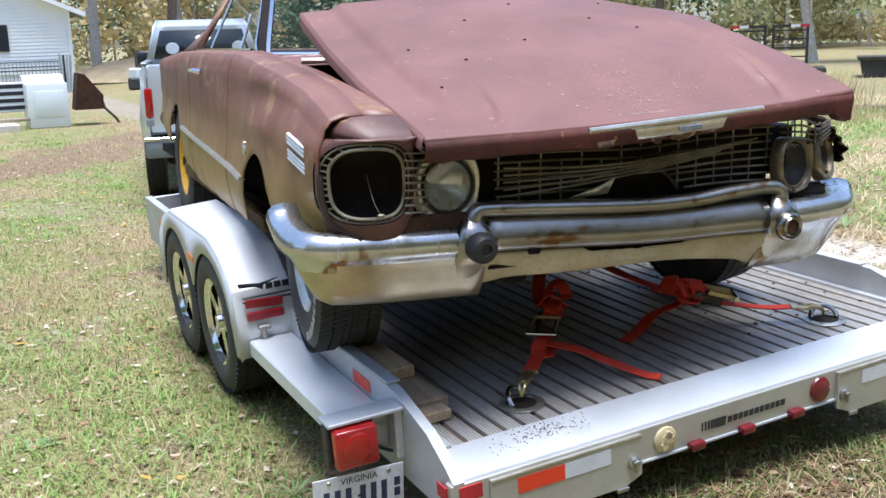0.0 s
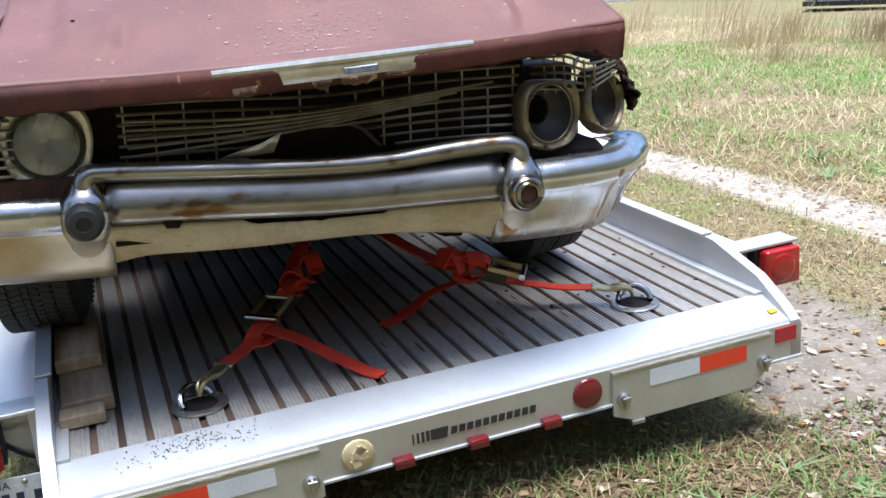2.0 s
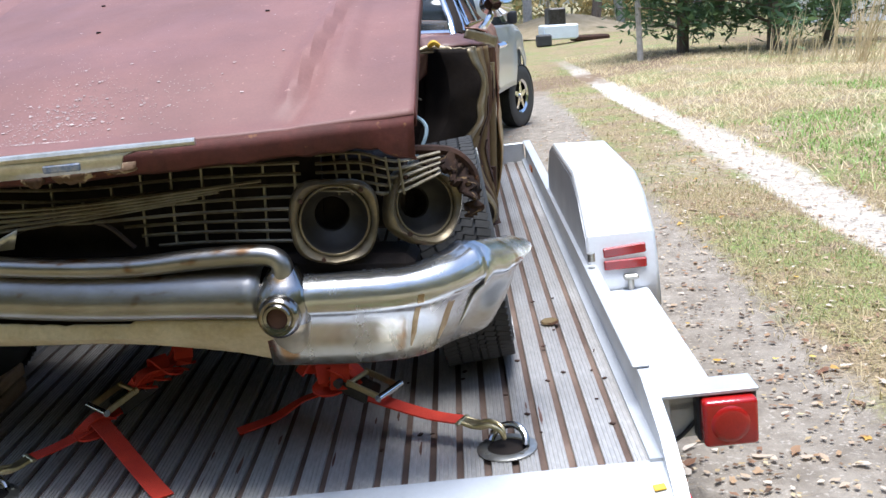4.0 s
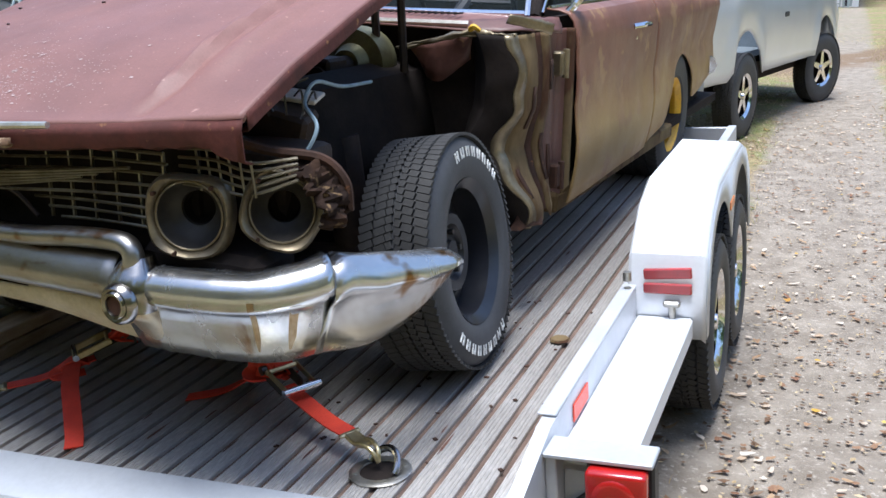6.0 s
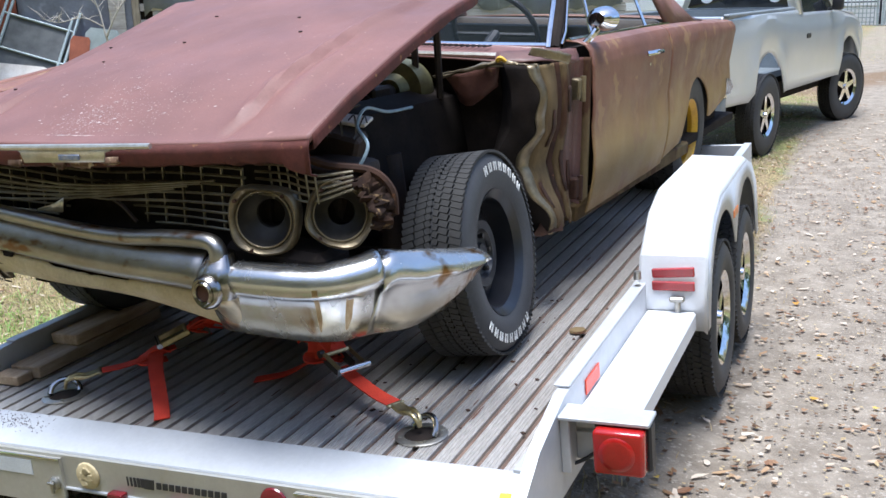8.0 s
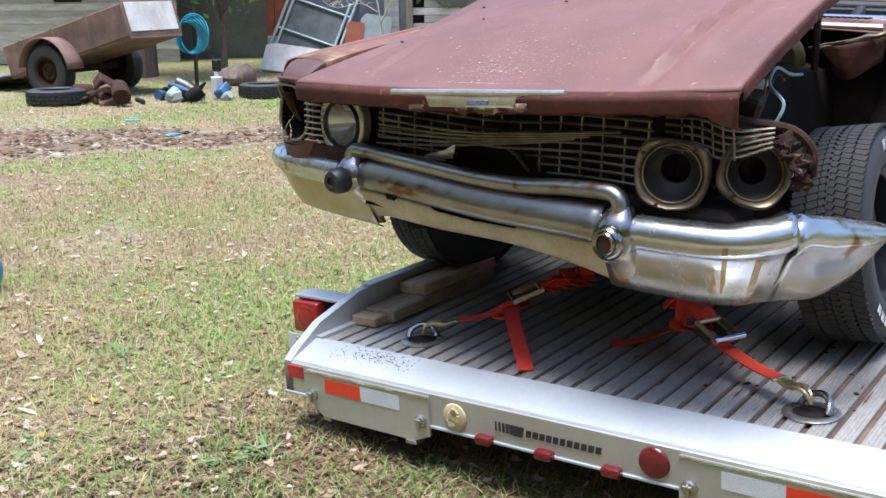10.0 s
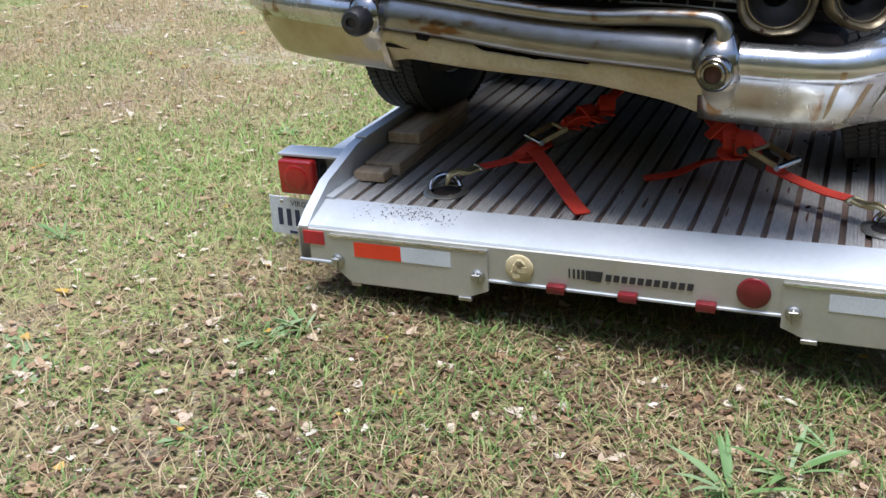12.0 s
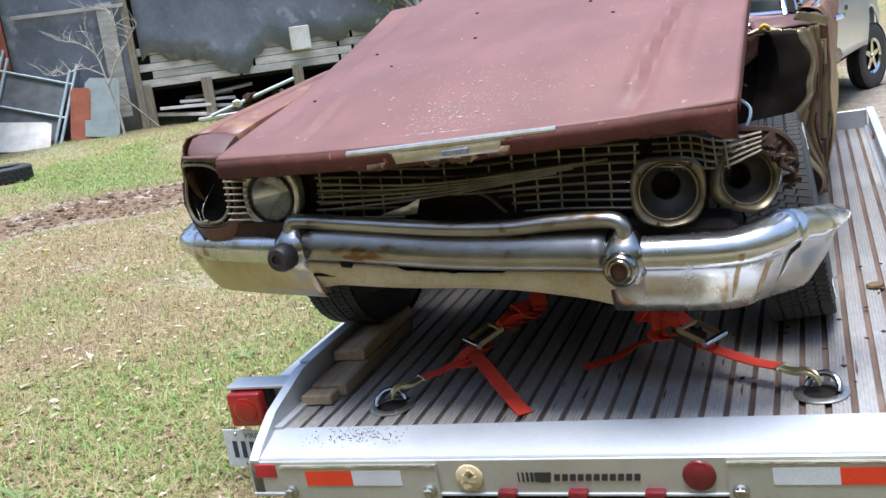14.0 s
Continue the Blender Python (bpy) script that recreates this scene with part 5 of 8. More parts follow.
# greenhouse
ROOF = 1.475
bm = B()
rows = []
for k in range(13):
    y = 2.38 + 1.15 * k / 12
    w = interp(y, [2.38, 2.9, 3.53], [0.60, 0.63, 0.60])
    zc = ROOF - 0.10 * (1 - math.sin(math.pi * (0.25 + 0.6 * k / 12))) * 0.5
    rows.append([(CX + w * u, y, zc - 0.05 * abs(u) ** 3.5) for u in np.linspace(-1, 1, 13)])
loft(bm, rows)
part("roof", bm, M["brown"], car, thick=0.02)
for s in (-1, 1):
    bm = B()
    tube(bm, [(CX + s * 0.815, 1.80, 1.07), (CX + s * 0.80, 1.86, 1.13), (CX + s * 0.70, 2.18, 1.34), (CX + s * 0.60, 2.42, 1.435)], 0.024, 8)
    part("windscreen_pillar", bm, M["black"], car)
    bm = B()
    tube(bm, [(CX + s * 0.80, 1.77, 1.075), (CX + s * 0.785, 1.82, 1.13), (CX + s * 0.685, 2.14, 1.335), (CX + s * 0.585, 2.38, 1.425)], 0.012, 8)
    tube(bm, [(CX + s * 0.835, 1.82, 1.085), (CX + s * 0.82, 1.90, 1.13), (CX + s * 0.715, 2.20, 1.345)], 0.009, 8)
    part("pillar_trim", bm, M["chrome_clean"], car, "bright windscreen pillar trim")
    bm = B()
    tube(bm, [(CX + s * 0.845, 1.88, belt(1.88) + 0.008), (CX + s * 0.845, 3.35, belt(3.3) + 0.008)], 0.009, 6)
    part("belt_trim", bm, M["chrome_clean"], car)
    bm = B()
    tube(bm, [(CX + s * 0.835, 2.18, belt(2.2)), (CX + s * 0.76, 2.26, 1.27)], 0.009, 6)
    part("vent_window_post", bm, M["chrome_clean"], car)
    bm = B()
    tube(bm, [(CX + s * 0.835, 2.98, belt(2.9)), (CX + s * 0.69, 3.02, 1.39)], 0.008, 6)
    part("window_channel", bm, M["chrome_clean"], car)
    bm = B()
    loft(bm, [[(CX + s * 0.84, y, belt(y) + 0.005), (CX + s * zt[0], y + 0.0, zt[1])] for y, zt in ((1.95, (0.80, 1.17)), (2.2, (0.725, 1.325)), (2.45, (0.64, 1.42)), (3.0, (0.645, 1.43)), (3.40, (0.66, 1.40)))])
    g = part("side_glass", bm, M["glass"], car)
    g.visible_shadow = False
    bm = B()
    loft(bm, [[(CX + s * 0.83, y, belt(y)), (CX + s * zt[0], y, zt[1])] for y, zt in ((3.38, (0.63, 1.42)), (3.55, (0.62, 1.41)), (3.95, (0.68, 1.22)), (4.15, (0.74, 1.10)))])
    part("rear_pillar", bm, M["brown"], car, thick=0.02)
bm = B()
loft(bm, [[(CX + u * w, y - 0.10 * (1 - u * u) * k, z) for u in np.linspace(-1, 1, 13)] for y, z, w, k in ((1.80, 1.085, 0.79, 1.0), (1.98, 1.21, 0.735, 0.9), (2.20, 1.345, 0.665, 0.6), (2.40, 1.435, 0.58, 0.3))])
g = part("windscreen", bm, M["glass"], car)
g.visible_shadow = False
bm = B()
tube(bm, [(CX + u * 0.79, 1.79 - 0.10 * (1 - u * u), 1.085) for u in np.linspace(-1, 1, 13)], 0.011, 8)
part("windscreen_trim", bm, M["chrome_clean"], car)
bm = B()
loft(bm, [[(CX + u * w, y + 0.08 * (1 - u * u), z) for u in np.linspace(-1, 1, 9)] for y, z, w in ((3.53, 1.43, 0.56), (4.05, 1.10, 0.70))])
g = part("rear_window", bm, M["glass"], car)
g.visible_shadow = False
# tail
bm = B()
loft(bm, [[(CX + u * w, y, z - 0.03 * abs(u) ** 4) for u in np.linspace(-1, 1, 11)] for y, z, w in ((4.05, 1.10, 0.83), (4.6, 1.085, 0.82), (4.97, 1.04, 0.77), (5.03, 0.98, 0.77), (5.03, 0.60, 0.76))])
part("boot", bm, M["brown"], car, thick=0.01)
bm = B()
tube(bm, [(CX - 0.84, 4.85, 0.62), (CX - 0.80, 5.06, 0.62), (CX + 0.80, 5.06, 0.62), (CX + 0.84, 4.85, 0.62)], 0.06, 8)
part("rear_bumper", bm, M["chrome"], car)
# cowl, dash, seats, floor
bm = B()
loft(bm, [[(CX + u * 0.84, y - 0.07 * (1 - u * u) * k, z - 0.02 * u * u) for u in np.linspace(-1, 1, 13)] for y, z, k in ((1.50, 1.055, 0.3), (1.60, 1.075, 0.6), (1.80, 1.095, 1.0))])
part("cowl", bm, M["primer"], car, "rusted cowl panel with louvres", thick=0.006)
for s in (-1, 1):
    for k in range(13):
        bm = B()
        bx(bm, (CX + s * (0.30 + 0.025 * k), 1.63, 1.088), (0.009, 0.07, 0.006), 0.002)
        part("cowl_louvre", bm, M["black"], car)
bm = B()
tube(bm, [(CX + u * 0.72, 1.52 - 0.03 * (1 - u * u), 1.062) for u in np.linspace(-1, 1, 9)], 0.012, 6)
part("cowl_lip", bm, M["trim"], car)
bm = B()
box2(bm, CX - 0.78, CX + 0.78, 1.83, 2.05, 0.86, 1.06, 0.03, 2)
part("dashboard", bm, M["black"], car)
bm = B()
wc, wr = Vector((0.42, 2.16, 1.10)), 0.205
rot = Euler((radians(-62), 0, 0)).to_matrix()
tube(bm, [wc + rot @ Vector((wr * math.cos(a), wr * math.sin(a), 0)) for a in np.linspace(0, 2 * math.pi, 33)], 0.013, 8)
tube(bm, [wc + rot @ Vector((-wr, 0, 0)), wc, wc + rot @ Vector((wr, 0, 0))], 0.01, 6)
tube(bm, [wc, wc + Vector((0, -0.35, -0.18))], 0.025, 8)
part("steering_wheel", bm, M["black_rubber"], car)
for y in (2.75, 3.55):
    bm = B()
    box2(bm, CX - 0.68, CX + 0.68, y - 0.28, y + 0.22, 0.55, 0.74, 0.05, 2)
    bx(bm, (CX, y + 0.27, 0.86), (1.36, 0.14, 0.48), 0.05, Euler((-0.2, 0, 0)).to_matrix(), 2)
    part("bench_seat", bm, M["vinyl"], car)
bm = B()
box2(bm, CX - 0.86, CX + 0.86, 1.62, 5.1, 0.37, 0.42)
part("floor_pan", bm, M["black"], car)
bm = B()
box2(bm, CX - 0.84, CX + 0.84, 1.56, 1.62, 0.40, 1.05, 0.01)
part("firewall", bm, M["black"], car)
bm = B()
box2(bm, CX - 0.80, CX - 0.77, 1.62, 4.8, 0.42, 1.06)
part("side_lining", bm, M["black"], car)
bm = B()
box2(bm, CX + 0.77, CX + 0.80, 1.95, 4.8, 0.42, 1.06)
part("side_lining", bm, M["black"], car)
bm = B()
box2(bm, CX - 0.75, CX + 0.75, 4.2, 4.22, 0.42, 1.06)
part("rear_bulkhead", bm, M["black"], car)
# torn cowl side where the fender is gone: wavy pale edge, rust grooves, dark hinge pocket
def wob(z, a, b):
    return 0.006 * math.sin(z * 15 + a) + 0.005 * math.sin(z * 41 + b)


def torn_x(z):
    return interp(z, [0.40, 0.45, 0.51, 0.60, 0.66, 0.745, 0.80, 0.88, 0.97, 1.04], [0.99, 0.985, 0.965, 0.912, 0.885, 0.918, 0.945, 0.952, 0.942, 0.925])


def cowl_pt(z, f, out, w):
    """A point on the cowl side: f runs from the torn edge back to the door, out stands proud of it."""
    x0, y0 = torn_x(z) + w * wob(z, 0.3, 1.0), 1.43 + 0.8 * w * wob(z, 2.1, 0.4) + 0.05 * ss(0.60, 0.40, z)
    return (x0 + (0.985 - x0) * min(1.0, f * 1.25) + out, y0 + (1.865 - y0) * f, max(z, 0.405 + 0.05 * f + 0.02 * math.sin(40 * f)))


strips = (("torn_edge", "bezel", [(-0.06, -0.014, 1.6), (-0.02, -0.004, 1.2), (0.03, 0.003, 0.9)]), ("inner_strip", "tan", [(0.03, 0.003, 0.9), (0.13, 0.004, 0.6), (0.24, 0.002, 0.4), (0.29, -0.008, 0.3)]), ("rust_groove", "rust", [(0.29, -0.012, 0.2), (0.33, -0.024, 0.2), (0.37, -0.006, 0.2)]),
          ("middle_strip", "tan", [(0.37, -0.006, 0.2), (0.43, 0.004, 0.1), (0.50, -0.004, 0.1)]), ("rust_groove", "rust", [(0.50, -0.004, 0.1), (0.55, -0.030, 0.1), (0.62, -0.050, 0.0)]), ("hinge_pillar", "face", [(0.62, -0.050, 0.0), (0.72, -0.045, 0.0), (0.85, -0.055, 0.0), (0.93, -0.030, 0.0)]),
          ("door_jamb", "tan", [(0.93, -0.030, 0.0), (0.96, -0.012, 0.0), (0.985, -0.004, 0.0)]), ("dark_pocket", "black", [(-0.06, -0.016, 1.6), (-0.06, -0.11, 0.3), (0.25, -0.22, 0.0)]))
for nm, mt, cols in strips:
    rows = [[cowl_pt(0.40 + 0.64 * k / 44, f, out, w) for f, out, w in cols] for k in range(45)]
    part(nm, loft(B(), rows), M[mt], car, "torn pale metal edge" if nm == "torn_edge" else "", thick=0.006)
for k, (f, z, h) in enumerate(((0.08, 0.55, 0.10), (0.18, 0.80, 0.14), (0.44, 0.62, 0.16), (0.46, 0.90, 0.10), (0.72, 0.58, 0.12))):
    bm = B()
    loft(bm, [[Vector(cowl_pt(z + h * v, f + df * (1 - 0.5 * abs(v)), 0.009 - (0.05 if f > 0.7 else 0.0), 0.3)) for df in (-0.025, 0.0, 0.03)] for v in (-0.5, -0.25, 0.0, 0.3, 0.5)])
    part("rust_patch", bm, M["rust"], car, "dark rust eaten into the tan metal", 60, 0.003)
bm = B()
rr = random.Random(12)
rows = []
for k in range(9):
    a = 2 * math.pi * k / 9
    rows.append([Vector((0.955 + 0.05 * math.cos(a) * q + rr.uniform(-0.01, 0.01), 1.52 + 0.10 * math.sin(a) * q + rr.uniform(-0.02, 0.02), 0.40 + 0.10 * (1 - q) * 1.2 + rr.uniform(-0.012, 0.012))) for q in (1.0, 0.75, 0.45, 0.12)])
rows.append(rows[0])
loft(bm, rows)
part("crumpled_foot", bm, M["rust"], car, "crumpled rusty foot of the cowl side", 70)
for z in (0.52, 0.92):
    bm = B()
    bx(bm, (CX + 0.915, 1.78, z), (0.05, 0.05, 0.085), 0.006)
    cyl(bm, (CX + 0.94, 1.80, z - 0.05), (CX + 0.94, 1.80, z + 0.05), 0.012)
    part("door_hinge", bm, M["bezel"] if z > 0.7 else M["rust"], car)
def sheet(name, outline, material, label="", thick=0.004, ripple=0.008):
    """A torn piece of sheet metal between an upper and a lower edge."""
    up, low = (smooth_path(e, 5) for e in outline)
    rows = []
    for i, (p, q) in enumerate(zip(up, low)):
        rows.append([p.lerp(q, t) + Vector((0, ripple * fbm(i * 0.5, t * 2 + len(name), 1.0), 0.4 * ripple * fbm(i * 0.9, t * 3, 1.0))) for t in (0, 0.25, 0.5, 0.75, 1.0)])
    return part(name, loft(B(), rows), material, car, label, 50, thick)


sheet("torn_bracket", ([(0.53, 1.44, 0.992), (0.62, 1.45, 1.012), (0.70, 1.45, 1.035), (0.765, 1.45, 1.045)], [(0.565, 1.46, 0.945), (0.60, 1.45, 0.888), (0.66, 1.44, 0.880), (0.755, 1.46, 0.955)]), M["face"], "torn red-brown inner fender bracket")
sheet("torn_rim", ([(0.50, 1.42, 0.985), (0.64, 1.43, 1.022), (0.78, 1.44, 1.052), (0.86, 1.44, 1.042), (0.93, 1.43, 1.045)], [(0.51, 1.425, 0.972), (0.64, 1.435, 1.006), (0.78, 1.445, 1.030), (0.86, 1.445, 1.018), (0.92, 1.44, 1.020)]), M["bezel"], "ragged pale edge of the torn cowl", 0.006, 0.014)
sheet("cowl_corner", ([(0.72, 1.52, 1.075), (0.82, 1.56, 1.082), (0.90, 1.64, 1.082), (0.95, 1.76, 1.080)], [(0.74, 1.46, 1.040), (0.85, 1.48, 1.045), (0.93, 1.56, 1.045), (0.975, 1.74, 1.030)]), M["face"], "rusted corner of the cowl", 0.006, 0.010)
sheet("hinge_strip", ([(0.90, 1.44, 1.105), (0.95, 1.50, 1.092), (1.0, 1.58, 1.070)], [(0.89, 1.43, 1.075), (0.94, 1.49, 1.060), (0.99, 1.57, 1.036)]), M["bezel"], "pale bent strip at the hinge", 0.008)
bm = B()
tube(bm, smooth_path([(0.768, 1.42, 1.048), (0.785, 1.415, 1.062), (0.805, 1.42, 1.050)], 4), [0.008, 0.012, 0.013, 0.014, 0.014, 0.013, 0.012, 0.011, 0.010], 7, 0.7)
part("yellow_tag", bm, M["leaf_yellow"], car)
# engine bay
bm = B()
lathe(bm, [(0.0, -0.10), (0.05, -0.10), (0.07, -0.06), (0.115, -0.05), (0.125, 0.0), (0.115, 0.05), (0.04, 0.06), (0.0, 0.06)], Matrix.Translation((CX + 0.33, 1.42, 0.925)) @ pose(0, 0, 0, 0, 0, 90), 28)
part("brake_booster", bm, M["olive"], car)
bm = B()
cyl(bm, (CX + 0.33, 1.34, 0.925), (CX + 0.33, 1.14, 0.90), 0.035)
box2(bm, CX + 0.29, CX + 0.37, 1.15, 1.27, 0.91, 0.96, 0.01)
part("master_cylinder", bm, M["greasy"], car)
bm = B()
box2(bm, CX - 0.26, CX + 0.26, 0.62, 1.30, 0.50, 0.80, 0.05, 2)
for s in (-1, 1):
    bx(bm, (CX + s * 0.24, 0.95, 0.80), (0.16, 0.55, 0.10), 0.03, Euler((0, s * 0.6, 0)).to_matrix(), 2)
cyl(bm, (CX, 0.95, 0.80), (CX, 0.95, 0.90), 0.16)
box2(bm, CX - 0.2, CX + 0.2, 0.55, 1.5, 0.30, 0.5, 0.05)
part("engine", bm, M["greasy"], car)
bm = B()
for s in (-1, 1):
    tube(bm, [(CX + s * 0.38, 0.22, 0.42), (CX + s * 0.38, 0.7, 0.36), (CX + s * 0.40, 1.5, 0.36), (CX + s * 0.5, 3.4, 0.40), (CX + s * 0.45, 5.0, 0.5)], 0.05, 6)
box2(bm, CX - 0.55, CX + 0.55, 0.90, 1.04, 0.30, 0.40, 0.02)
part("chassis_frame", bm, M["black"], car)
for s in (-1, 1):
    bm = B()
    cyl(bm, (CX + s * 0.35, AXF, 0.36), (CX + s * 0.74, AXF, 0.40), 0.045)
    cyl(bm, (CX + s * 0.55, AXF + 0.03, 0.40), (CX + s * 0.50, AXF + 0.03, 0.75), 0.06)
    part("suspension_arm", bm, M["greasy"], car)
bm = B()
box2(bm, CX - 0.76, CX - 0.735, 0.25, 1.56, 0.50, 0.86, 0.004)
part("inner_fender", bm, M["black"], car)
# unseen sheet added under the engine to keep light off the deck
bm = B()
loft(bm, [[(CX + u * 0.52, y, z) for u in (-1, -0.5, 0, 0.5, 1)] for y, z in ((0.12, 0.46), (0.3, 0.40), (0.8, 0.38), (1.60, 0.40))])
part("stone_shield", bm, M["black"], car, thick=0.01)
bm = B()
loft(bm, [[(CX + 0.40, y, 0.93 - 0.1 * ss(0.8, 0.4, y)), (CX + 0.50, y, 0.90 - 0.1 * ss(0.8, 0.4, y)), (CX + 0.54, y, 0.72), (CX + 0.56, y, 0.60)] for y in (0.55, 0.9, 1.2, 1.56)])
part("inner_fender", bm, M["black"], car, thick=0.004)
bm = B()
box2(bm, CX - 0.44, CX + 0.46, 0.33, 0.40, 0.45, 0.86, 0.006)
box2(bm, CX - 0.78, CX + 0.62, 0.30, 0.34, 0.84, 0.88, 0.004)
part("radiator", bm, M["black"], car)
bm = B()
box2(bm, CX + 0.52, CX + 0.78, 0.30, 0.52, 0.66, 0.84, 0.02, 2)
bx(bm, (CX + 0.60, 0.55, 0.86), (0.16, 0.12, 0.10), 0.012, Euler((0.1, 0.25, 0.3)).to_matrix())
part("battery_tray", bm, M["greasy"], car)
bm = B()
bx(bm, (CX + 0.55, 0.62, 0.93), (0.22, 0.10, 0.012), 0.003, Euler((0.1, 0.1, 0.3)).to_matrix())
part("loose_plate", bm, M["plywood"], car)
bm = B()
tube(bm, smooth_path([(CX + 0.74, 0.34, 0.79), (CX + 0.80, 0.34, 0.83), (CX + 0.825, 0.37, 0.90), (CX + 0.76, 0.42, 0.945), (CX + 0.74, 0.50, 0.985), (CX + 0.72, 0.66, 0.955), (CX + 0.64, 0.95, 0.93)], 7), 0.0048, 6)
part("loose_cable", bm, M["cable"], car)
for k in range(7):
    bm = B()
    x, y, z = CX + 0.58 + 0.03 * k, 0.40 + 0.03 * (k % 3), 0.97
    tube(bm, smooth_path([(x, y, z - 0.06), (x + R.uniform(-0.04, 0.04), y + R.uniform(-0.03, 0.05), z), (x + R.uniform(-0.06, 0.06), y + R.uniform(-0.02, 0.08), z + R.uniform(-0.02, 0.05))], 4), 0.003, 4)
    part("loose_wire", bm, M["dark_steel"], car)
for k in range(6):
    bm = B()
    x = CX + 0.05 + 0.07 * k
    tube(bm, smooth_path([(x, 1.5, 0.83), (x + 0.03, 1.38, 0.88 + 0.02 * (k % 2)), (x - 0.03, 1.2, 0.85), (x + 0.05, 1.05, 0.78)], 4), 0.006, 5)
    part("hose", bm, M["greasy"], car)
for x in (0.40, 0.50):
    bm = B()
    tube(bm, [(CX + x, 1.42, 0.90), (CX + x, 1.40, 1.08), (CX + x + 0.015, 1.35, 1.30)], 0.014, 6)
    part("hood_hinge_arm", bm, M["greasy"], car)

# hood, loose and standing up at the back
HW = 110
rows = []
VS = [0.0, 0.012, 0.03, 0.05] + [0.05 + 0.95 * k / 44 for k in range(1, 45)]


def hood_pt(u, v):
    y0 = 0.030 + 0.056 * u - 0.035 * math.sin(math.pi * u)
    y = y0 + (1.38 - y0) * v
    xl = interp(y, [0.0, 0.5, 1.0, 1.4], [-0.735, -0.735, -0.735, -0.725])
    xr = interp(y, [0.0, 0.08, 0.3, 0.6, 0.9, 1.1, 1.4], [0.866, 0.858, 0.843, 0.82, 0.80, 0.77, 0.70])
    x = xl + (xr - xl) * u
    zl = interp(y, [0.03, 0.12, 0.6, 1.0, 1.38], [0.860, 0.884, 0.990, 1.11, 1.240])
    zr = interp(y, [0.08, 0.12, 0.3, 0.6, 0.9, 1.1, 1.38], [0.958, 0.974, 1.046, 1.140, 1.228, 1.262, 1.295])
    xc = (xl + xr) / 2
    w = (xr - xl) / 2
    z = zl + (zr - zl) * u + 0.022 * (1 - ss(0.76, 0.84, abs(x - xc) / w)) * ss(0.05, 0.25, v) + (0.028 * ss(0.02, 0.35, v) - 0.012 * (1 - ss(0.0, 0.10, v))) * (1 - ((x - xc) / w) ** 2) + 0.003 * fbm(x * 2, y * 2, 1.0)
    for cx, cy, k in ((0.562, 0.115, 1.0), (-0.47, 0.125, 0.7)):
        ln = cx + (0.05 if cx > 0 else 0.10) * (y - cy)
        z += k * (0.013 * math.exp(-((x - ln) / 0.018) ** 2) - 0.012 * math.exp(-((x - ln - 0.036) / 0.022) ** 2)) * ss(cy - 0.01, cy + 0.08, y) * (1 - ss(0.55 if cx > 0 else 0.2, 1.2 if cx > 0 else 0.45, y))
        z -= 0.014 * k * math.exp(-((x - cx - 0.02) / 0.024) ** 2 - ((y - cy) / 0.035) ** 2)
    return Vector((x, y, z - (0.004 if v == 0.0 else 0.0)))


for v in VS:
    rows.append([hood_pt(k / HW, v) for k in range(HW + 1)])
bm = B()
loft(bm, rows)
hood = part("hood", bm, M["primer"], car, "long flat hood in chalky red primer", 24, 0.014)
bm = B()
lip = []
for k in range(97):
    u = k / 96
    x, y, z = (interp(u, [i / HW for i in range(HW + 1)], [p[a] for p in rows[0]]) for a in range(3))
    rag = 0.012 * max(0, fbm(x * 3, 1.7, 2.0)) + (0.02 * ss(0.90, 1.0, u) + 0.015 * ss(0.955, 0.96, u)) + 0.008 * fbm(x * 9, 4.1, 2.0) * ss(0.55, 0.8, u)
    lip.append([(x, y, z + 0.004), (x, y - 0.006, z - 0.02), (x, y + 0.002, z - 0.052 - rag), (x, y + 0.03, z - 0.060 - rag)])
loft(bm, lip)
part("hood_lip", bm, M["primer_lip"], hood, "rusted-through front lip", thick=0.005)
for u, dx in ((0.0, -0.003), (1.0, 0.002)):
    edge = [hood_pt(u, v) for v in VS[1:]]
    bm = B()
    loft(bm, [[p + Vector((0, 0, 0.004)), p + Vector((dx, 0, -0.012)), p + Vector((dx * 2, 0, -0.034 - 0.006 * fbm(p.y * 5, u * 7, 1.0))), p + Vector((-0.02 if u else 0.02, 0, -0.040))] for p in edge])
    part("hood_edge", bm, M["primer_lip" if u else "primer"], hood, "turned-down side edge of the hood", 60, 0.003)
for k, (x0, x1, drop) in enumerate(((-0.19, -0.13, 0.012), (0.0, 0.05, 0.022), (0.07, 0.16, 0.026), (0.19, 0.26, 0.013))):
    rr, bm = random.Random(30 + k), B()
    cols = []
    for i in range(9):
        x = x0 + (x1 - x0) * i / 8
        z = 0.822 + 0.06 * (x + 0.2) / 0.6
        d = drop * math.sin(math.pi * (i + 0.6) / 9.2) ** 0.6 * rr.uniform(0.7, 1.1)
        cols.append([(x, 0.016, z + 0.012), (x, 0.012 + rr.uniform(0, 0.004), z - 0.4 * d), (x, 0.018 + rr.uniform(0, 0.008), z - d)])
    loft(bm, cols)
    part("rust_flake", bm, M["flake"], hood, "tan rusted-through scrap below the emblem", 60, 0.003)
V, F = [], []
rc = random.Random(77)
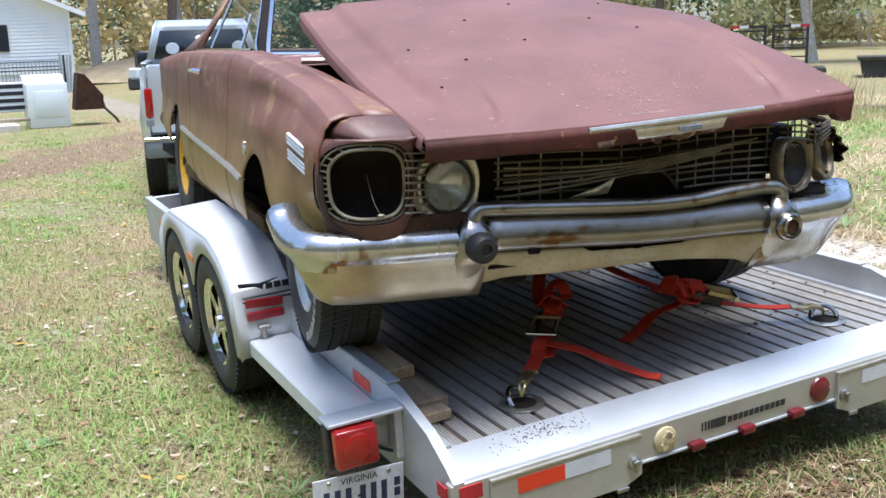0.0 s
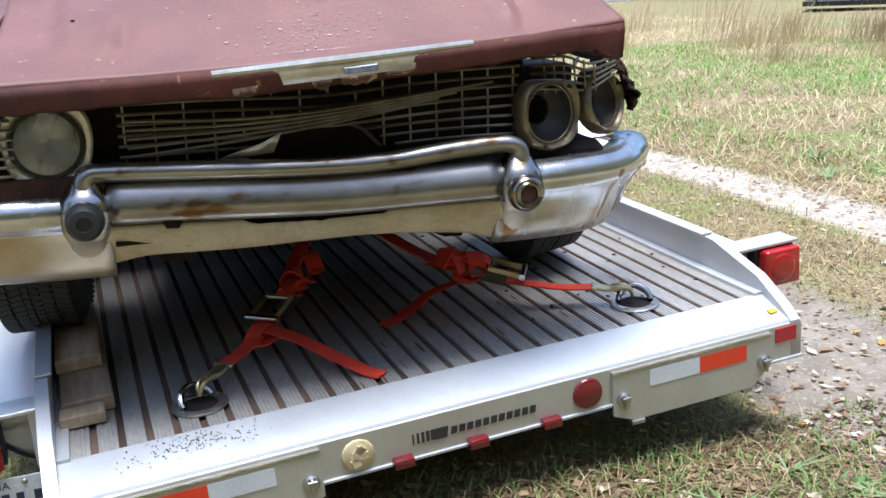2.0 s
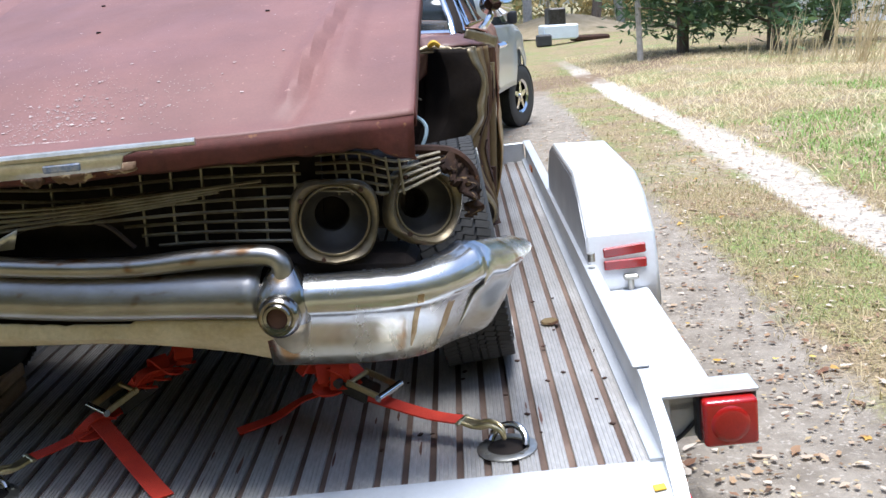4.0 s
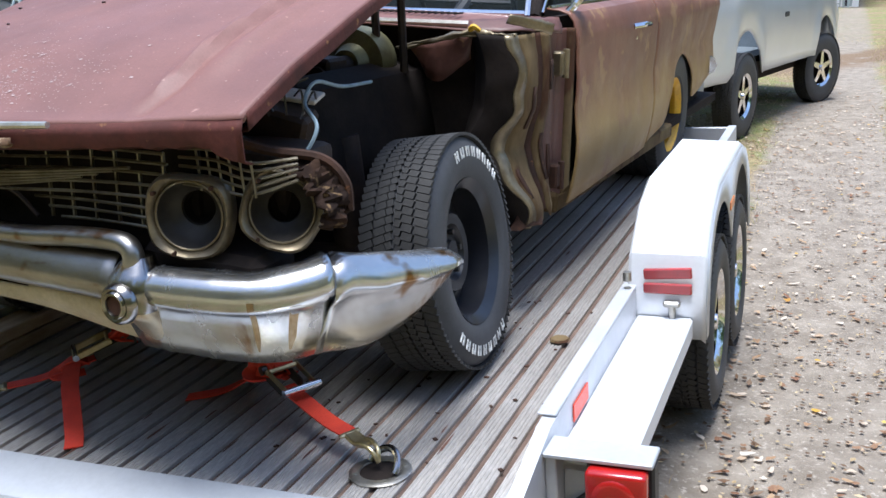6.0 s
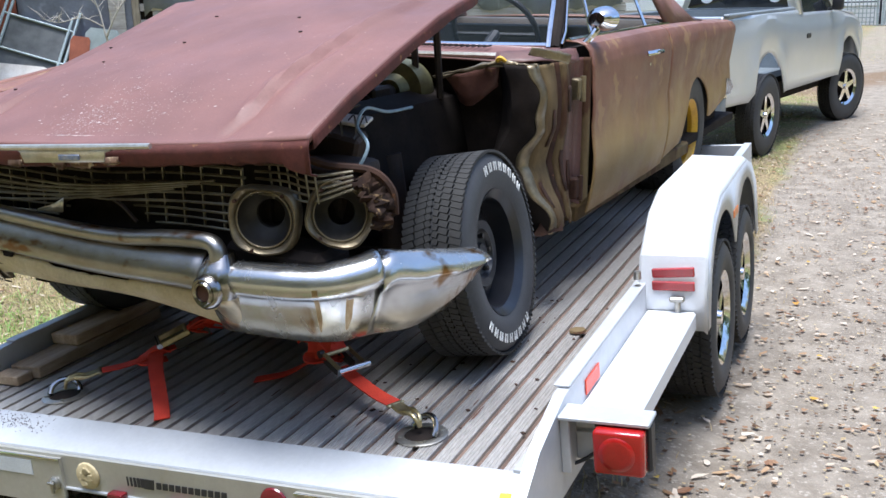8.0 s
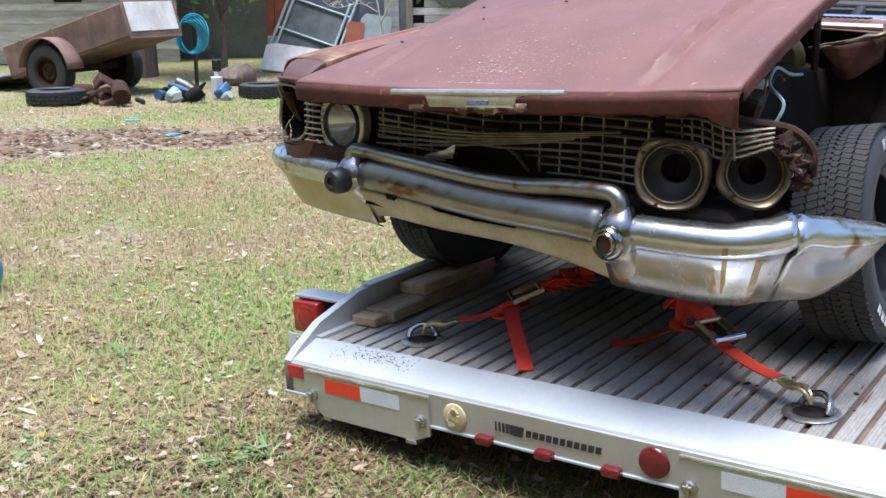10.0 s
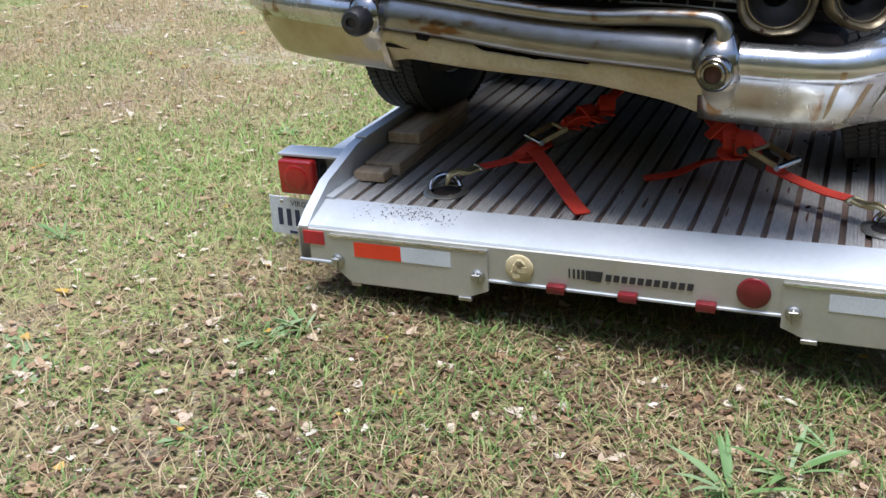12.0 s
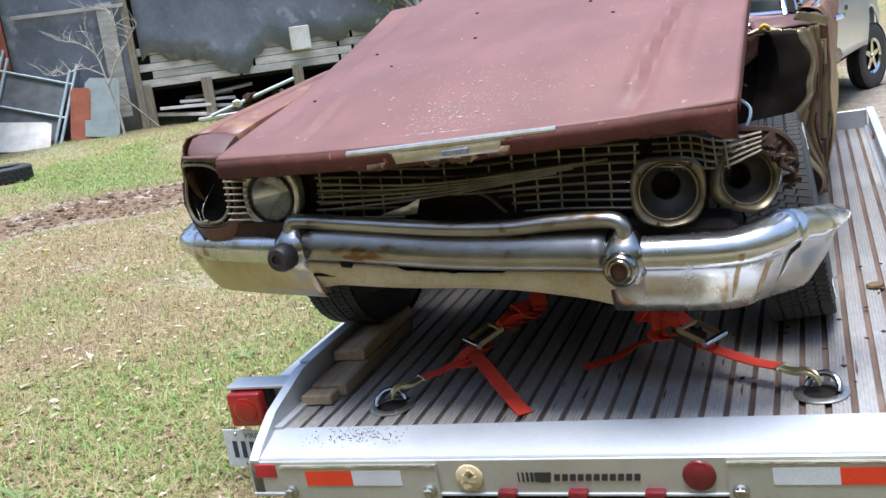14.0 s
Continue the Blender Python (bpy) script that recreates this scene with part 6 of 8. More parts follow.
for cu, cv, su, sv, n in ((0.47, 0.07, 0.045, 0.04, 420), (0.50, 0.13, 0.05, 0.05, 330), (0.63, 0.13, 0.04, 0.05, 190), (0.45, 0.22, 0.08, 0.07, 150), (0.5, 0.3, 0.3, 0.2, 160)):
    for _ in range(n):
        u, v = min(0.97, max(0.03, rc.gauss(cu, su))), min(0.95, max(0.04, rc.gauss(cv, sv)))
        p, s, a = hood_pt(u, v) + Vector((0, 0, 0.0092)), rc.uniform(0.0008, 0.0026) + 0.003 * (rc.random() < 0.06), rc.uniform(0, 3)
        k = len(V)
        V += [tuple(p + Vector((s * math.cos(a + q * 1.57) * rc.uniform(0.6, 1.3), s * math.sin(a + q * 1.57) * rc.uniform(0.6, 1.3), 0.25 * s * math.sin(a + q * 1.57)))) for q in range(4)]
        F.append((k, k + 1, k + 2, k + 3))
cm = bpy.data.meshes.new("chipped_paint")
cm.from_pydata(V, [], F)
cm.materials.append(M["chip"])
chips = new("chipped_paint", cm)
chips.parent = hood
tagged(chips, "pale chips in the primer", kind="stuff")
for u, v in ((0.15, 0.55), (0.24, 0.42), (0.42, 0.50), (0.36, 0.72), (0.66, 0.62), (0.73, 0.50), (0.80, 0.8), (0.55, 0.85), (0.12, 0.25)):
    bm = B()
    bx(bm, hood_pt(u, v) + Vector((0, 0, 0.009)), (0.012, 0.008, 0.004), 0.001, Euler((0.2, 0, u * 9)).to_matrix())
    part("dark_speck", bm, M["black"], hood)
em = Vector((-0.236, -0.012, 0.873))
ed = Vector((0.638, 0.008, 0.050))
bm = B()
tube(bm, [em, em + ed * 0.5 + Vector((0, -0.012, 0.0)), em + ed], [0.009, 0.010, 0.008], 8)
emb = part("hood_bar", bm, M["trim"], hood, "bright emblem bar across the hood lip")
bm = B()
q0, q1 = em + ed * 0.24, em + ed * 0.76
loft(bm, [[q0 + Vector((-0.03, -0.006, -0.004)), q1 + Vector((0.03, -0.006, -0.004))], [q0 + Vector((0, -0.014, -0.014)), q1 + Vector((0, -0.014, -0.014))], [q0 + Vector((0.01, -0.010, -0.042)), q1 + Vector((-0.01, -0.010, -0.042))]])
part("emblem_plate", bm, M["trim"], emb, thick=0.006)
bm = B()
bx(bm, em + ed * 0.5 + Vector((0.03, -0.017, -0.025)), (0.085, 0.006, 0.017), 0.003, Euler((0, -0.08, 0)).to_matrix())
part("emblem_inset", bm, M["emblem_blue"], emb)

# grille
gz0, gz1 = 0.655, 0.835


def bar_z(x, k, n):
    """Height of grille bar k of n: squeezed and sagging on one side."""
    t = k / (n - 1)
    lo = 0.655 + 0.012 * math.sin(3 * x)
    hi = 0.825 + 0.025 * (x + 0.4)
    pinch = 0.35 * math.exp(-((x + 0.05) / 0.30) ** 2) * math.sin(math.pi * t)
    return lo + (hi - lo) * t + 0.05 * pinch * (0.4 - t) - 0.012 * math.exp(-((x - 0.05) / 0.2) ** 2)


NB = 8
for k in range(NB):
    pts = []
    for x in np.linspace(-0.46, 0.585, 28):
        pts.append((x, 0.155 + 0.02 * math.sin(x * 5 + k) * 0.5 - 0.03 * math.exp(-((x - 0.06) / 0.3) ** 2) * (k in (3, 4)), bar_z(x, k, NB)))
    if k <= 2:
        runs = [[p for p in pts if p[0] < -0.13 + 0.02 * k], [p for p in pts if p[0] > 0.20 - 0.03 * k]]
    else:
        runs = [pts]
    for r_ in runs:
        bm = B()
        tube(bm, r_, 0.0042, 5)
        part("grille_bar", bm, M["grille"], car)
for i in range(15):
    x = -0.445 + i * 0.0725
    for k in range(NB - 1):
        if k < 3 and -0.13 < x < 0.2:
            continue
        if R.random() < (0.35 if -0.25 < x < 0.15 else 0.04):
            continue
        z0, z1 = bar_z(x, k, NB), bar_z(x, k + 1, NB)
        bm = B()
        bx(bm, (x, 0.165, (z0 + z1) / 2), (0.005, 0.008, max(0.006, z1 - z0)))
        part("grille_rib", bm, M["grille"], car)
for k in range(5):
    bm = B()
    tube(bm, smooth_path([(-0.44, 0.135, 0.67 + 0.022 * k), (-0.15, 0.12, 0.70 + 0.013 * k), (0.1, 0.115, 0.735 + 0.008 * k), (0.30 + 0.05 * k, 0.13, 0.765 + 0.012 * k)], 6), 0.0038, 5)
    part("bent_grille_bar", bm, M["grille"], car)
bm = B()
pts = smooth_path([(-0.12, 0.14, 0.66), (-0.09, 0.13, 0.70), (0.0, 0.125, 0.725), (0.12, 0.125, 0.72), (0.19, 0.135, 0.66)], 6)
tube(bm, pts, 0.006, 6)
part("torn_opening_edge", bm, M["greasy"], car)
bm = B()
loft(bm, [[(-0.22, 0.12, 0.655), (-0.20, 0.11, 0.665)], [(-0.13, 0.115, 0.66), (-0.12, 0.105, 0.69)], [(-0.09, 0.11, 0.665), (-0.07, 0.10, 0.715)]])
part("torn_flap", bm, M["bezel_light"], car, thick=0.003)
# black sheet added behind the grille so its gaps read as deep shade
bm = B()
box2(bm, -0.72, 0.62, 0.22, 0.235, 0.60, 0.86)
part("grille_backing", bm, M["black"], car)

# headlamps


def bezel(c, rot, r, material, lamp, name, label):
    m = Matrix.Translation(c) @ rot
    bm = B()
    rows = []
    for rr, d, sq_ in (((r * 1.0, 0.055, 0), (r * 1.24, 0.045, 1), (r * 1.27, 0.02, 1), (r * 1.265, 0.004, 1), (r * 1.20, -0.002, 1), (r * 1.08, 0.0, 0.5), (r * 1.02, 0.008, 0.1), (r * 0.985, 0.03, 0)) if lamp else ((r * 1.0, 0.055, 0), (r * 1.22, 0.045, 1), (r * 1.235, 0.02, 1), (r * 1.20, 0.002, 1), (r * 1.13, -0.004, 1), (r * 1.06, 0.001, 0.6), (r * 1.01, 0.010, 0.2), (r * 0.985, 0.03, 0))):
        row = []
        for k in range(48):
            a = 2 * math.pi * k / 48
            ca, sa = math.cos(a), math.sin(a)
            q = (abs(ca) ** 3.4 + abs(sa) ** 3.4) ** (-1 / 3.4) * sq_ + (1 - sq_)
            q *= (1 - 0.10 * sq_ * max(0.0, sa) ** 2) * (1 - 0.14 * sq_ * max(0.0, -sa) * abs(ca))
            row.append(m @ Vector((rr * ca * q, d, rr * sa * q)))
        rows.append(row)
    loft(bm, rows, True)
    bz = part(name, bm, material, car, label, 40)
    bm = B()
    if lamp:
        lathe(bm, [(0.0, -0.022), (r * 0.5, -0.016), (r * 0.85, 0.0), (r * 0.93, 0.012)], m @ pose(0, 0, 0, 0, 0, 90), 32)
        part("lamp_glass", bm, M["lens"], bz)
        bm = B()
        lathe(bm, [(0.0, 0.075), (r * 0.45, 0.06), (r * 0.85, 0.02), (r * 0.92, 0.012)], m @ pose(0, 0, 0, 0, 0, 90), 32)
        part("reflector_bowl", bm, M["chrome_wing"], bz)
        bm = B()
        lathe(bm, [(r * 0.90, 0.004), (r * 0.98, -0.008), (r * 1.04, 0.004)], m @ pose(0, 0, 0, 0, 0, 90), 32)
        part("lamp_ring", bm, M["dark_steel"], bz)
    else:
        lathe(bm, [(r * 0.985, 0.020), (r * 0.92, 0.034), (r * 0.74, 0.056), (r * 0.50, 0.068), (r * 0.47, 0.076)], pose(0, 0, 0, 0, 0, 90), 32)
        for v in bm.verts:
            v.co.z += 0.20 * r * (1 - math.hypot(v.co.x, v.co.z) / r)
        bmesh.ops.transform(bm, matrix=m, verts=bm.verts)
        part("empty_lamp_bowl", bm, M["bowl"], bz)
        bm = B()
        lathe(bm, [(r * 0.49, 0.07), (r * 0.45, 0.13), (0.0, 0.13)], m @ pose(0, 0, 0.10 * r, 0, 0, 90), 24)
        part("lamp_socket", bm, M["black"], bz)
        bm = B()
        tube(bm, [m @ Vector((r * 0.95 * math.cos(a), 0.012, r * 0.95 * math.sin(a))) for a in np.linspace(0, 2 * math.pi, 33)], 0.003, 6)
        part("retaining_ring", bm, M["bezel"], bz)
        for a in (0.9, 2.6, 4.4):
            bm = B()
            cyl(bm, m @ Vector((r * 1.10 * math.cos(a), -0.010, r * 1.10 * math.sin(a))), m @ Vector((r * 1.10 * math.cos(a), 0.004, r * 1.10 * math.sin(a))), 0.005, None, 8)
            part("screw", bm, M["rust"], bz)
    return bz


bezel((-0.622, 0.132, 0.714), Euler((0.0, 0, 0.03)).to_matrix().to_4x4(), 0.083, M["bezel_light"], True, "lamp_bezel", "pale bezel with a whole headlamp")
bezel((0.668, 0.118, 0.720), Euler((-0.05, 0.05, 0.30)).to_matrix().to_4x4(), 0.083, M["bezel"], False, "lamp_bezel", "dull bezel with its headlamp missing")
bezel((0.868, 0.200, 0.740), Euler((-0.22, 0.40, 0.50)).to_matrix().to_4x4(), 0.076, M["bezel"], False, "lamp_bezel", "crooked bezel with its headlamp missing")
# crumpled sheet over and beside the crooked lamp
bm = B()
rows = []
for k in range(40):
    a = -0.35 + 2.1 * k / 39
    row = []
    for j in range(7):
        f = fbm(k * 0.16, j * 0.35, 1.0)
        rad = 0.094 + 0.003 * j + 0.030 * f
        row.append(Vector((0.872 + rad * math.cos(a), 0.215 + 0.012 * j + 0.025 * fbm(k * 0.3, j * 0.6 + 9, 1.0), 0.735 + rad * 0.98 * math.sin(a))))
    rows.append(row)
loft(bm, rows)
part("crumpled_cap", bm, M["rust_lip"], car, "crumpled rusty fender cap", thick=0.006)
bm = B()
for k in range(5):
    tube(bm, smooth_path([(0.62, 0.16, 0.865 - 0.02 * k), (0.72, 0.165, 0.868 - 0.022 * k), (0.80, 0.18, 0.845 - 0.018 * k), (0.90, 0.22, 0.858 - 0.012 * k)], 4), 0.004, 5)
for k in range(6):
    tube(bm, [(0.66 + 0.03 * k, 0.17, 0.872 - 0.004 * k), (0.67 + 0.03 * k, 0.172, 0.77)], 0.003, 5)
part("lamp_grille_scrap", bm, M["grille"], car)
bm = B()
tube(bm, smooth_path([(0.60, 0.20, 0.885), (0.72, 0.20, 0.89), (0.82, 0.23, 0.865), (0.92, 0.28, 0.85), (0.97, 0.30, 0.80), (0.975, 0.31, 0.73)], 5), 0.012, 7)
part("bent_support", bm, M["rust"], car)

# bumper


def bent(o):
    """The bumper is pushed back, more on one side than on the other."""
    for v in o.data.vertices:
        v.co.y += interp(v.co.x, [-1.1, -0.55, 0.0, 0.55, 0.9, 1.1], [0.06, 0.085, 0.06, 0.03, 0.02, 0.0])
    return o


WP = [(-0.065, 0.600), (-0.02, 0.605), (0.008, 0.598), (0.024, 0.578), (0.030, 0.552), (0.026, 0.530), (0.010, 0.515), (-0.002, 0.500), (-0.018, 0.470), (-0.035, 0.430), (-0.055, 0.390), (-0.078, 0.352), (-0.10, 0.340)]


WT = [-0.05, -0.035, -0.012, 0.010, 0.024, 0.027, 0.018, 0.008, 0.0, -0.008, -0.018, -0.034, -0.05]


def wing(path, tops, bots, dent, name, label, streaks=(), plate=False, skirt=False):
    P = [Vector((x, y, 0)) for x, y in path]
    rows = []
    for i, p in enumerate(P):
        d = (P[min(i + 1, len(P) - 1)] - P[max(i - 1, 0)]).normalized()
        nrm = Vector((d.y, -d.x, 0))
        if nrm.y > 0 and abs(nrm.y) > abs(nrm.x) or (abs(nrm.x) >= abs(nrm.y) and nrm.x * p.x < 0):
            nrm = -nrm
        row = []
        b = ss(0, 0.45, i / (len(P) - 1)) if plate else 0.0
        for (o, z), flat in zip(WP, WT):
            o += (flat - o) * b
            t = (z - 0.340) / (0.605 - 0.340)
            zz = bots[i] + (tops[i] - bots[i]) * t
            row.append(p + nrm * (o * 1.0 + dent * 0.02 * fbm(i * 0.35, z * 9.0, 1.0)) + Vector((0, 0, zz)))
        rows.append(row)
    ob = bent(part(name, loft(B(), rows), M["chrome_wing"], car, label, 50, 0.005))
    if skirt:
        ob.data.materials.append(M["chrome_tan"])
        for f in ob.data.polygons:
            f.material_index = int(f.center.z < 0.485)
    for f, wide, first, last in streaks:
        patch_rows = []
        for u in (-1, -0.4, 0.3, 1):
            k = min(len(rows) - 1.001, max(0.0, f * (len(rows) - 1) + u * wide * (1 + 0.3 * u)))
            i = int(k)
            col = [a.lerp(c, k - i) for a, c in zip(rows[i], rows[i + 1])]
            cut = last - (1 if abs(u) == 1 else 0)
            patch_rows.append([(col[min(j, cut)] if j <= cut else col[cut] + Vector((0, 0, -0.001 * (j - cut)))) + Vector((0.001, -0.0036, 0)) for j in range(first, last + 1)])
        bent(part("rust_streak", loft(B(), patch_rows), M["streak"], ob, "brown rust run down the chrome", 60))
    return ob


def fine(pts, n):
    return [(p.x, p.y) for p in smooth_path([(x, y, 0) for x, y in pts], n)]


pl = fine([(-0.50, 0.030), (-0.66, 0.040), (-0.80, 0.055), (-0.94, 0.082), (-1.028, 0.130), (-1.064, 0.215), (-1.072, 0.36)], 5)
nl = len(pl)
wing(pl, [interp(i / (nl - 1), [0, 0.5, 0.8, 0.93, 1], [0.592, 0.590, 0.592, 0.610, 0.648]) for i in range(nl)], [interp(i / (nl - 1), [0, 0.6, 0.85, 1], [0.355, 0.358, 0.365, 0.45]) for i in range(nl)], 0.0, "bumper_wing", "chrome bumper end, lower face browned and tinted with painted lawn reflection", skirt=True)
pr = fine([(0.50, 0.030), (0.66, 0.040), (0.80, 0.066), (0.905, 0.118), (0.978, 0.205)], 5)
nr = len(pr)
wing(pr, [interp(i / (nr - 1), [0, 0.6, 0.92, 1], [0.597, 0.608, 0.628, 0.642]) for i in range(nr)], [interp(i / (nr - 1), [0, 0.6, 1], [0.362, 0.366, 0.374]) for i in range(nr)], 0.15, "bumper_wing", "chrome bumper end streaked with brown rust", ((0.60, 0.30, 4, 10), (0.80, 0.5, 5, 10)))
pr = fine([(0.972, 0.205), (1.018, 0.32), (1.055, 0.47), (1.082, 0.65)], 5)
nr = len(pr)
wing(pr, [interp(i / (nr - 1), [0, 0.12, 0.5, 1], [0.612, 0.634, 0.608, 0.556]) for i in range(nr)], [interp(i / (nr - 1), [0, 0.4, 0.7, 0.9, 1], [0.374, 0.378, 0.396, 0.432, 0.470]) for i in range(nr)], 0.22, "bumper_tip", "dented shiny bumper tip bent outwards", (), True)
# guards
for s in (-1, 1):
    bm = B()
    rows = []
    for z, w, f, b_ in ((0.366, 0.052, 0.118, 0.165), (0.374, 0.053, 0.110, 0.16), (0.42, 0.053, 0.074, 0.14), (0.47, 0.052, 0.030, 0.12), (0.505, 0.060, -0.020, 0.10), (0.545, 0.064, -0.026, 0.10), (0.58, 0.058, -0.018, 0.10), (0.595, 0.050, -0.006, 0.10), (0.612, 0.040, 0.008, 0.09), (0.625, 0.032, 0.018, 0.09)):
        row = []
        for k in range(20):
            a = 2 * math.pi * k / 20
            ca, sa = math.cos(a), math.sin(a)
            row.append((s * 0.551 + w * ca, (f + b_) / 2 + (b_ - f) / 2 * -sa * (abs(sa) ** -0.25 if abs(sa) > 0.01 else 1), z))
        rows.append(row)
    loft(bm, rows, True, True)
    gd = bent(part("bumper_guard", bm, M["chrome"], car, "chrome bumper guard with a browned foot", 50))
    gd.data.materials.append(M["chrome_tan"])
    for f in gd.data.polygons:
        f.material_index = int(f.center.z < 0.49)
    bm = B()
    if s < 0:
        lathe(bm, [(0.0, -0.052), (0.016, -0.052), (0.018, -0.060), (0.034, -0.058), (0.044, -0.040), (0.046, -0.012), (0.044, 0.01)], Matrix.Translation((s * 0.551, -0.012, 0.537)) @ pose(0, 0, 0, 0, 0, 90), 28)
        bent(part("rubber_buffer", bm, M["black_rubber"], gd, "black rubber buffer with a hollow centre"))
    else:
        lathe(bm, [(0.0, 0.0), (0.020, -0.002), (0.024, -0.014), (0.030, -0.016), (0.034, -0.010), (0.040, -0.012), (0.047, -0.004), (0.05, 0.012)], Matrix.Translation((s * 0.551, -0.026, 0.530)) @ pose(0, 0, 0, 0, 0, 90), 28)
        bent(part("buffer_socket", bm, M["chrome"], gd, "empty chrome buffer socket"))
        bm = B()
        lathe(bm, [(0.0, -0.004), (0.022, -0.004)], Matrix.Translation((s * 0.551, -0.030, 0.530)) @ pose(0, 0, 0, 0, 0, 90), 20)
        bent(part("rusty_hole", bm, M["rust"], gd))
# upper bar with its elbows
bm = B()
pts = smooth_path([(-0.551, 0.028, 0.590), (-0.550, 0.030, 0.618), (-0.537, 0.032, 0.636), (-0.50, 0.034, 0.640), (-0.3, 0.030, 0.634), (0.0, 0.028, 0.624), (0.2, 0.030, 0.628), (0.36, 0.034, 0.646), (0.48, 0.036, 0.655), (0.53, 0.036, 0.652), (0.552, 0.034, 0.632), (0.553, 0.030, 0.595)], 6)
tube(bm, pts, 0.027, 14, 0.9)
bent(part("upper_bar", bm, M["chrome_dull"], car, "chrome upper bumper bar with a rusted underside", 60))
bm = B()
rows = []
for x in np.linspace(-0.50, 0.50, 25):
    sag = -0.012 * math.exp(-((x - 0.05) / 0.3) ** 2)
    rows.append([(x, 0.085, 0.628 + sag), (x, 0.050, 0.620 + sag), (x, 0.030, 0.604 + sag), (x, 0.016, 0.584 + sag), (x, 0.007, 0.562 + sag), (x, 0.004, 0.545 + sag), (x, 0.009, 0.526 + sag), (x, 0.026, 0.512 + sag), (x, 0.06, 0.505 + sag)])
loft(bm, rows)
bent(part("centre_bar", bm, M["chrome_dull"], car, "dull chrome centre section of the bumper", 60, 0.005))
for s in (-1, 1):
    bm = B()
    tube(bm, [(s * 0.475, 0.075, 0.585), (s * 0.475, 0.015, 0.565), (s * 0.475, 0.008, 0.545), (s * 0.475, 0.03, 0.515)], 0.006, 6)
    bent(part("end_band", bm, M["chrome"], car))
bm = B()
rows = []
for x in np.linspace(-0.52, 0.52, 53):
    torn = ss(-0.17, -0.155, x) * (1 - ss(0.185, 0.20, x))
    top = 0.506 - 0.010 * math.exp(-((x + 0.02) / 0.25) ** 2) - torn * (0.010 + 0.008 * max(0.0, fbm(x * 9, 2.2, 2.0)))
    low = 0.424 - 0.05 * x * x - 0.024 * ss(0.40, 0.52, x) - 0.024 * ss(-0.40, -0.52, x) + 0.005 * math.sin(x * 9)
    back = 0.04 * ss(0.40, 0.52, abs(x))
    rows.append([(x, 0.034, top), (x, 0.030 + 0.006 * torn, top - 0.010), (x, 0.034 + 0.3 * back, top - 0.035), (x, 0.046 + 0.7 * back, (top + low) / 2 - 0.012), (x, 0.066 + back, low + 0.008), (x, 0.076 + back, low)])
loft(bm, rows)
bent(part("valance", bm, M["cream"], car, "cream lower valance with a torn rusty edge", 50, 0.004))
# dark sheet added behind the bumper to fill the gap with shade
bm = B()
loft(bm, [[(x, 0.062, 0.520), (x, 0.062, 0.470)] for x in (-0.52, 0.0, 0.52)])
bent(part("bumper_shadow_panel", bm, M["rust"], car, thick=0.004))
for s in (-1, 1):
    bm = B()
    tube(bm, [(CX + s * 0.38, 0.10, 0.52), (CX + s * 0.38, 0.35, 0.45)], 0.03, 6)
    part("bumper_bracket", bm, M["black"], car)
bm = B()
box2(bm, -0.80, -0.50, 0.115, 0.14, 0.585, 0.635, 0.004)
part("lower_apron", bm, M["rust"], car)
bm = B()
box2(bm, 0.50, 0.84, 0.14, 0.30, 0.57, 0.635, 0.02)
part("lower_apron", bm, M["black"], car)

# wheels
FR = pose(0.89, AXF + 0.017, 0.435, 0, -10, 5)
wheel(car, FR, 0.344, 0.212, 0.208, "black", 1, True, 46, "front_wheel")
wheel(car, pose(-0.75, AXF, 0.355, 30, -2, -4), 0.345, 0.225, 0.19, "steel", -1, True, 46, "front_wheel")
wheel(car, pose(0.76, AXR, 0.44, 0, 0, 0), 0.36, 0.27, 0.195, "yellow", 1, False, 46, "rear_wheel")
wheel(car, pose(-0.72, AXR, 0.40, 0, 0, 0), 0.36, 0.27, 0.195, "yellow", -1, False, 46, "rear_wheel")
bm = B()
cyl(bm, (-0.6, AXR, 0.42), (0.65, AXR, 0.44), 0.05)
part("rear_axle", bm, M["black"], car)

# ---- towing pickup ----
PK = pose(-0.03, 6.85, 0.0, 0, 0, -12) @ Matrix.Diagonal((0.71, 1, 1, 1))
pickup = thing("pickup_truck", PK, "silver pickup truck hitched ahead of the trailer", "truck")


def pk_side(s):
    bm = B()
    rows = []
    for k in range(57):
        y = 5.2 * k / 56
        top = interp(y, [0, 2.05, 2.06, 3.6, 3.9, 5.0, 5.2], [1.33, 1.33, 1.30, 1.28, 1.25, 1.12, 1.05])
        low = 0.56
        for c in (1.10, 4.22):
            low = max(low, arch(y, c, 0.47, 0.50, low))
        w = interp(y, [0, 0.2, 0.7, 4.6, 5.2], [0.80, 0.83, 0.89, 0.89, 0.78])
        flare = sum(0.05 * math.exp(-((abs(y - c) - 0.45) / 0.10) ** 2) for c in (1.10, 4.22)) * 1.0
        rows.append([(s * (w + (flare if t < 0.3 else 0.6 * flare if t < 0.55 else 0) + 0.018 * math.sin(math.pi * t) - 0.03 * (t > 0.93)), y, low + (top - low) * t) for t in (0, 0.12, 0.25, 0.4, 0.55, 0.7, 0.85, 0.95, 1.0)])
    loft(bm, rows)
    return bm


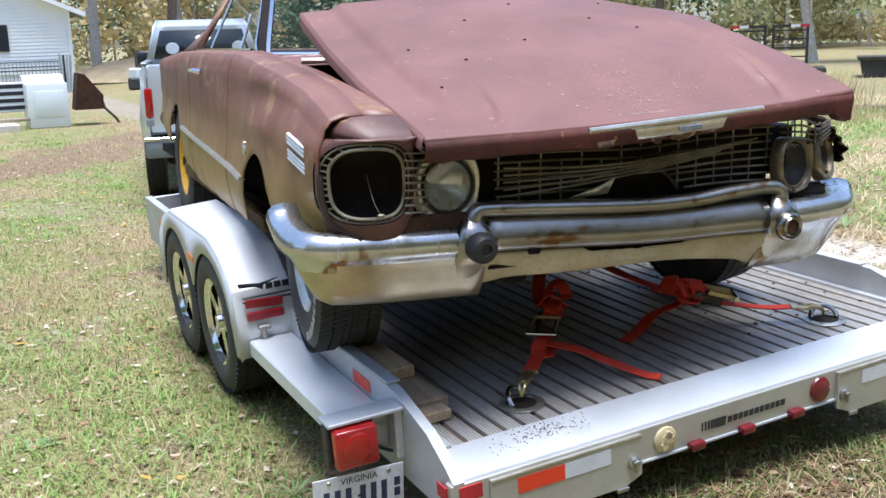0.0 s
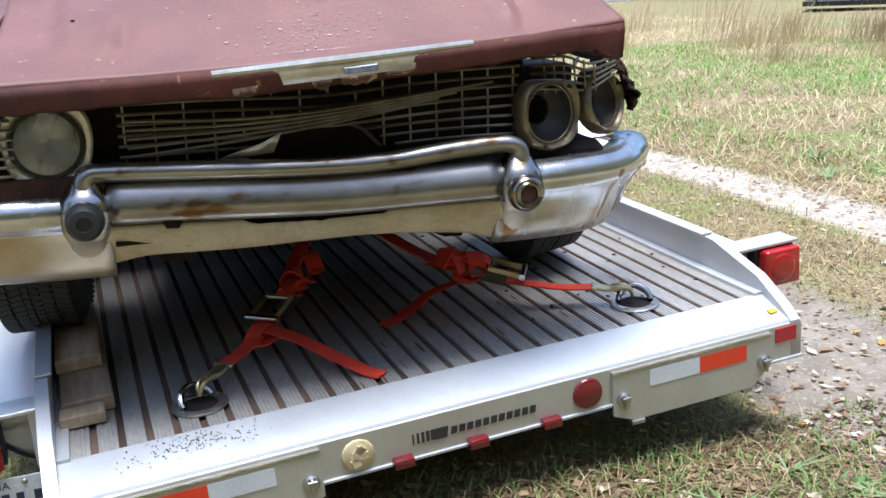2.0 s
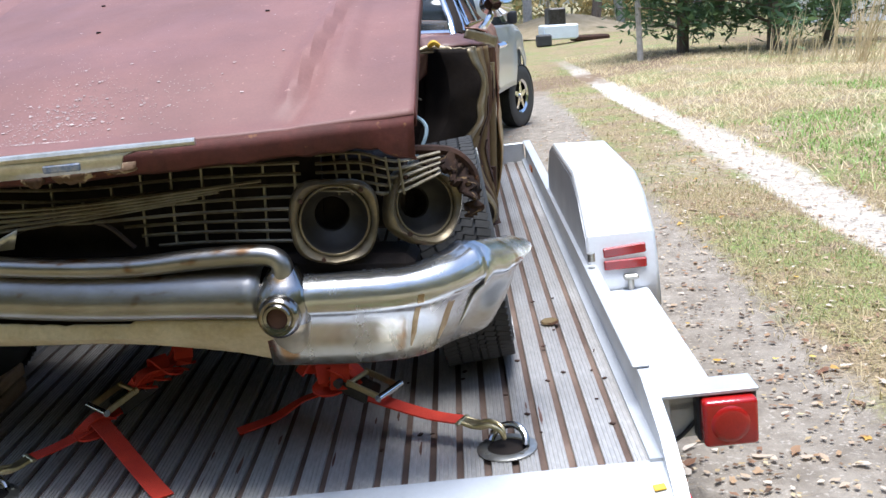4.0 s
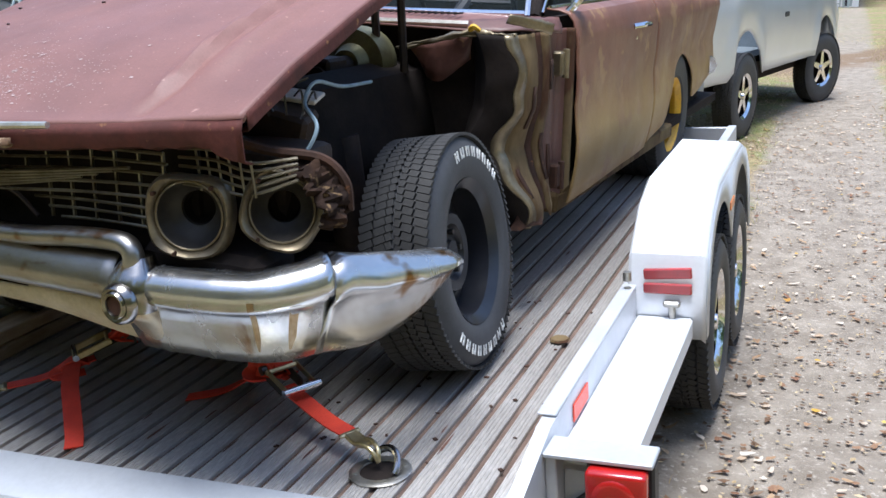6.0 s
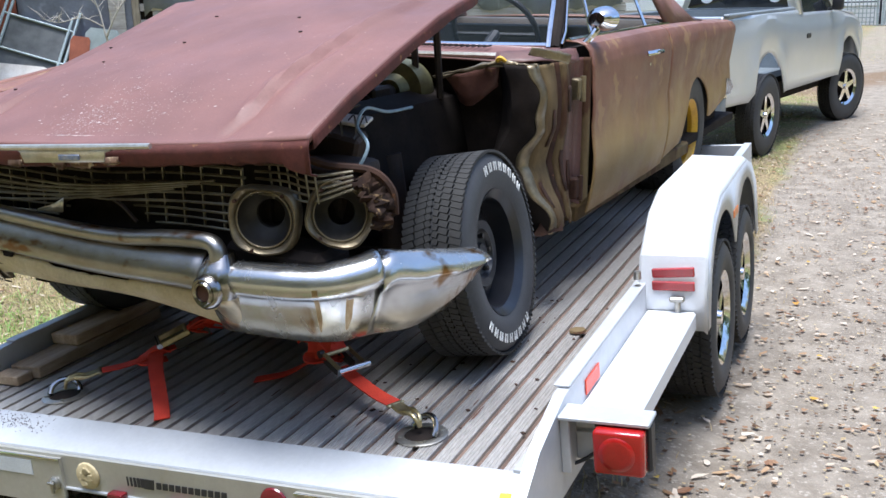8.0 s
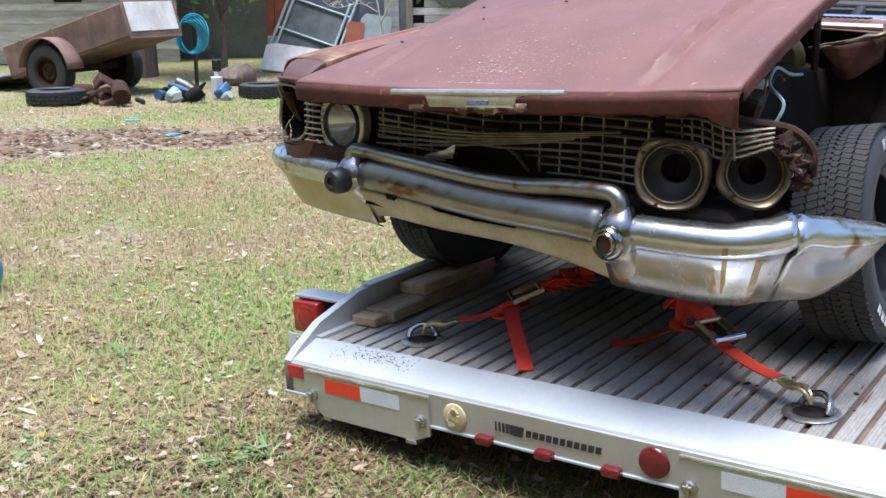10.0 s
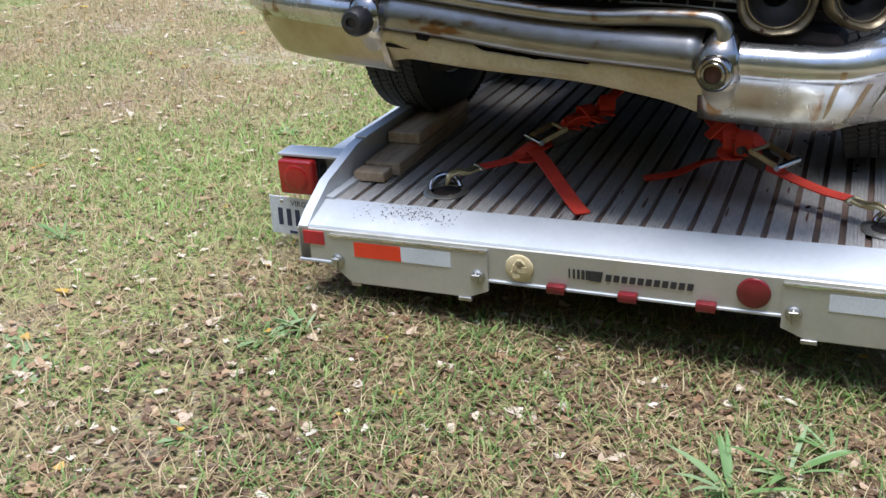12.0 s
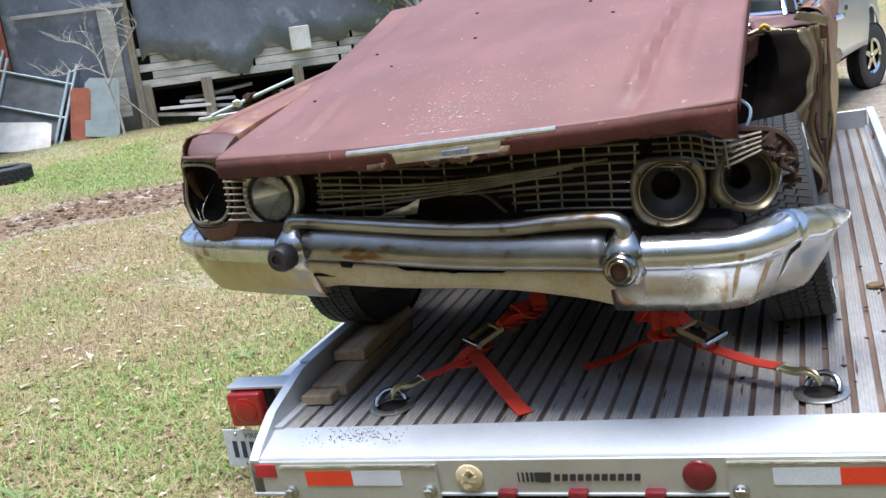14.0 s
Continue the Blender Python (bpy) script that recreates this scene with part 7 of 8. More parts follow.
for s in (-1, 1):
    part("body_side", pk_side(s), M["silver"], pickup, thick=0.02)
    bm = B()
    box2(bm, *sorted((s * 0.78, s * 0.86)), 0.02, 2.02, 1.33, 1.36, 0.01)
    part("bed_rail", bm, M["silver_dark"], pickup)
    bm = B()
    box2(bm, *sorted((s * 0.74, s * 0.845)), -0.015, 0.10, 0.86, 1.13, 0.02, 2)
    part("tail_lamp", bm, M["red_lens"], pickup)
    bm = B()
    box2(bm, *sorted((s * 0.74, s * 0.843)), -0.012, 0.09, 0.78, 0.857, 0.015)
    part("reversing_lamp", bm, M["silver_dark"], pickup)
    bm = B()
    loft(bm, [[(s * 0.86, 2.25, 1.30), (s * 0.86, 3.55, 1.28)], [(s * 0.70, 2.32, 1.72), (s * 0.70, 3.0, 1.72)]])
    part("door_window", bm, M["dark_glass"], pickup)
    bm = B()
    bx(bm, (s * 0.97, 3.38, 1.36), (0.16, 0.10, 0.15), 0.03, None, 2)
    tube(bm, [(s * 0.86, 3.42, 1.30), (s * 0.98, 3.40, 1.33)], 0.02, 6)
    part("door_mirror", bm, M["black_rubber"], pickup)
    bm = B()
    bx(bm, (s * 0.91, 2.42, 1.06), (0.03, 0.16, 0.05), 0.01)
    part("door_handle", bm, M["black_rubber"], pickup)
bm = B()
box2(bm, -0.79, 0.79, 0.0, 0.05, 0.72, 1.34, 0.02, 2)
part("tailgate", bm, M["silver"], pickup)
bm = B()
box2(bm, -0.88, 0.88, -0.16, 0.0, 0.50, 0.68, 0.03, 2)
bum = part("rear_bumper", bm, M["silver_dark"], pickup)
bm = B()
box2(bm, -0.885, 0.885, -0.166, -0.02, 0.655, 0.69, 0.008)
part("step_pad", bm, M["chrome_clean"], bum)
bm = B()
rows = [[(u * w, y, z) for u in np.linspace(-1, 1, 9)] for y, z, w in ((2.06, 1.30, 0.86), (2.14, 1.70, 0.70), (2.30, 1.765, 0.66), (2.9, 1.77, 0.66), (3.05, 1.73, 0.68), (3.75, 1.30, 0.84))]
loft(bm, rows)
part("cab", bm, M["silver"], pickup, thick=0.02)
for s in (-1, 1):
    bm = B()
    loft(bm, [[(s * 0.86, 2.06, 1.28), (s * 0.70, 2.14, 1.70), (s * 0.66, 2.30, 1.765)], [(s * 0.865, 2.26, 1.28), (s * 0.71, 2.34, 1.70), (s * 0.67, 2.4, 1.765)]])
    loft(bm, [[(s * 0.70, 2.2, 1.715), (s * 0.66, 2.3, 1.765)], [(s * 0.70, 3.02, 1.715), (s * 0.66, 2.95, 1.765)]])
    loft(bm, [[(s * 0.86, 3.55, 1.28), (s * 0.69, 2.99, 1.72)], [(s * 0.85, 3.75, 1.28), (s * 0.68, 3.06, 1.73)]])
    part("cab_pillar", bm, M["silver"], pickup, thick=0.03)
bm = B()
loft(bm, [[(-0.74, 2.055, 1.36), (0.74, 2.055, 1.36)], [(-0.62, 2.12, 1.66), (0.62, 2.12, 1.66)]])
part("rear_window", bm, M["dark_glass"], pickup, thick=0.02)
for x in (-0.45, 0.55):
    bm = B()
    lathe(bm, [(0.0, -0.004), (0.075, -0.004), (0.078, 0.0)], Matrix.Translation((x, 2.045, 1.47)) @ pose(0, 0, 0, 0, 0, 90) @ Matrix.Diagonal((1, 1.3, 0.8, 1)), 20)
    part("oval_sticker", bm, M["white_tape"], pickup)
bm = B()
loft(bm, [[(u * w, y, z + 0.02 * (1 - u * u)) for u in np.linspace(-1, 1, 9)] for y, z, w in ((3.72, 1.29, 0.85), (4.5, 1.22, 0.84), (5.15, 1.08, 0.76), (5.22, 0.6, 0.75))])
part("bonnet", bm, M["silver"], pickup, thick=0.02)
bm = B()
box2(bm, -0.78, 0.78, 0.05, 2.0, 0.70, 0.76)
box2(bm, -0.78, 0.78, 2.0, 2.06, 0.70, 1.34)
part("load_bed", bm, M["silver_dark"], pickup)
bm = B()
box2(bm, -0.6, 0.6, 0.1, 5.0, 0.42, 0.60)
part("underbody", bm, M["black"], pickup)
for o in pickup.children_recursive:
    for v in o.data.vertices:
        v.co.y = 1.10 + (v.co.y - 1.10) * 0.92
for x, y, rz, s in ((0.80, 1.10, 0, 1), (-0.80, 1.10, 0, -1), (0.82, 3.97, -22, 1), (-0.82, 3.97, -22, -1)):
    wheel(pickup, pose(x, y, 0.385, 0, 0, rz), 0.385, 0.26, 0.20, "alloy", s, False, 34)

# ---- white house ----
HX, HY, HZ = 1.89, 33.4, 0.05
house = thing("white_house", pose(HX, HY, HZ), "white vinyl-sided house with black shutters", "house")
bm = B()
prism(bm, [(-9.0, 0.0), (0.0, 0.0), (0.0, 2.62), (-4.5, 4.50), (-9.0, 2.62)], "y", 0.0, 8.0)
hw = part("wall", bm, M["siding"], house)
for k in range(32):
    z = 0.62 + k * 0.115
    edge = max(0.0, (z + 0.112 - 2.62) / 0.418)
    bm = B()
    prism(bm, [(-0.020, z), (-0.004, z + 0.112), (-0.004, z)], "x", -9.0 + edge, -edge)
    part("siding_board", bm, M["siding"], hw)
bm = B()
box2(bm, -0.08, 0.03, -0.045, -0.036, 0.0, 2.6)
part("corner_board", bm, M["siding"], hw)
for s in (-1, 1):
    bm = B()
    prism(bm, [(-4.5 + s * 4.98, 2.47), (-4.5 + s * 4.98, 2.55), (-4.5, 4.64), (-4.5, 4.56)], "y", -0.32, 8.3)
    part("roof", bm, M["shingle"], house)
    bm = B()
    prism(bm, [(-4.5 + s * 5.0, 2.41), (-4.5 + s * 5.0, 2.56), (-4.5, 4.66), (-4.5, 4.51)], "y", -0.36, -0.325)
    part("rake_board", bm, M["siding"], house)
    bm = B()
    prism(bm, [(-4.5 + s * 4.96, 2.43), (-4.5 + s * 4.96, 2.465), (-4.5, 4.555), (-4.5, 4.52)], "y", -0.32, 0.0)
    part("soffit", bm, M["siding"], house)
x = -2.50
win = part("window", box2(B(), x - 0.28, x + 0.28, -0.06, -0.037, 1.40, 2.16, 0.01), M["siding"], house)
for i in range(2):
    for j in range(4):
        bm = B()
        box2(bm, x - 0.235 + i * 0.245, x - 0.01 + i * 0.245, -0.066, -0.061, 1.45 + j * 0.172, 1.595 + j * 0.172)
        part("pane", bm, M["dark_glass"], win)
for s in (-1, 1):
    bm = B()
    box2(bm, *sorted((x + s * 0.29, x + s * 0.59)), -0.062, -0.037, 1.36, 2.20, 0.006)
    sh = part("shutter", bm, M["shutter"], house)
    for k in range(11):
        bm = B()
        box2(bm, *sorted((x + s * 0.32, x + s * 0.56)), -0.070, -0.062, 1.42 + k * 0.07, 1.455 + k * 0.07)
        part("louvre", bm, M["shutter"], sh)
# porch railing and stacked rails against the house
rail = thing("porch_railing", pose(HX - 1.62, HY - 0.35, 0.05), "stacked dark and white porch railings", "railing")
for z, x0 in ((0.99, -1.25), (0.83, -1.2), (0.72, -0.9)):
    bm = B()
    box2(bm, x0, 1.15, -0.03, 0.03, z, z + 0.035)
    part("rail", bm, M["shutter"], rail)
for k in range(20):
    bm = B()
    box2(bm, -1.1 + k * 0.115, -1.075 + k * 0.115, -0.05, -0.032, 0.0, 0.98)
    part("baluster", bm, M["grey_sheet"], rail)
for k in range(4):
    bm = B()
    box2(bm, -1.15, 1.1, -0.056, -0.051, 0.1 + 0.14 * k, 0.125 + 0.14 * k)
    part("lattice_bar", bm, M["grey_sheet"], rail)
stack = thing("stacked_panels", pose(HX - 0.32, HY - 0.5, 0.05), "grey panels and pipes leaning against the house corner", "panels")
for k in range(4):
    bm = B()
    bx(bm, (-0.12 + 0.09 * k, 0, 0.62), (0.07, 0.04, 1.24 - 0.08 * (k % 2)), 0.008, Euler((0, 0.04 * k - 0.05, 0)).to_matrix())
    part("panel", bm, M[("grey_sheet", "shutter", "galv", "grey_sheet")[k]], stack)
# clothes dryer
dryer = thing("clothes_dryer", pose(-0.46, 17.55, 0.05, 0, 0, 3), "white clothes dryer standing in the grass", "dryer")
bm = B()
box2(bm, -0.36, 0.36, 0.0, 0.66, 0.0, 0.82, 0.02, 2)
part("cabinet", bm, M["white"], dryer)
bm = B()
prism(bm, [(0.35, 0.82), (0.66, 0.82), (0.66, 0.97), (0.45, 0.95)], "x", -0.36, 0.36)
part("console", bm, M["siding"], dryer)
bm = B()
box2(bm, -0.25, 0.27, -0.012, 0.0, 0.20, 0.68, 0.006, 2)
part("drum_door", bm, M["white"], dryer)
# litter beside the dryer
for nm, mt, lb, cat, c, s, rz in (
        ("lattice_panel", "white", "white slatted panel leaning on the pile", "panel", (-1.05, 18.0, 0.35), (0.9, 0.05, 0.55), 4),
        ("plastic_tub", "white", "pale blue plastic tub among the litter", "tub", (-1.75, 17.9, 0.25), (0.8, 0.5, 0.32), -5),
        ("lumber_pile", "plywood", "stack of pale lumber on the ground", "lumber", (-1.5, 17.3, 0.02), (0.9, 0.6, 0.16), 6),
        ("long_board", "post", "long brown board on the pile", "board", (-1.9, 17.55, 0.20), (2.2, 0.12, 0.06), 2)):
    bm = B()
    bx(bm, (0, 0, s[2] / 2), s, 0.015)
    t_ = thing(nm, pose(*c, 0, 0, rz), lb, cat)
    part("body", bm, M[mt], t_)
    for k in range(4 if nm == "lattice_panel" else 0):
        bm = B()
        box2(bm, -0.40, 0.38, -0.03, -0.026, 0.05 + k * 0.13, 0.12 + k * 0.13)
        part("slot", bm, M["shutter"], t_)
barrow = thing("rusty_hopper", pose(0.10, 17.6, 0.05), "rusty brown tipped metal hopper", "hopper")
bm = B()
prism(bm, [(-0.10, 0.30), (0.0, 0.98), (0.12, 0.95), (0.42, 0.55), (0.40, 0.30)], "y", -0.05, 0.5)
part("tub", bm, M["rust"], barrow, thick=0.01)
bm = B()
tube(bm, [(0.38, 0.1, 0.58), (0.45, 0.1, 0.3), (0.62, 0.1, 0.12), (0.70, 0.1, 0.0)], 0.025, 6)
part("leg", bm, M["dark_steel"], barrow)
bm = B()
lathe(bm, [(0.0, 0.9), (1.2, 0.75), (2.6, 0.35), (3.8, 0.0)], pose(0, 0, 0, 0, -90, 0), 24)
solo("earth_mound", bm, M["mound"], "low mound of dry yellowish earth", "mound", pose(5.4, 41.5, 0.1))

# ---- barn ----
W0, W1 = Vector((-12.35, 10.50, 0)), Vector((-3.0, 16.25, 0))
bd = (W1 - W0).normalized()
BARN = Matrix.Translation((-9.94, 11.96, 0.15)) @ Matrix.Rotation(math.atan2(bd.y, bd.x), 4, "Z")
barn = thing("old_barn", BARN, "old barn clad in black tar paper and grey boards", "barn")
bm = B()
rows = []
for k in range(60):
    x = 0.02 + 8.5 * k / 59
    low = 1.12 + 0.16 * fbm(x, 3.0, 1.6) - 0.34 * ss(0.25, 0.5, fbm(x, 8.0, 1.1)) + 0.05 * math.sin(x * 9) + 0.08 * (math.sin(x * 3.7) > 0.3)
    rows.append([(x, -0.03 - 0.02 * fbm(x, z, 1.2), low + (4.2 - low) * z) for z in (0, 0.12, 0.3, 0.6, 1.0)])
loft(bm, rows)
part("tar_paper", bm, M["tar"], barn, "torn black tar paper", thick=0.006)
bm = B()
rows = [[(x, -0.05 - 0.03 * fbm(x, z, 1.1), 0.02 + 4.2 * z) for z in (0, 0.2, 0.4, 0.6, 0.8, 1.0)] for x in np.linspace(-2.05, -0.10, 18)]
loft(bm, rows)
part("tar_paper", bm, M["tar"], barn, thick=0.006)
for k in range(5):
    for j in range(5):
        bm = B()
        x0 = -0.1 + j * 1.75 + 0.25 * (k % 2)
        box2(bm, x0, x0 + 1.70, 0.0, 0.04, 0.72 + k * 0.135, 0.845 + k * 0.135, 0.004)
        part("board", bm, M["old_board"], barn)
for x in (0.0, 1.02, 2.6, 4.6, 6.6):
    bm = B()
    box2(bm, x - 0.09, x + 0.09, -0.06, 0.12, -0.1, 0.78, 0.01)
    part("foundation_post", bm, M["post"], barn)
bm = B()
box2(bm, -0.17, -0.05, -0.12, -0.02, -0.05, 4.2, 0.01)
part("corner_post", bm, M["post"], barn)
bm = B()
box2(bm, -2.6, 8.6, 0.06, 0.5, 0.66, 0.76)
box2(bm, -2.6, 8.6, 2.4, 2.5, -0.2, 0.7)
box2(bm, -2.6, 8.6, 0.05, 0.12, 0.76, 4.2)
part("dark_interior", bm, M["black"], barn)
for k in range(4):
    bm = B()
    box2(bm, -2.72 + 0.165 * k, -2.565 + 0.165 * k, -0.06, 0.0, 0.64, 4.2, 0.004)
    part("red_board", bm, M["red_sheet"], barn)
bm = B()
box2(bm, -2.70, -2.54, -0.08, 0.08, -0.1, 0.64, 0.01)
part("pale_pier", bm, M["plywood"], barn)
bm = B()
loft(bm, [[(-2.9, -0.3, 4.2), (9.0, -0.3, 4.2)], [(-2.9, 3.5, 6.0), (9.0, 3.5, 6.0)], [(-2.9, 7.5, 4.2), (9.0, 7.5, 4.2)]])
part("roof", bm, M["shingle"], barn, thick=0.08)
bm = B()
box2(bm, -2.7, 8.6, 6.9, 7.0, 0, 4.0)
box2(bm, 8.5, 8.6, 0.1, 7.0, 0, 4.0)
box2(bm, -2.75, -2.70, 0.1, 7.0, 0, 4.0)
part("rear_wall", bm, M["old_board"], barn)
for x, z in ((-1.0, 2.10), (-0.42, 1.5)):
    bm = B()
    if z > 2:
        box2(bm, x - 0.9, x + 0.9, -0.14, -0.10, z, z + 0.06)
    else:
        box2(bm, x - 0.13, x + 0.13, -0.13, -0.08, 0.3, 2.2)
    part("batten", bm, M["old_board"], barn)
bm = B()
box2(bm, 2.55, 2.90, -0.12, -0.04, 1.02, 1.42, 0.01)
part("pale_patch", bm, M["plywood"], barn)
for k in range(9):
    bm = B()
    x, y, z = 0.55 + R.uniform(-0.3, 0.9), R.uniform(-0.2, 0.6), 0.02 + 0.06 * k
    bx(bm, (x, y, z), (R.uniform(0.5, 1.1), 0.14, 0.05), 0.004, Euler((R.uniform(-0.1, 0.1), R.uniform(-0.12, 0.12), R.uniform(-0.3, 0.3))).to_matrix())
    solo("loose_board", bm, M["plywood" if k % 2 else "old_board"], "weathered loose board stored under the barn", "board", BARN, "boards under the barn")
for k in range(46):
    bm = B()
    bmesh.ops.create_icosphere(bm, subdivisions=1, radius=R.uniform(0.05, 0.13))
    for v in bm.verts:
        v.co *= R.uniform(0.75, 1.2)
        v.co.z *= 0.75
    solo("rubble_stone", bm, M["plywood" if k % 5 == 0 else "rust"], "rough stone in the rubble along the barn", "stone", BARN @ pose(1.3 + R.uniform(0, 3.4), R.uniform(-0.5, 0.5), R.uniform(0.0, 0.35)), "rubble stones")
bm = B()
cyl(bm, (1.0, -0.3, 0.12), (2.5, -0.15, 0.55), 0.03)
solo("iron_pipe", bm, M["galv"], "rusty grey iron pipe lying on rubble", "pipe", BARN)
bm = B()
cyl(bm, (-0.40, -0.4, 0.68), (0.15, -0.5, 0.06), 0.016)
solo("leaning_stick", bm, M["post"], "thin grey stick leaning by the post", "stick", BARN)
# stock gate, sheets and plywood leaning on the wall
gate = thing("stock_gate", BARN @ pose(-2.08, -0.75, 0.0, -24, 19, 0), "galvanised pipe gate with dark mesh, leaning", "gate")
for x in (-0.58, -0.49, 0.49, 0.58):
    bm = B()
    cyl(bm, (x, 0, 0.0), (x, 0, 1.68 - (0.12 if abs(x) < 0.5 else 0)), 0.026)
    part("upright", bm, M["galv"], gate)
for z in (0.72, 1.32):
    bm = B()
    cyl(bm, (-0.58, 0, z), (0.58, 0, z), 0.022)
    part("crossbar", bm, M["galv"], gate)
bm = B()
box2(bm, -0.48, 0.48, 0.03, 0.04, 0.30, 1.34)
part("mesh_screen", bm, M["mesh_dark"], gate)
for nm, mt, lb, x, w, h, ang in (("plywood_sheet", "plywood", "pale flaking plywood sheet leaning low", -2.10, 1.05, 0.56, -38), ("red_sheet", "red_sheet", "rusted red metal sheet leaning on the barn", -1.15, 0.32, 0.86, -10), ("grey_sheet", "grey_sheet", "grey-green metal sheet leaning on the barn", -0.80, 0.55, 0.98, -12)):
    bm = B()
    prism(bm, [(-w / 2, 0), (w / 2, 0), (w / 2, h * 0.94), (w * 0.42, h), (-w * 0.36, h), (-w / 2, h * 0.9)], "y", 0, 0.02)
    solo(nm, bm, M[mt], lb, "sheet", BARN @ pose(x, -0.50 if nm != "plywood_sheet" else -1.0, 0.05, ang, 9 if nm != "plywood_sheet" else 8, 0))


def branchy(nm, base, h, r0, mt, label, leaves=None, count=0, spread=0.9, seed=1, leaf=0.12, forks=5, low=0.35, crown=None, levels=3):
    """A tree: tapered trunk, limbs that fork, and a crown of single leaves."""
    rr = random.Random(seed)
    t = thing(nm, pose(*base), label, "tree")
    tips = []
    bm = B()

    def grow(p, d, ln, rad, lev):
        q = p + d * ln
        mid = p + d * ln * 0.5 + Vector((rr.uniform(-1, 1), rr.uniform(-1, 1), 0)) * ln * 0.06
        tube(bm, [p, mid, q], [rad, rad * 0.85, rad * 0.62], 6 if lev else 9)
        tips.append((q, lev))
        tips.append((mid, lev))
        if lev < levels:
            for _ in range(forks if lev == 0 else rr.randint(2, 3)):
                a = rr.uniform(0, 6.28)
                k = rr.uniform(0.45, 1.0)
                nd = (d * 0.75 + Vector((math.cos(a), math.sin(a), rr.uniform(-0.1, 0.7))) * spread * 0.7).normalized()
                grow(p.lerp(q, k), nd, ln * rr.uniform(0.45, 0.7), rad * 0.5, lev + 1)

    grow(Vector((0, 0, -0.1)), Vector((rr.uniform(-0.06, 0.06), rr.uniform(-0.06, 0.06), 1)).normalized(), h * (0.55 if leaves else 0.5), r0, 0)
    part("trunk", bm, M[mt], t)
    if leaves:
        V, F = [], []
        pts = [p for p, lev in tips if lev >= 1 and p.z > h * low]
        for _ in range(count):
            c = rr.choice(pts) + Vector((rr.gauss(0, 1), rr.gauss(0, 1), rr.gauss(0, 0.8))) * h * (crown or 0.055)
            a, b = Vector((rr.gauss(0, 1), rr.gauss(0, 1), rr.gauss(0, 1))).normalized(), Vector((rr.gauss(0, 1), rr.gauss(0, 1), rr.gauss(0, 1))).normalized()
            s = leaf * rr.uniform(0.6, 1.4)
            b = (b - a * a.dot(b)).normalized()
            k = len(V)
            V += [c - a * s, c + b * s * 0.5, c + a * s, c - b * s * 0.5]
            F.append((k, k + 1, k + 2, k + 3))
        me = bpy.data.meshes.new("crown")
        me.from_pydata([tuple(v) for v in V], [], F)
        me.materials.append(leaves)
        ob = new("crown", me)
        ob.parent = t
    return t


sap = thing("bare_sapling", BARN @ pose(-0.40, -0.85, 0.0), "bare pale sapling in front of the barn", "tree")
rs = random.Random(31)
bm = B()
limbs = [([(0, 0, -0.1), (-0.04, 0.02, 0.5), (-0.12, 0.0, 0.95)], 0.026, 0.018), ([(-0.12, 0, 0.95), (-0.20, 0.05, 1.35), (-0.42, 0.1, 1.58), (-0.75, 0.15, 1.68)], 0.017, 0.005), ([(-0.20, 0.05, 1.35), (-0.28, 0.0, 1.75), (-0.22, -0.05, 2.12)], 0.012, 0.004),
         ([(-0.10, 0, 0.88), (0.10, -0.08, 1.25), (0.30, -0.1, 1.50), (0.52, -0.12, 1.78)], 0.017, 0.005), ([(0.14, -0.08, 1.30), (0.17, 0.0, 1.70), (0.10, 0.05, 2.05)], 0.011, 0.004), ([(-0.14, 0, 1.05), (-0.42, -0.1, 1.20), (-0.80, -0.15, 1.14), (-1.02, -0.2, 1.20)], 0.012, 0.004)]
for pts, r0, r1 in limbs:
    q = smooth_path(pts, 4)
    tube(bm, q, [r0 + (r1 - r0) * i / (len(q) - 1) for i in range(len(q))], 6)
    for p in q[3:]:
        p = Vector(p)
        for _ in range(2 if r0 < 0.02 else 0):
            e = p + Vector((rs.gauss(0, 0.14), rs.gauss(0, 0.12), rs.uniform(0.02, 0.26)))
            tube(bm, [p, p.lerp(e, 0.5) + Vector((rs.gauss(0, 0.02), 0, 0.01)), e], [0.005, 0.004, 0.002], 4)
part("trunk", bm, M["bark_pale"], sap)
branchy("leafy_shrub", (-5.6, 14.0, 0.2), 3.4, 0.05, "bark_pale", "yellow-green leafy shrub beside the barn", T1, 2600, 1.0, 11, 0.06, 6, 0.2)
# grey shed and back wall seen past the barn
shed = thing("grey_shed", pose(-17.2, 9.2, 0.2, 0, 0, 40), "weathered grey plank shed behind the old trailer", "shed")
for k in range(24):
    bm = B()
    box2(bm, -4.0, 2.6, 0.0, 0.03, 0.13 * k, 0.13 * k + 0.125)
    part("plank", bm, M["old_board"], shed)
bm = B()
loft(bm, [[(-4.3, -0.4, 2.85), (3.0, -0.4, 2.85)], [(-4.3, 2.5, 3.9), (3.0, 2.5, 3.9)]])
part("roof", bm, M["shingle"], shed, thick=0.06)
bm = B()
box2(bm, -4.0, 2.6, 2.0, 2.1, 0, 3.2)
part("rear_wall", bm, M["old_board"], shed)
for x in (-1.6, 0.2):
    bm = B()
    box2(bm, x, x + 0.55, -0.012, 0.0, 1.2, 2.3)
    part("dark_opening", bm, M["black"], shed)
lean = thing("lean_to", pose(-14.6, 12.6, 0.2, 0, 0, 38), "dark lean-to with a low shingle roof", "shed")
bm = B()
box2(bm, -2.6, 1.2, 0.0, 0.1, 0.0, 1.55)
part("wall", bm, M["tar"], lean)
bm = B()
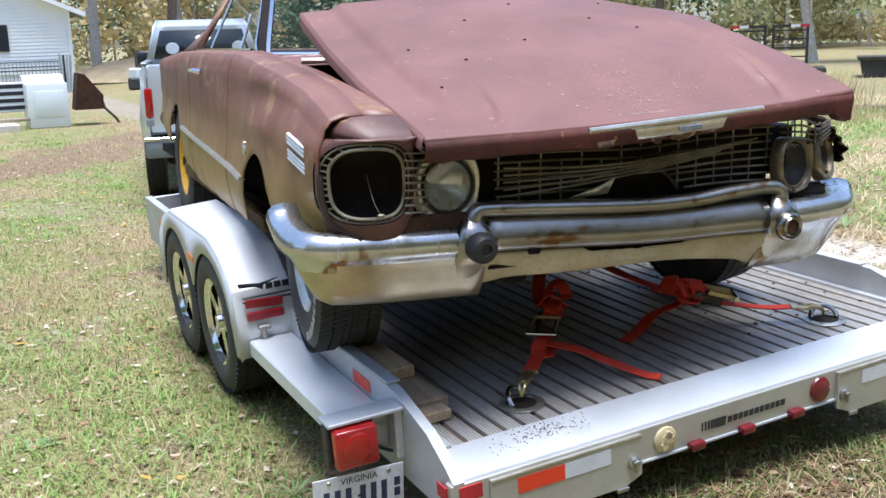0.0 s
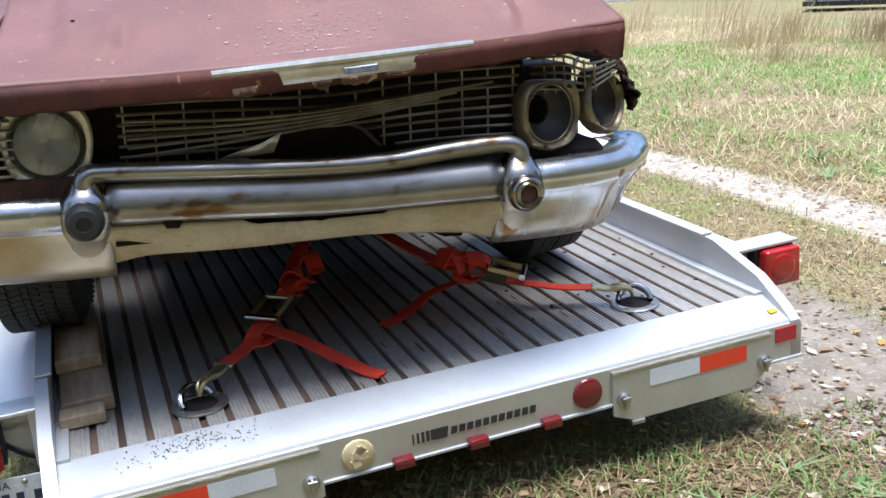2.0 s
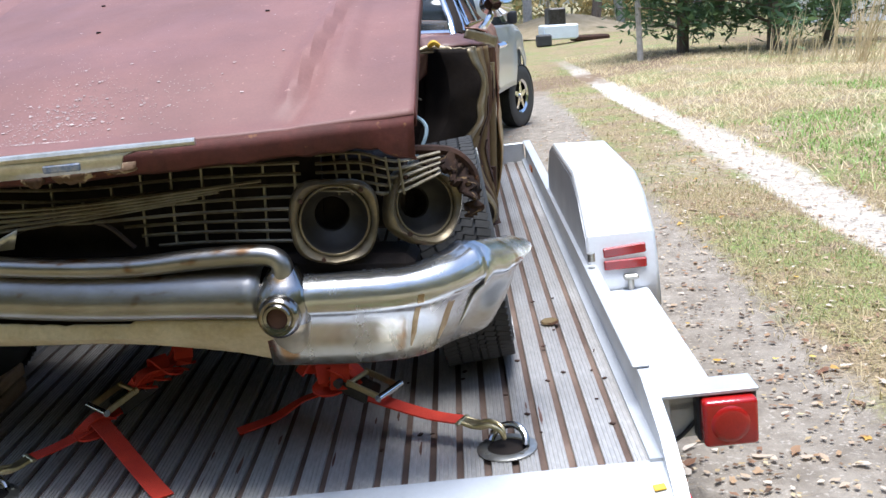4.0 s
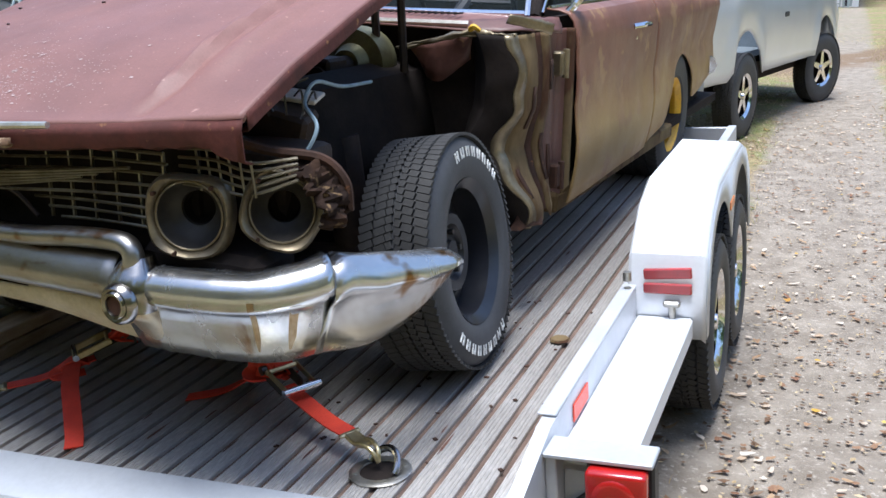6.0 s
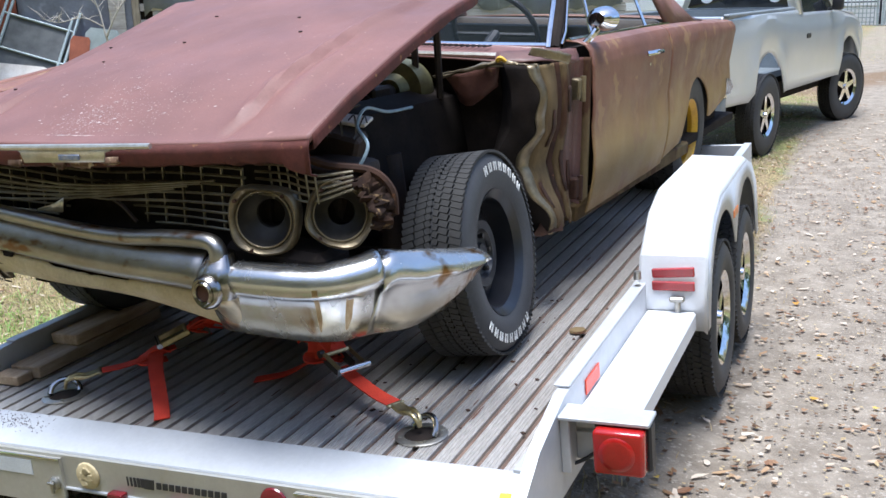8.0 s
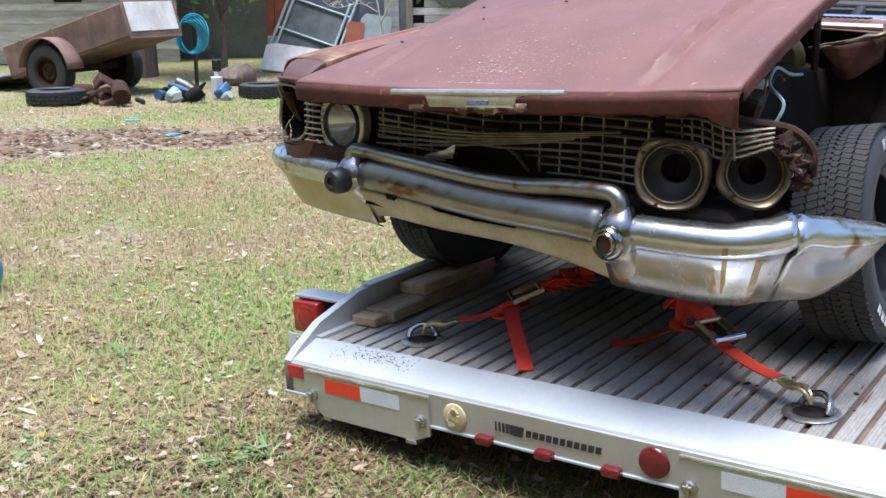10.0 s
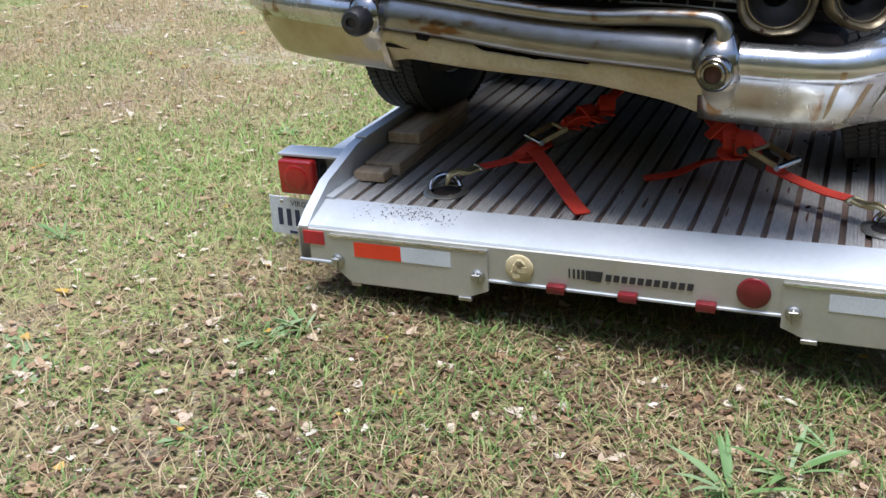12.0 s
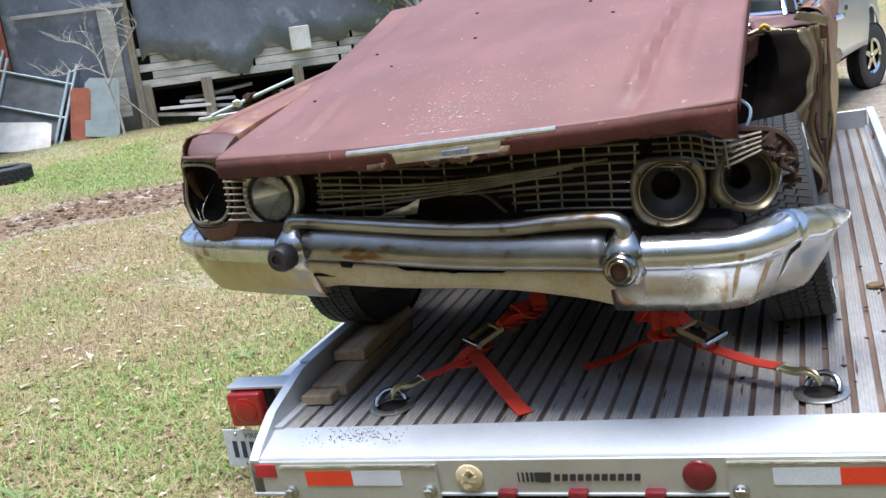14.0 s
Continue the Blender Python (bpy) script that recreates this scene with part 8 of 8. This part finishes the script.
loft(bm, [[(-2.9, -0.5, 1.48), (1.3, -0.5, 1.48)], [(-2.9, 2.6, 2.5), (1.3, 2.6, 2.5)]])
part("roof", bm, M["plywood"], lean, thick=0.06)
bm = B()
box2(bm, 1.0, 1.35, -0.7, -0.3, 0.75, 3.2, 0.02)
part("red_wall", bm, M["red_sheet"], lean)
bm = B()
box2(bm, 1.08, 1.26, -0.65, -0.45, 0.0, 0.76)
part("pier", bm, M["plywood"], lean)

# ---- old farm trailer and the junk before it ----
WAG = pose(-11.45, 5.75, 0.15, 0, 0, 12)
wagon = thing("old_farm_trailer", WAG, "rusted two-wheeled farm trailer tipped up", "trailer")
tip = pose(0.12, 0, 0.52, 0, -15, 0) @ Matrix.Diagonal((0.82, 0.82, 0.95, 1))
bm = B()
for y in (-0.02, 1.28):
    box2(bm, -1.3, 1.55, y, y + 0.04, 0.0, 0.46, 0.008)
box2(bm, 1.51, 1.55, 0.0, 1.3, 0.0, 0.52, 0.008)
box2(bm, -1.3, 1.55, 0.0, 1.3, -0.04, 0.0)
for x in (-0.9, -0.1, 0.7):
    box2(bm, x, x + 0.06, -0.045, -0.02, 0.0, 0.46)
bmesh.ops.transform(bm, matrix=tip, verts=bm.verts)
part("box_body", bm, M["old_red"], wagon)
bm = B()
box2(bm, 1.545, 1.565, 0.06, 1.24, 0.06, 0.48, 0.004)
bmesh.ops.transform(bm, matrix=tip, verts=bm.verts)
part("end_board", bm, M["plywood"], wagon)
bm = B()
loft(bm, [[(0.02 + 0.46 * math.cos(a), -0.30, 0.36 + 0.46 * math.sin(a)), (0.02 + 0.46 * math.cos(a), 0.0, 0.36 + 0.46 * math.sin(a))] for a in np.linspace(0.1, 3.04, 14)])
part("mudguard", bm, M["old_red"], wagon, thick=0.012)
for y, s in ((-0.16, -1), (1.20, 1)):
    wheel(wagon, pose(0.02, y, 0.36, 0, 0, 90), 0.36, 0.2, 0.2, "old", s * 1, False, 30)
bm = B()
cyl(bm, (0.02, -0.1, 0.36), (0.02, 1.15, 0.36), 0.05)
part("axle", bm, M["rust"], wagon)
bm = B()
box2(bm, -2.2, -0.9, -0.1, 1.4, 0.36, 0.40)
bmesh.ops.transform(bm, matrix=pose(0, 0, 0.1, 0, -12, 0), verts=bm.verts)
solo("roofing_sheet", bm, M["white"], "pale metal roofing sheet on the trailer", "sheet", WAG)
bm = B()
for k in range(6):
    r_ = 0.20 + 0.012 * k
    tube(bm, [(0.02 * k - 0.05 + r_ * 0.8 * math.cos(a), 0.03 * math.sin(3 * a + k), r_ * 1.1 * math.sin(a) + 0.01 * k) for a in np.linspace(0, 2 * math.pi, 25)], 0.012, 5)
solo("coiled_hose", bm, M["hose"], "coiled bright blue hose hung on a post", "hose", pose(-10.50, 7.35, 0.92, 0, 0, 45))
bm = B()
cyl(bm, (0, 0, 0), (0.02, 0, 1.25), 0.03)
solo("hose_post", bm, M["dark_steel"], "dark iron stake holding the hose", "post", pose(-10.52, 7.42, 0.1))


def lying_tyre(x, y, r):
    t = thing("discarded_tyre", pose(x, y, height(x, y) + 0.10, 3, 90, 0), "worn black tyre lying on the grass", "tyre", "discarded tyres")
    bm = B()
    w = 0.19
    lathe(bm, [(r * 0.62, -w * 0.42), (r * 0.66, -w * 0.5), (r * 0.85, -w * 0.5), (r * 0.97, -w * 0.4), (r, 0), (r * 0.97, w * 0.4), (r * 0.85, w * 0.5), (r * 0.66, w * 0.5), (r * 0.62, w * 0.42), (r * 0.72, w * 0.36), (r * 0.9, 0.0), (r * 0.72, -w * 0.36)], None, 36, True)
    part("carcass", bm, M["rubber"], t)
    bm = B()
    lug_tread(bm, r, w, 34, [(-0.05, 0.04), (0.0, 0.04), (0.05, 0.04)], Matrix.Identity(4))
    part("tread", bm, M["tread"], t)


lying_tyre(-8.66, 7.03, 0.34)
lying_tyre(-10.29, 4.95, 0.36)


def junk(nm, label, x, y, mt, n, size, seed):
    rr = random.Random(seed)
    t = thing(nm, pose(x, y, height(x, y)), label, "junk")
    for k in range(n):
        bm = B()
        s = size * rr.uniform(0.35, 1.1)
        p = (rr.gauss(0, size), rr.gauss(0, size * 0.6), s * rr.uniform(0.2, 0.7))
        e = Euler((rr.uniform(-0.6, 0.6), rr.uniform(-0.6, 0.6), rr.uniform(0, 3)))
        if k % 3 == 0:
            lathe(bm, [(0.0, -s * 0.5), (s * 0.4, -s * 0.5), (s * 0.45, 0), (s * 0.4, s * 0.5), (0.0, s * 0.5)], Matrix.Translation(p) @ e.to_matrix().to_4x4(), 12)
        else:
            bx(bm, p, (s, s * rr.uniform(0.3, 0.8), s * rr.uniform(0.15, 0.6)), 0.02, e.to_matrix())
        part("scrap", bm, M[mt[k % len(mt)]], t)


junk("rusty_engine_parts", "heap of rusty drums and engine parts", -9.95, 5.45, ["rust", "old_red", "rust", "old_red", "rust", "greasy"], 26, 0.30, 3)
junk("blue_tarp_heap", "heap of blue tarpaulin, a block and tools", -9.35, 6.25, ["blue_tarp", "dark_steel", "grey_sheet", "blue_tarp", "black"], 26, 0.24, 4)
bm = B()
box2(bm, -0.06, 0.06, -0.06, 0.06, 0.0, 0.30, 0.01)
cyl(bm, (0, 0, 0.30), (0, 0, 0.36), 0.03)
solo("pale_jug", bm, M["plywood"], "pale plastic jug standing in the junk", "jug", pose(-9.05, 6.55, 0.17))
bm = B()
box2(bm, -0.05, 0.05, -0.05, 0.05, 0, 0.16, 0.015)
solo("black_can", bm, M["black_rubber"], "small black can standing on the jug", "can", pose(-9.07, 6.58, 0.535))
for x, y in ((-6.9, 4.1), (-8.1, 4.5)):
    bm = B()
    bx(bm, (0, 0, 0.01), (0.17, 0.07, 0.015), 0.006)
    solo("tarp_scrap", bm, M["hose"], "scrap of blue plastic on the mud", "scrap", pose(x, y, height(x, y), 0, 0, x * 40), "plastic scraps")
bm = B()
bmesh.ops.create_icosphere(bm, subdivisions=3, radius=0.11)
for v in bm.verts:
    v.co += v.normal * 0.02 * noise.noise(v.co * 14)
    v.co.z *= 1.15
solo("blue_bag", bm, M["hose"], "crumpled light blue plastic bag on the grass", "bag", pose(-3.61, 0.23, 0.11 + height(-3.61, 0.23)))
branchy("yard_tree", (-13.0, 8.3, 0.2), 7.5, 0.27, "bark", "old yard tree behind the farm trailer", T4, 5200, 0.8, 21, 0.09, 6, 0.30)
branchy("leafy_shrub", (-11.6, 8.9, 0.2), 3.6, 0.06, "bark", "bright green leafy shrub behind the farm trailer", T4, 3600, 0.8, 22, 0.075, 7, 0.28)
bm = B()
bmesh.ops.create_icosphere(bm, subdivisions=2, radius=0.3)
for v in bm.verts:
    v.co *= 1 + 0.35 * noise.noise(v.co * 6)
    v.co.z *= 0.7
solo("tree_stump", bm, M["bark"], "broken dark tree stump in the grass", "stump", pose(-10.35, 8.1, 0.3))

# ---- field on the other side ----
def tuft(x, y, h, n, seed):
    rr = random.Random(seed)
    V, F = [], []
    for _ in range(n):
        a, d = rr.uniform(0, 6.28), rr.gauss(0, 0.5)
        px, py = x + d * math.cos(a), y + d * math.sin(a) * 0.7
        z = height(px, py)
        hh = h * rr.uniform(0.5, 1.15)
        lx, ly, w = (0.18 + rr.gauss(0, 0.2)) * hh, rr.gauss(0, 0.2) * hh, rr.uniform(0.003, 0.008)
        k = len(V)
        V += [(px - w, py, z), (px + w, py, z), (px + lx * 0.5 + w, py + ly * 0.5, z + hh * 0.6), (px + lx * 0.5 - w, py + ly * 0.5, z + hh * 0.6), (px + lx, py + ly, z + hh)]
        F += [(k, k + 1, k + 2, k + 3), (k + 3, k + 2, k + 4)]
    me = bpy.data.meshes.new("tall_dry_grass")
    me.from_pydata(V, [], F)
    me.materials.append(T5)
    tagged(new("tall_dry_grass", me), "clump of tall dry yellow grass", "grass", "tall grass clumps", "stuff")


for k, (x, y, h, n) in enumerate(((6.6, 15.9, 0.9, 45), (7.5, 15.2, 1.6, 75), (8.2, 14.6, 1.1, 45), (9.5, 14.9, 0.7, 60), (10.7, 13.7, 0.9, 60), (11.9, 13.4, 0.6, 70), (6.6, 11.0, 0.35, 120), (8.4, 10.0, 0.45, 200), (9.6, 10.4, 0.5, 220), (10.8, 9.8, 0.5, 240), (12.0, 10.6, 0.6, 220), (7.4, 8.0, 0.3, 160), (9.0, 7.6, 0.35, 200))):
    tuft(x, y, h, n, 50 + k)
scatter("verge_grass", T5, "dry yellow grass on the verge beyond the track", 60000, (3.4, 14, 1.0, 24), 0.065, 0.0075, 2.2, lambda x, y: 0.25 + 0.75 * patch(x, y), bias=1.2)
scatter("verge_weeds", G8, "fresh green grass and weeds on the verge", 22000, (3.5, 11, 0.5, 12), 0.055, 0.010, 1.4, lambda x, y: ss(0.35, 0.0, patch(x, y)) * ss(3.4, 4.2, x), False, "weeds")
def pine(x, y, h, wide, count, label, seed):
    rr = random.Random(seed)
    t = thing("pine_tree", pose(x, y, height(x, y)), label, "tree")
    bm = B()
    tube(bm, [(0, 0, -0.1), (0.03, 0, h * 0.4), (0, 0.03, h * 0.95)], [0.15, 0.11, 0.02], 8)
    V, F = [], []
    tips = []
    for k in range(60):
        u = 0.05 + 0.93 * (k / 60) ** 1.1
        a = k * 2.4 + rr.uniform(-0.4, 0.4)
        ln = wide * (1 - u) ** 0.75 * rr.uniform(0.65, 1.1) + 0.15
        p = Vector((0, 0, h * u))
        q = p + Vector((math.cos(a) * ln, math.sin(a) * ln, ln * rr.uniform(-0.05, 0.25)))
        tube(bm, [p, p.lerp(q, 0.5) + Vector((0, 0, 0.05 * ln)), q], [0.03, 0.02, 0.008], 4)
        tips.append((p, q, ln))
    part("trunk", bm, M["bark"], t)
    for _ in range(count):
        p, q, ln = rr.choice(tips)
        c = p.lerp(q, rr.uniform(0.2, 1.05)) + Vector((rr.gauss(0, 0.16), rr.gauss(0, 0.16), rr.gauss(0, 0.14))) * (0.5 + ln * 0.5)
        a, b = Vector((rr.gauss(0, 1), rr.gauss(0, 1), rr.gauss(0.3, 0.7))) * 0.075, Vector((rr.gauss(0, 1), rr.gauss(0, 1), rr.gauss(0, 1))) * 0.022
        k = len(V)
        V += [tuple(c - a), tuple(c + b), tuple(c + a), tuple(c - b)]
        F.append((k, k + 1, k + 2, k + 3))
    me = bpy.data.meshes.new("crown")
    me.from_pydata(V, [], F)
    me.materials.append(T3)
    ob = new("crown", me)
    ob.parent = t


pine(5.9, 21.4, 8.5, 1.9, 11000, "dark green pine at the edge of the field", 61)
pine(7.6, 20.2, 9.5, 2.2, 13000, "broad dark green pine by the track", 62)
pine(9.6, 22.4, 9.0, 2.2, 11000, "dark green pine by the track", 63)
branchy("young_tree", (4.75, 20.4, height(4.75, 20.4)), 5.0, 0.07, "bark_pale", "thin young tree with yellow leaves", T2, 1500, 0.9, 64, 0.07, 8, 0.3, 0.05)
bin_ = thing("teal_bin", pose(11.2, 21.6, 0.0), "teal plastic bin in the dry grass", "bin")
bm = B()
prism(bm, [(-0.30, 0.0), (0.30, 0.0), (0.40, 0.85), (-0.40, 0.85)], "y", -0.3, 0.3)
part("tub", bm, M["teal"], bin_)
bm = B()
box2(bm, -0.43, 0.43, -0.34, 0.34, 0.85, 0.92, 0.02)
part("lid", bm, M["teal"], bin_)
fh = thing("far_cottage", pose(17.6, 38.0, -0.5, 0, 0, -24), "distant white cottage with a grey roof", "house")
bm = B()
box2(bm, -3.5, 5.0, 0, 5, 0, 2.0)
prism(bm, [(0, 2.0), (5, 2.0), (2.5, 3.2)], "x", -3.5, 5.0)
part("wall", bm, M["siding"], fh)
bm = B()
loft(bm, [[(-3.8, -0.3, 1.9), (5.3, -0.3, 1.9)], [(-3.8, 2.5, 3.35), (5.3, 2.5, 3.35)], [(-3.8, 5.3, 1.9), (5.3, 5.3, 1.9)]])
part("roof", bm, M["shingle"], fh, thick=0.08)
for x in (-2.2, 0.4, 3.0):
    bm = B()
    box2(bm, x, x + 0.8, -0.03, -0.005, 0.8, 1.6)
    part("window", bm, M["dark_glass"], fh)
scrap = thing("scrap_loader", pose(4.2, 32.5, 0.05, 0, 0, 10), "white and dark scrap machine far down the track", "machine")
for nm, c, s, mt in (("body", (0, 0, 0.45), (1.2, 0.8, 0.5), "white"), ("cab", (-0.1, 0, 0.95), (0.6, 0.6, 0.6), "dark_steel"), ("bed", (1.1, 0, 0.2), (1.2, 0.8, 0.18), "rust"), ("wheel", (-0.6, -0.3, 0.2), (0.5, 0.3, 0.4), "rubber")):
    bm = B()
    bx(bm, c, s, 0.05)
    part(nm, bm, M[mt], scrap)
# equipment trailers beyond the verge
dump = thing("dump_trailer", pose(20.3, 17.2, -0.45, 0, 0, -48), "black dump trailer with a white wheel", "trailer")
bm = B()
prism(bm, [(0.0, 1.02), (0.12, 0.45), (4.2, 0.45), (4.2, 1.02)], "y", 0.0, 1.6)
part("hopper", bm, M["decal"], dump)
bm = B()
box2(bm, -0.05, 4.25, -0.05, 1.65, 0.98, 1.06)
part("rim", bm, M["dark_steel"], dump)
for x in (0.95, 1.75):
    wheel(dump, pose(x, -0.1, 0.34, 0, 0, 90), 0.34, 0.2, 0.2, "steel", -1, False, 20)
ramp = thing("equipment_trailer", pose(18.0, 19.75, -0.3, 0, 0, -45), "black flatbed trailer with raised ramps and warning tape", "trailer")
bm = B()
box2(bm, -0.3, 2.6, 0.0, 1.9, 0.50, 0.62)
part("bed", bm, M["decal"], ramp)
for x in (0.0, 1.12):
    for dx in (0.0, 0.9):
        bm = B()
        box2(bm, x + dx, x + dx + 0.08, -0.06, 0.0, 0.55, 1.82)
        part("ramp_post", bm, M["decal"], ramp)
    for k in range(5):
        bm = B()
        box2(bm, x, x + 0.98, -0.05, -0.01, 0.70 + k * 0.24, 0.74 + k * 0.24)
        part("ramp_rung", bm, M["decal"], ramp)
    for k in range(4):
        bm = B()
        box2(bm, x + 0.25 * k, x + 0.25 * k + 0.24, -0.075, -0.062, 1.76, 1.84)
        part("tape_block", bm, M[("marker", "white_tape", "decal", "decal")[k if x == 0 else 3 - k]], ramp)
branchy("verge_bush", (11.6, 8.8, 0.1), 3.0, 0.05, "bark", "green bush hanging over the verge", T4, 3000, 1.1, 91, 0.08, 7, 0.15)
# ---- autumn trees and far woods ----
for k, (x, y, h, lf, cnt) in enumerate(((3.9, 42.5, 13.0, T1, 5200), (6.6, 41.0, 14.0, T2, 5200), (8.6, 46.0, 12.0, T1, 4500), (2.2, 47.0, 12.0, T2, 4500), (11.5, 44.0, 14.0, T2, 4500), (26.0, 33.0, 12.0, T2, 4500), (29.0, 27.0, 11.0, T1, 4500), (33, 22, 12.0, T2, 4000), (1.0, 48.5, 11, T1, 4000), (-1.5, 50.0, 12, T1, 3500))):
    branchy("autumn_tree", (x, y, 0.1), h, 0.22, "bark_pale" if k % 2 == 0 else "bark", "tall thin tree with sparse %s autumn leaves" % ("olive" if lf is T1 else "golden"), lf, cnt, 0.9, 100 + k, 0.15, 8, 0.22, 0.06)


def woods(name, lf, label, n, r0, r1, a0, a1, h0, h1, seed, leaf, per=420):
    """A belt of far trees: loose clumps of leaves over bare stems."""
    rr = random.Random(seed)
    V, F, S, K = [], [], [], []
    for _ in range(n):
        a, r = radians(rr.uniform(a0, a1)), rr.uniform(r0, r1)
        x, y, h = r * math.sin(a), 5 + r * math.cos(a), rr.uniform(h0, h1)
        lobes = [(rr.gauss(0, 0.16) * h, rr.gauss(0, 0.16) * h, h * rr.uniform(0.04, 1.0), h * rr.uniform(0.05, 0.12)) for _ in range(18)]
        for _ in range(per):
            lx, ly, lz, lr = rr.choice(lobes)
            cx, cy, cz = x + lx + rr.gauss(0, 0.7) * lr, y + ly + rr.gauss(0, 0.7) * lr, 0.3 + max(0.2, lz + rr.gauss(0, 0.6) * lr)
            px, py, pz, qx, qy, qz = (rr.gauss(0, 0.6) * leaf for _ in range(6))
            k = len(V)
            V += [(cx - px, cy - py, cz - pz), (cx + qx, cy + qy, cz + qz), (cx + px, cy + py, cz + pz), (cx - qx, cy - qy, cz - qz)]
            F.append((k, k + 1, k + 2, k + 3))
        w, top, k = rr.uniform(0.08, 0.16), h * 0.8, len(S)
        S += [(x - w, y, 0), (x, y - w, 0), (x + w, y, 0), (x, y + w, 0), (x - w * 0.4, y, top), (x, y - w * 0.4, top), (x + w * 0.4, y, top), (x, y + w * 0.4, top)]
        K += [(k + i, k + (i + 1) % 4, k + 4 + (i + 1) % 4, k + 4 + i) for i in range(4)]
    for nm, vv, ff, mt, lb in ((name, V, F, lf, label), (name + "_stems", S, K, M["bark_pale"], "bare grey stems in the " + name.replace("_", " "))):
        me = bpy.data.meshes.new(nm)
        me.from_pydata(vv, [], ff)
        me.materials.append(mt)
        tagged(new(nm, me), lb, "woods", kind="stuff")


woods("far_woods", T1, "far belt of olive and brown autumn woods", 50, 55, 80, -22, 66, 9, 17, 5, 0.17, 1700)
woods("far_golden_woods", T2, "golden autumn trees in the far woods", 30, 52, 76, -12, 66, 7, 14, 6, 0.17, 1500)
woods("far_pine_woods", T3, "dark pines in the far woods", 20, 60, 85, -22, 66, 9, 16, 7, 0.17, 1500)
woods("side_woods", T1, "belt of olive woods round the yard", 60, 55, 80, -110, -22, 9, 15, 9, 0.5)
woods("side_pine_woods", T3, "dark pines round the yard", 40, 55, 80, 66, 110, 9, 15, 10, 0.5)
# out of view; added tall and near to darken what the chrome reflects
woods("rear_woods", T1, "unseen woods behind the lawn, added to darken chrome reflections", 90, 26, 50, 110, 250, 12, 20, 8, 0.7)
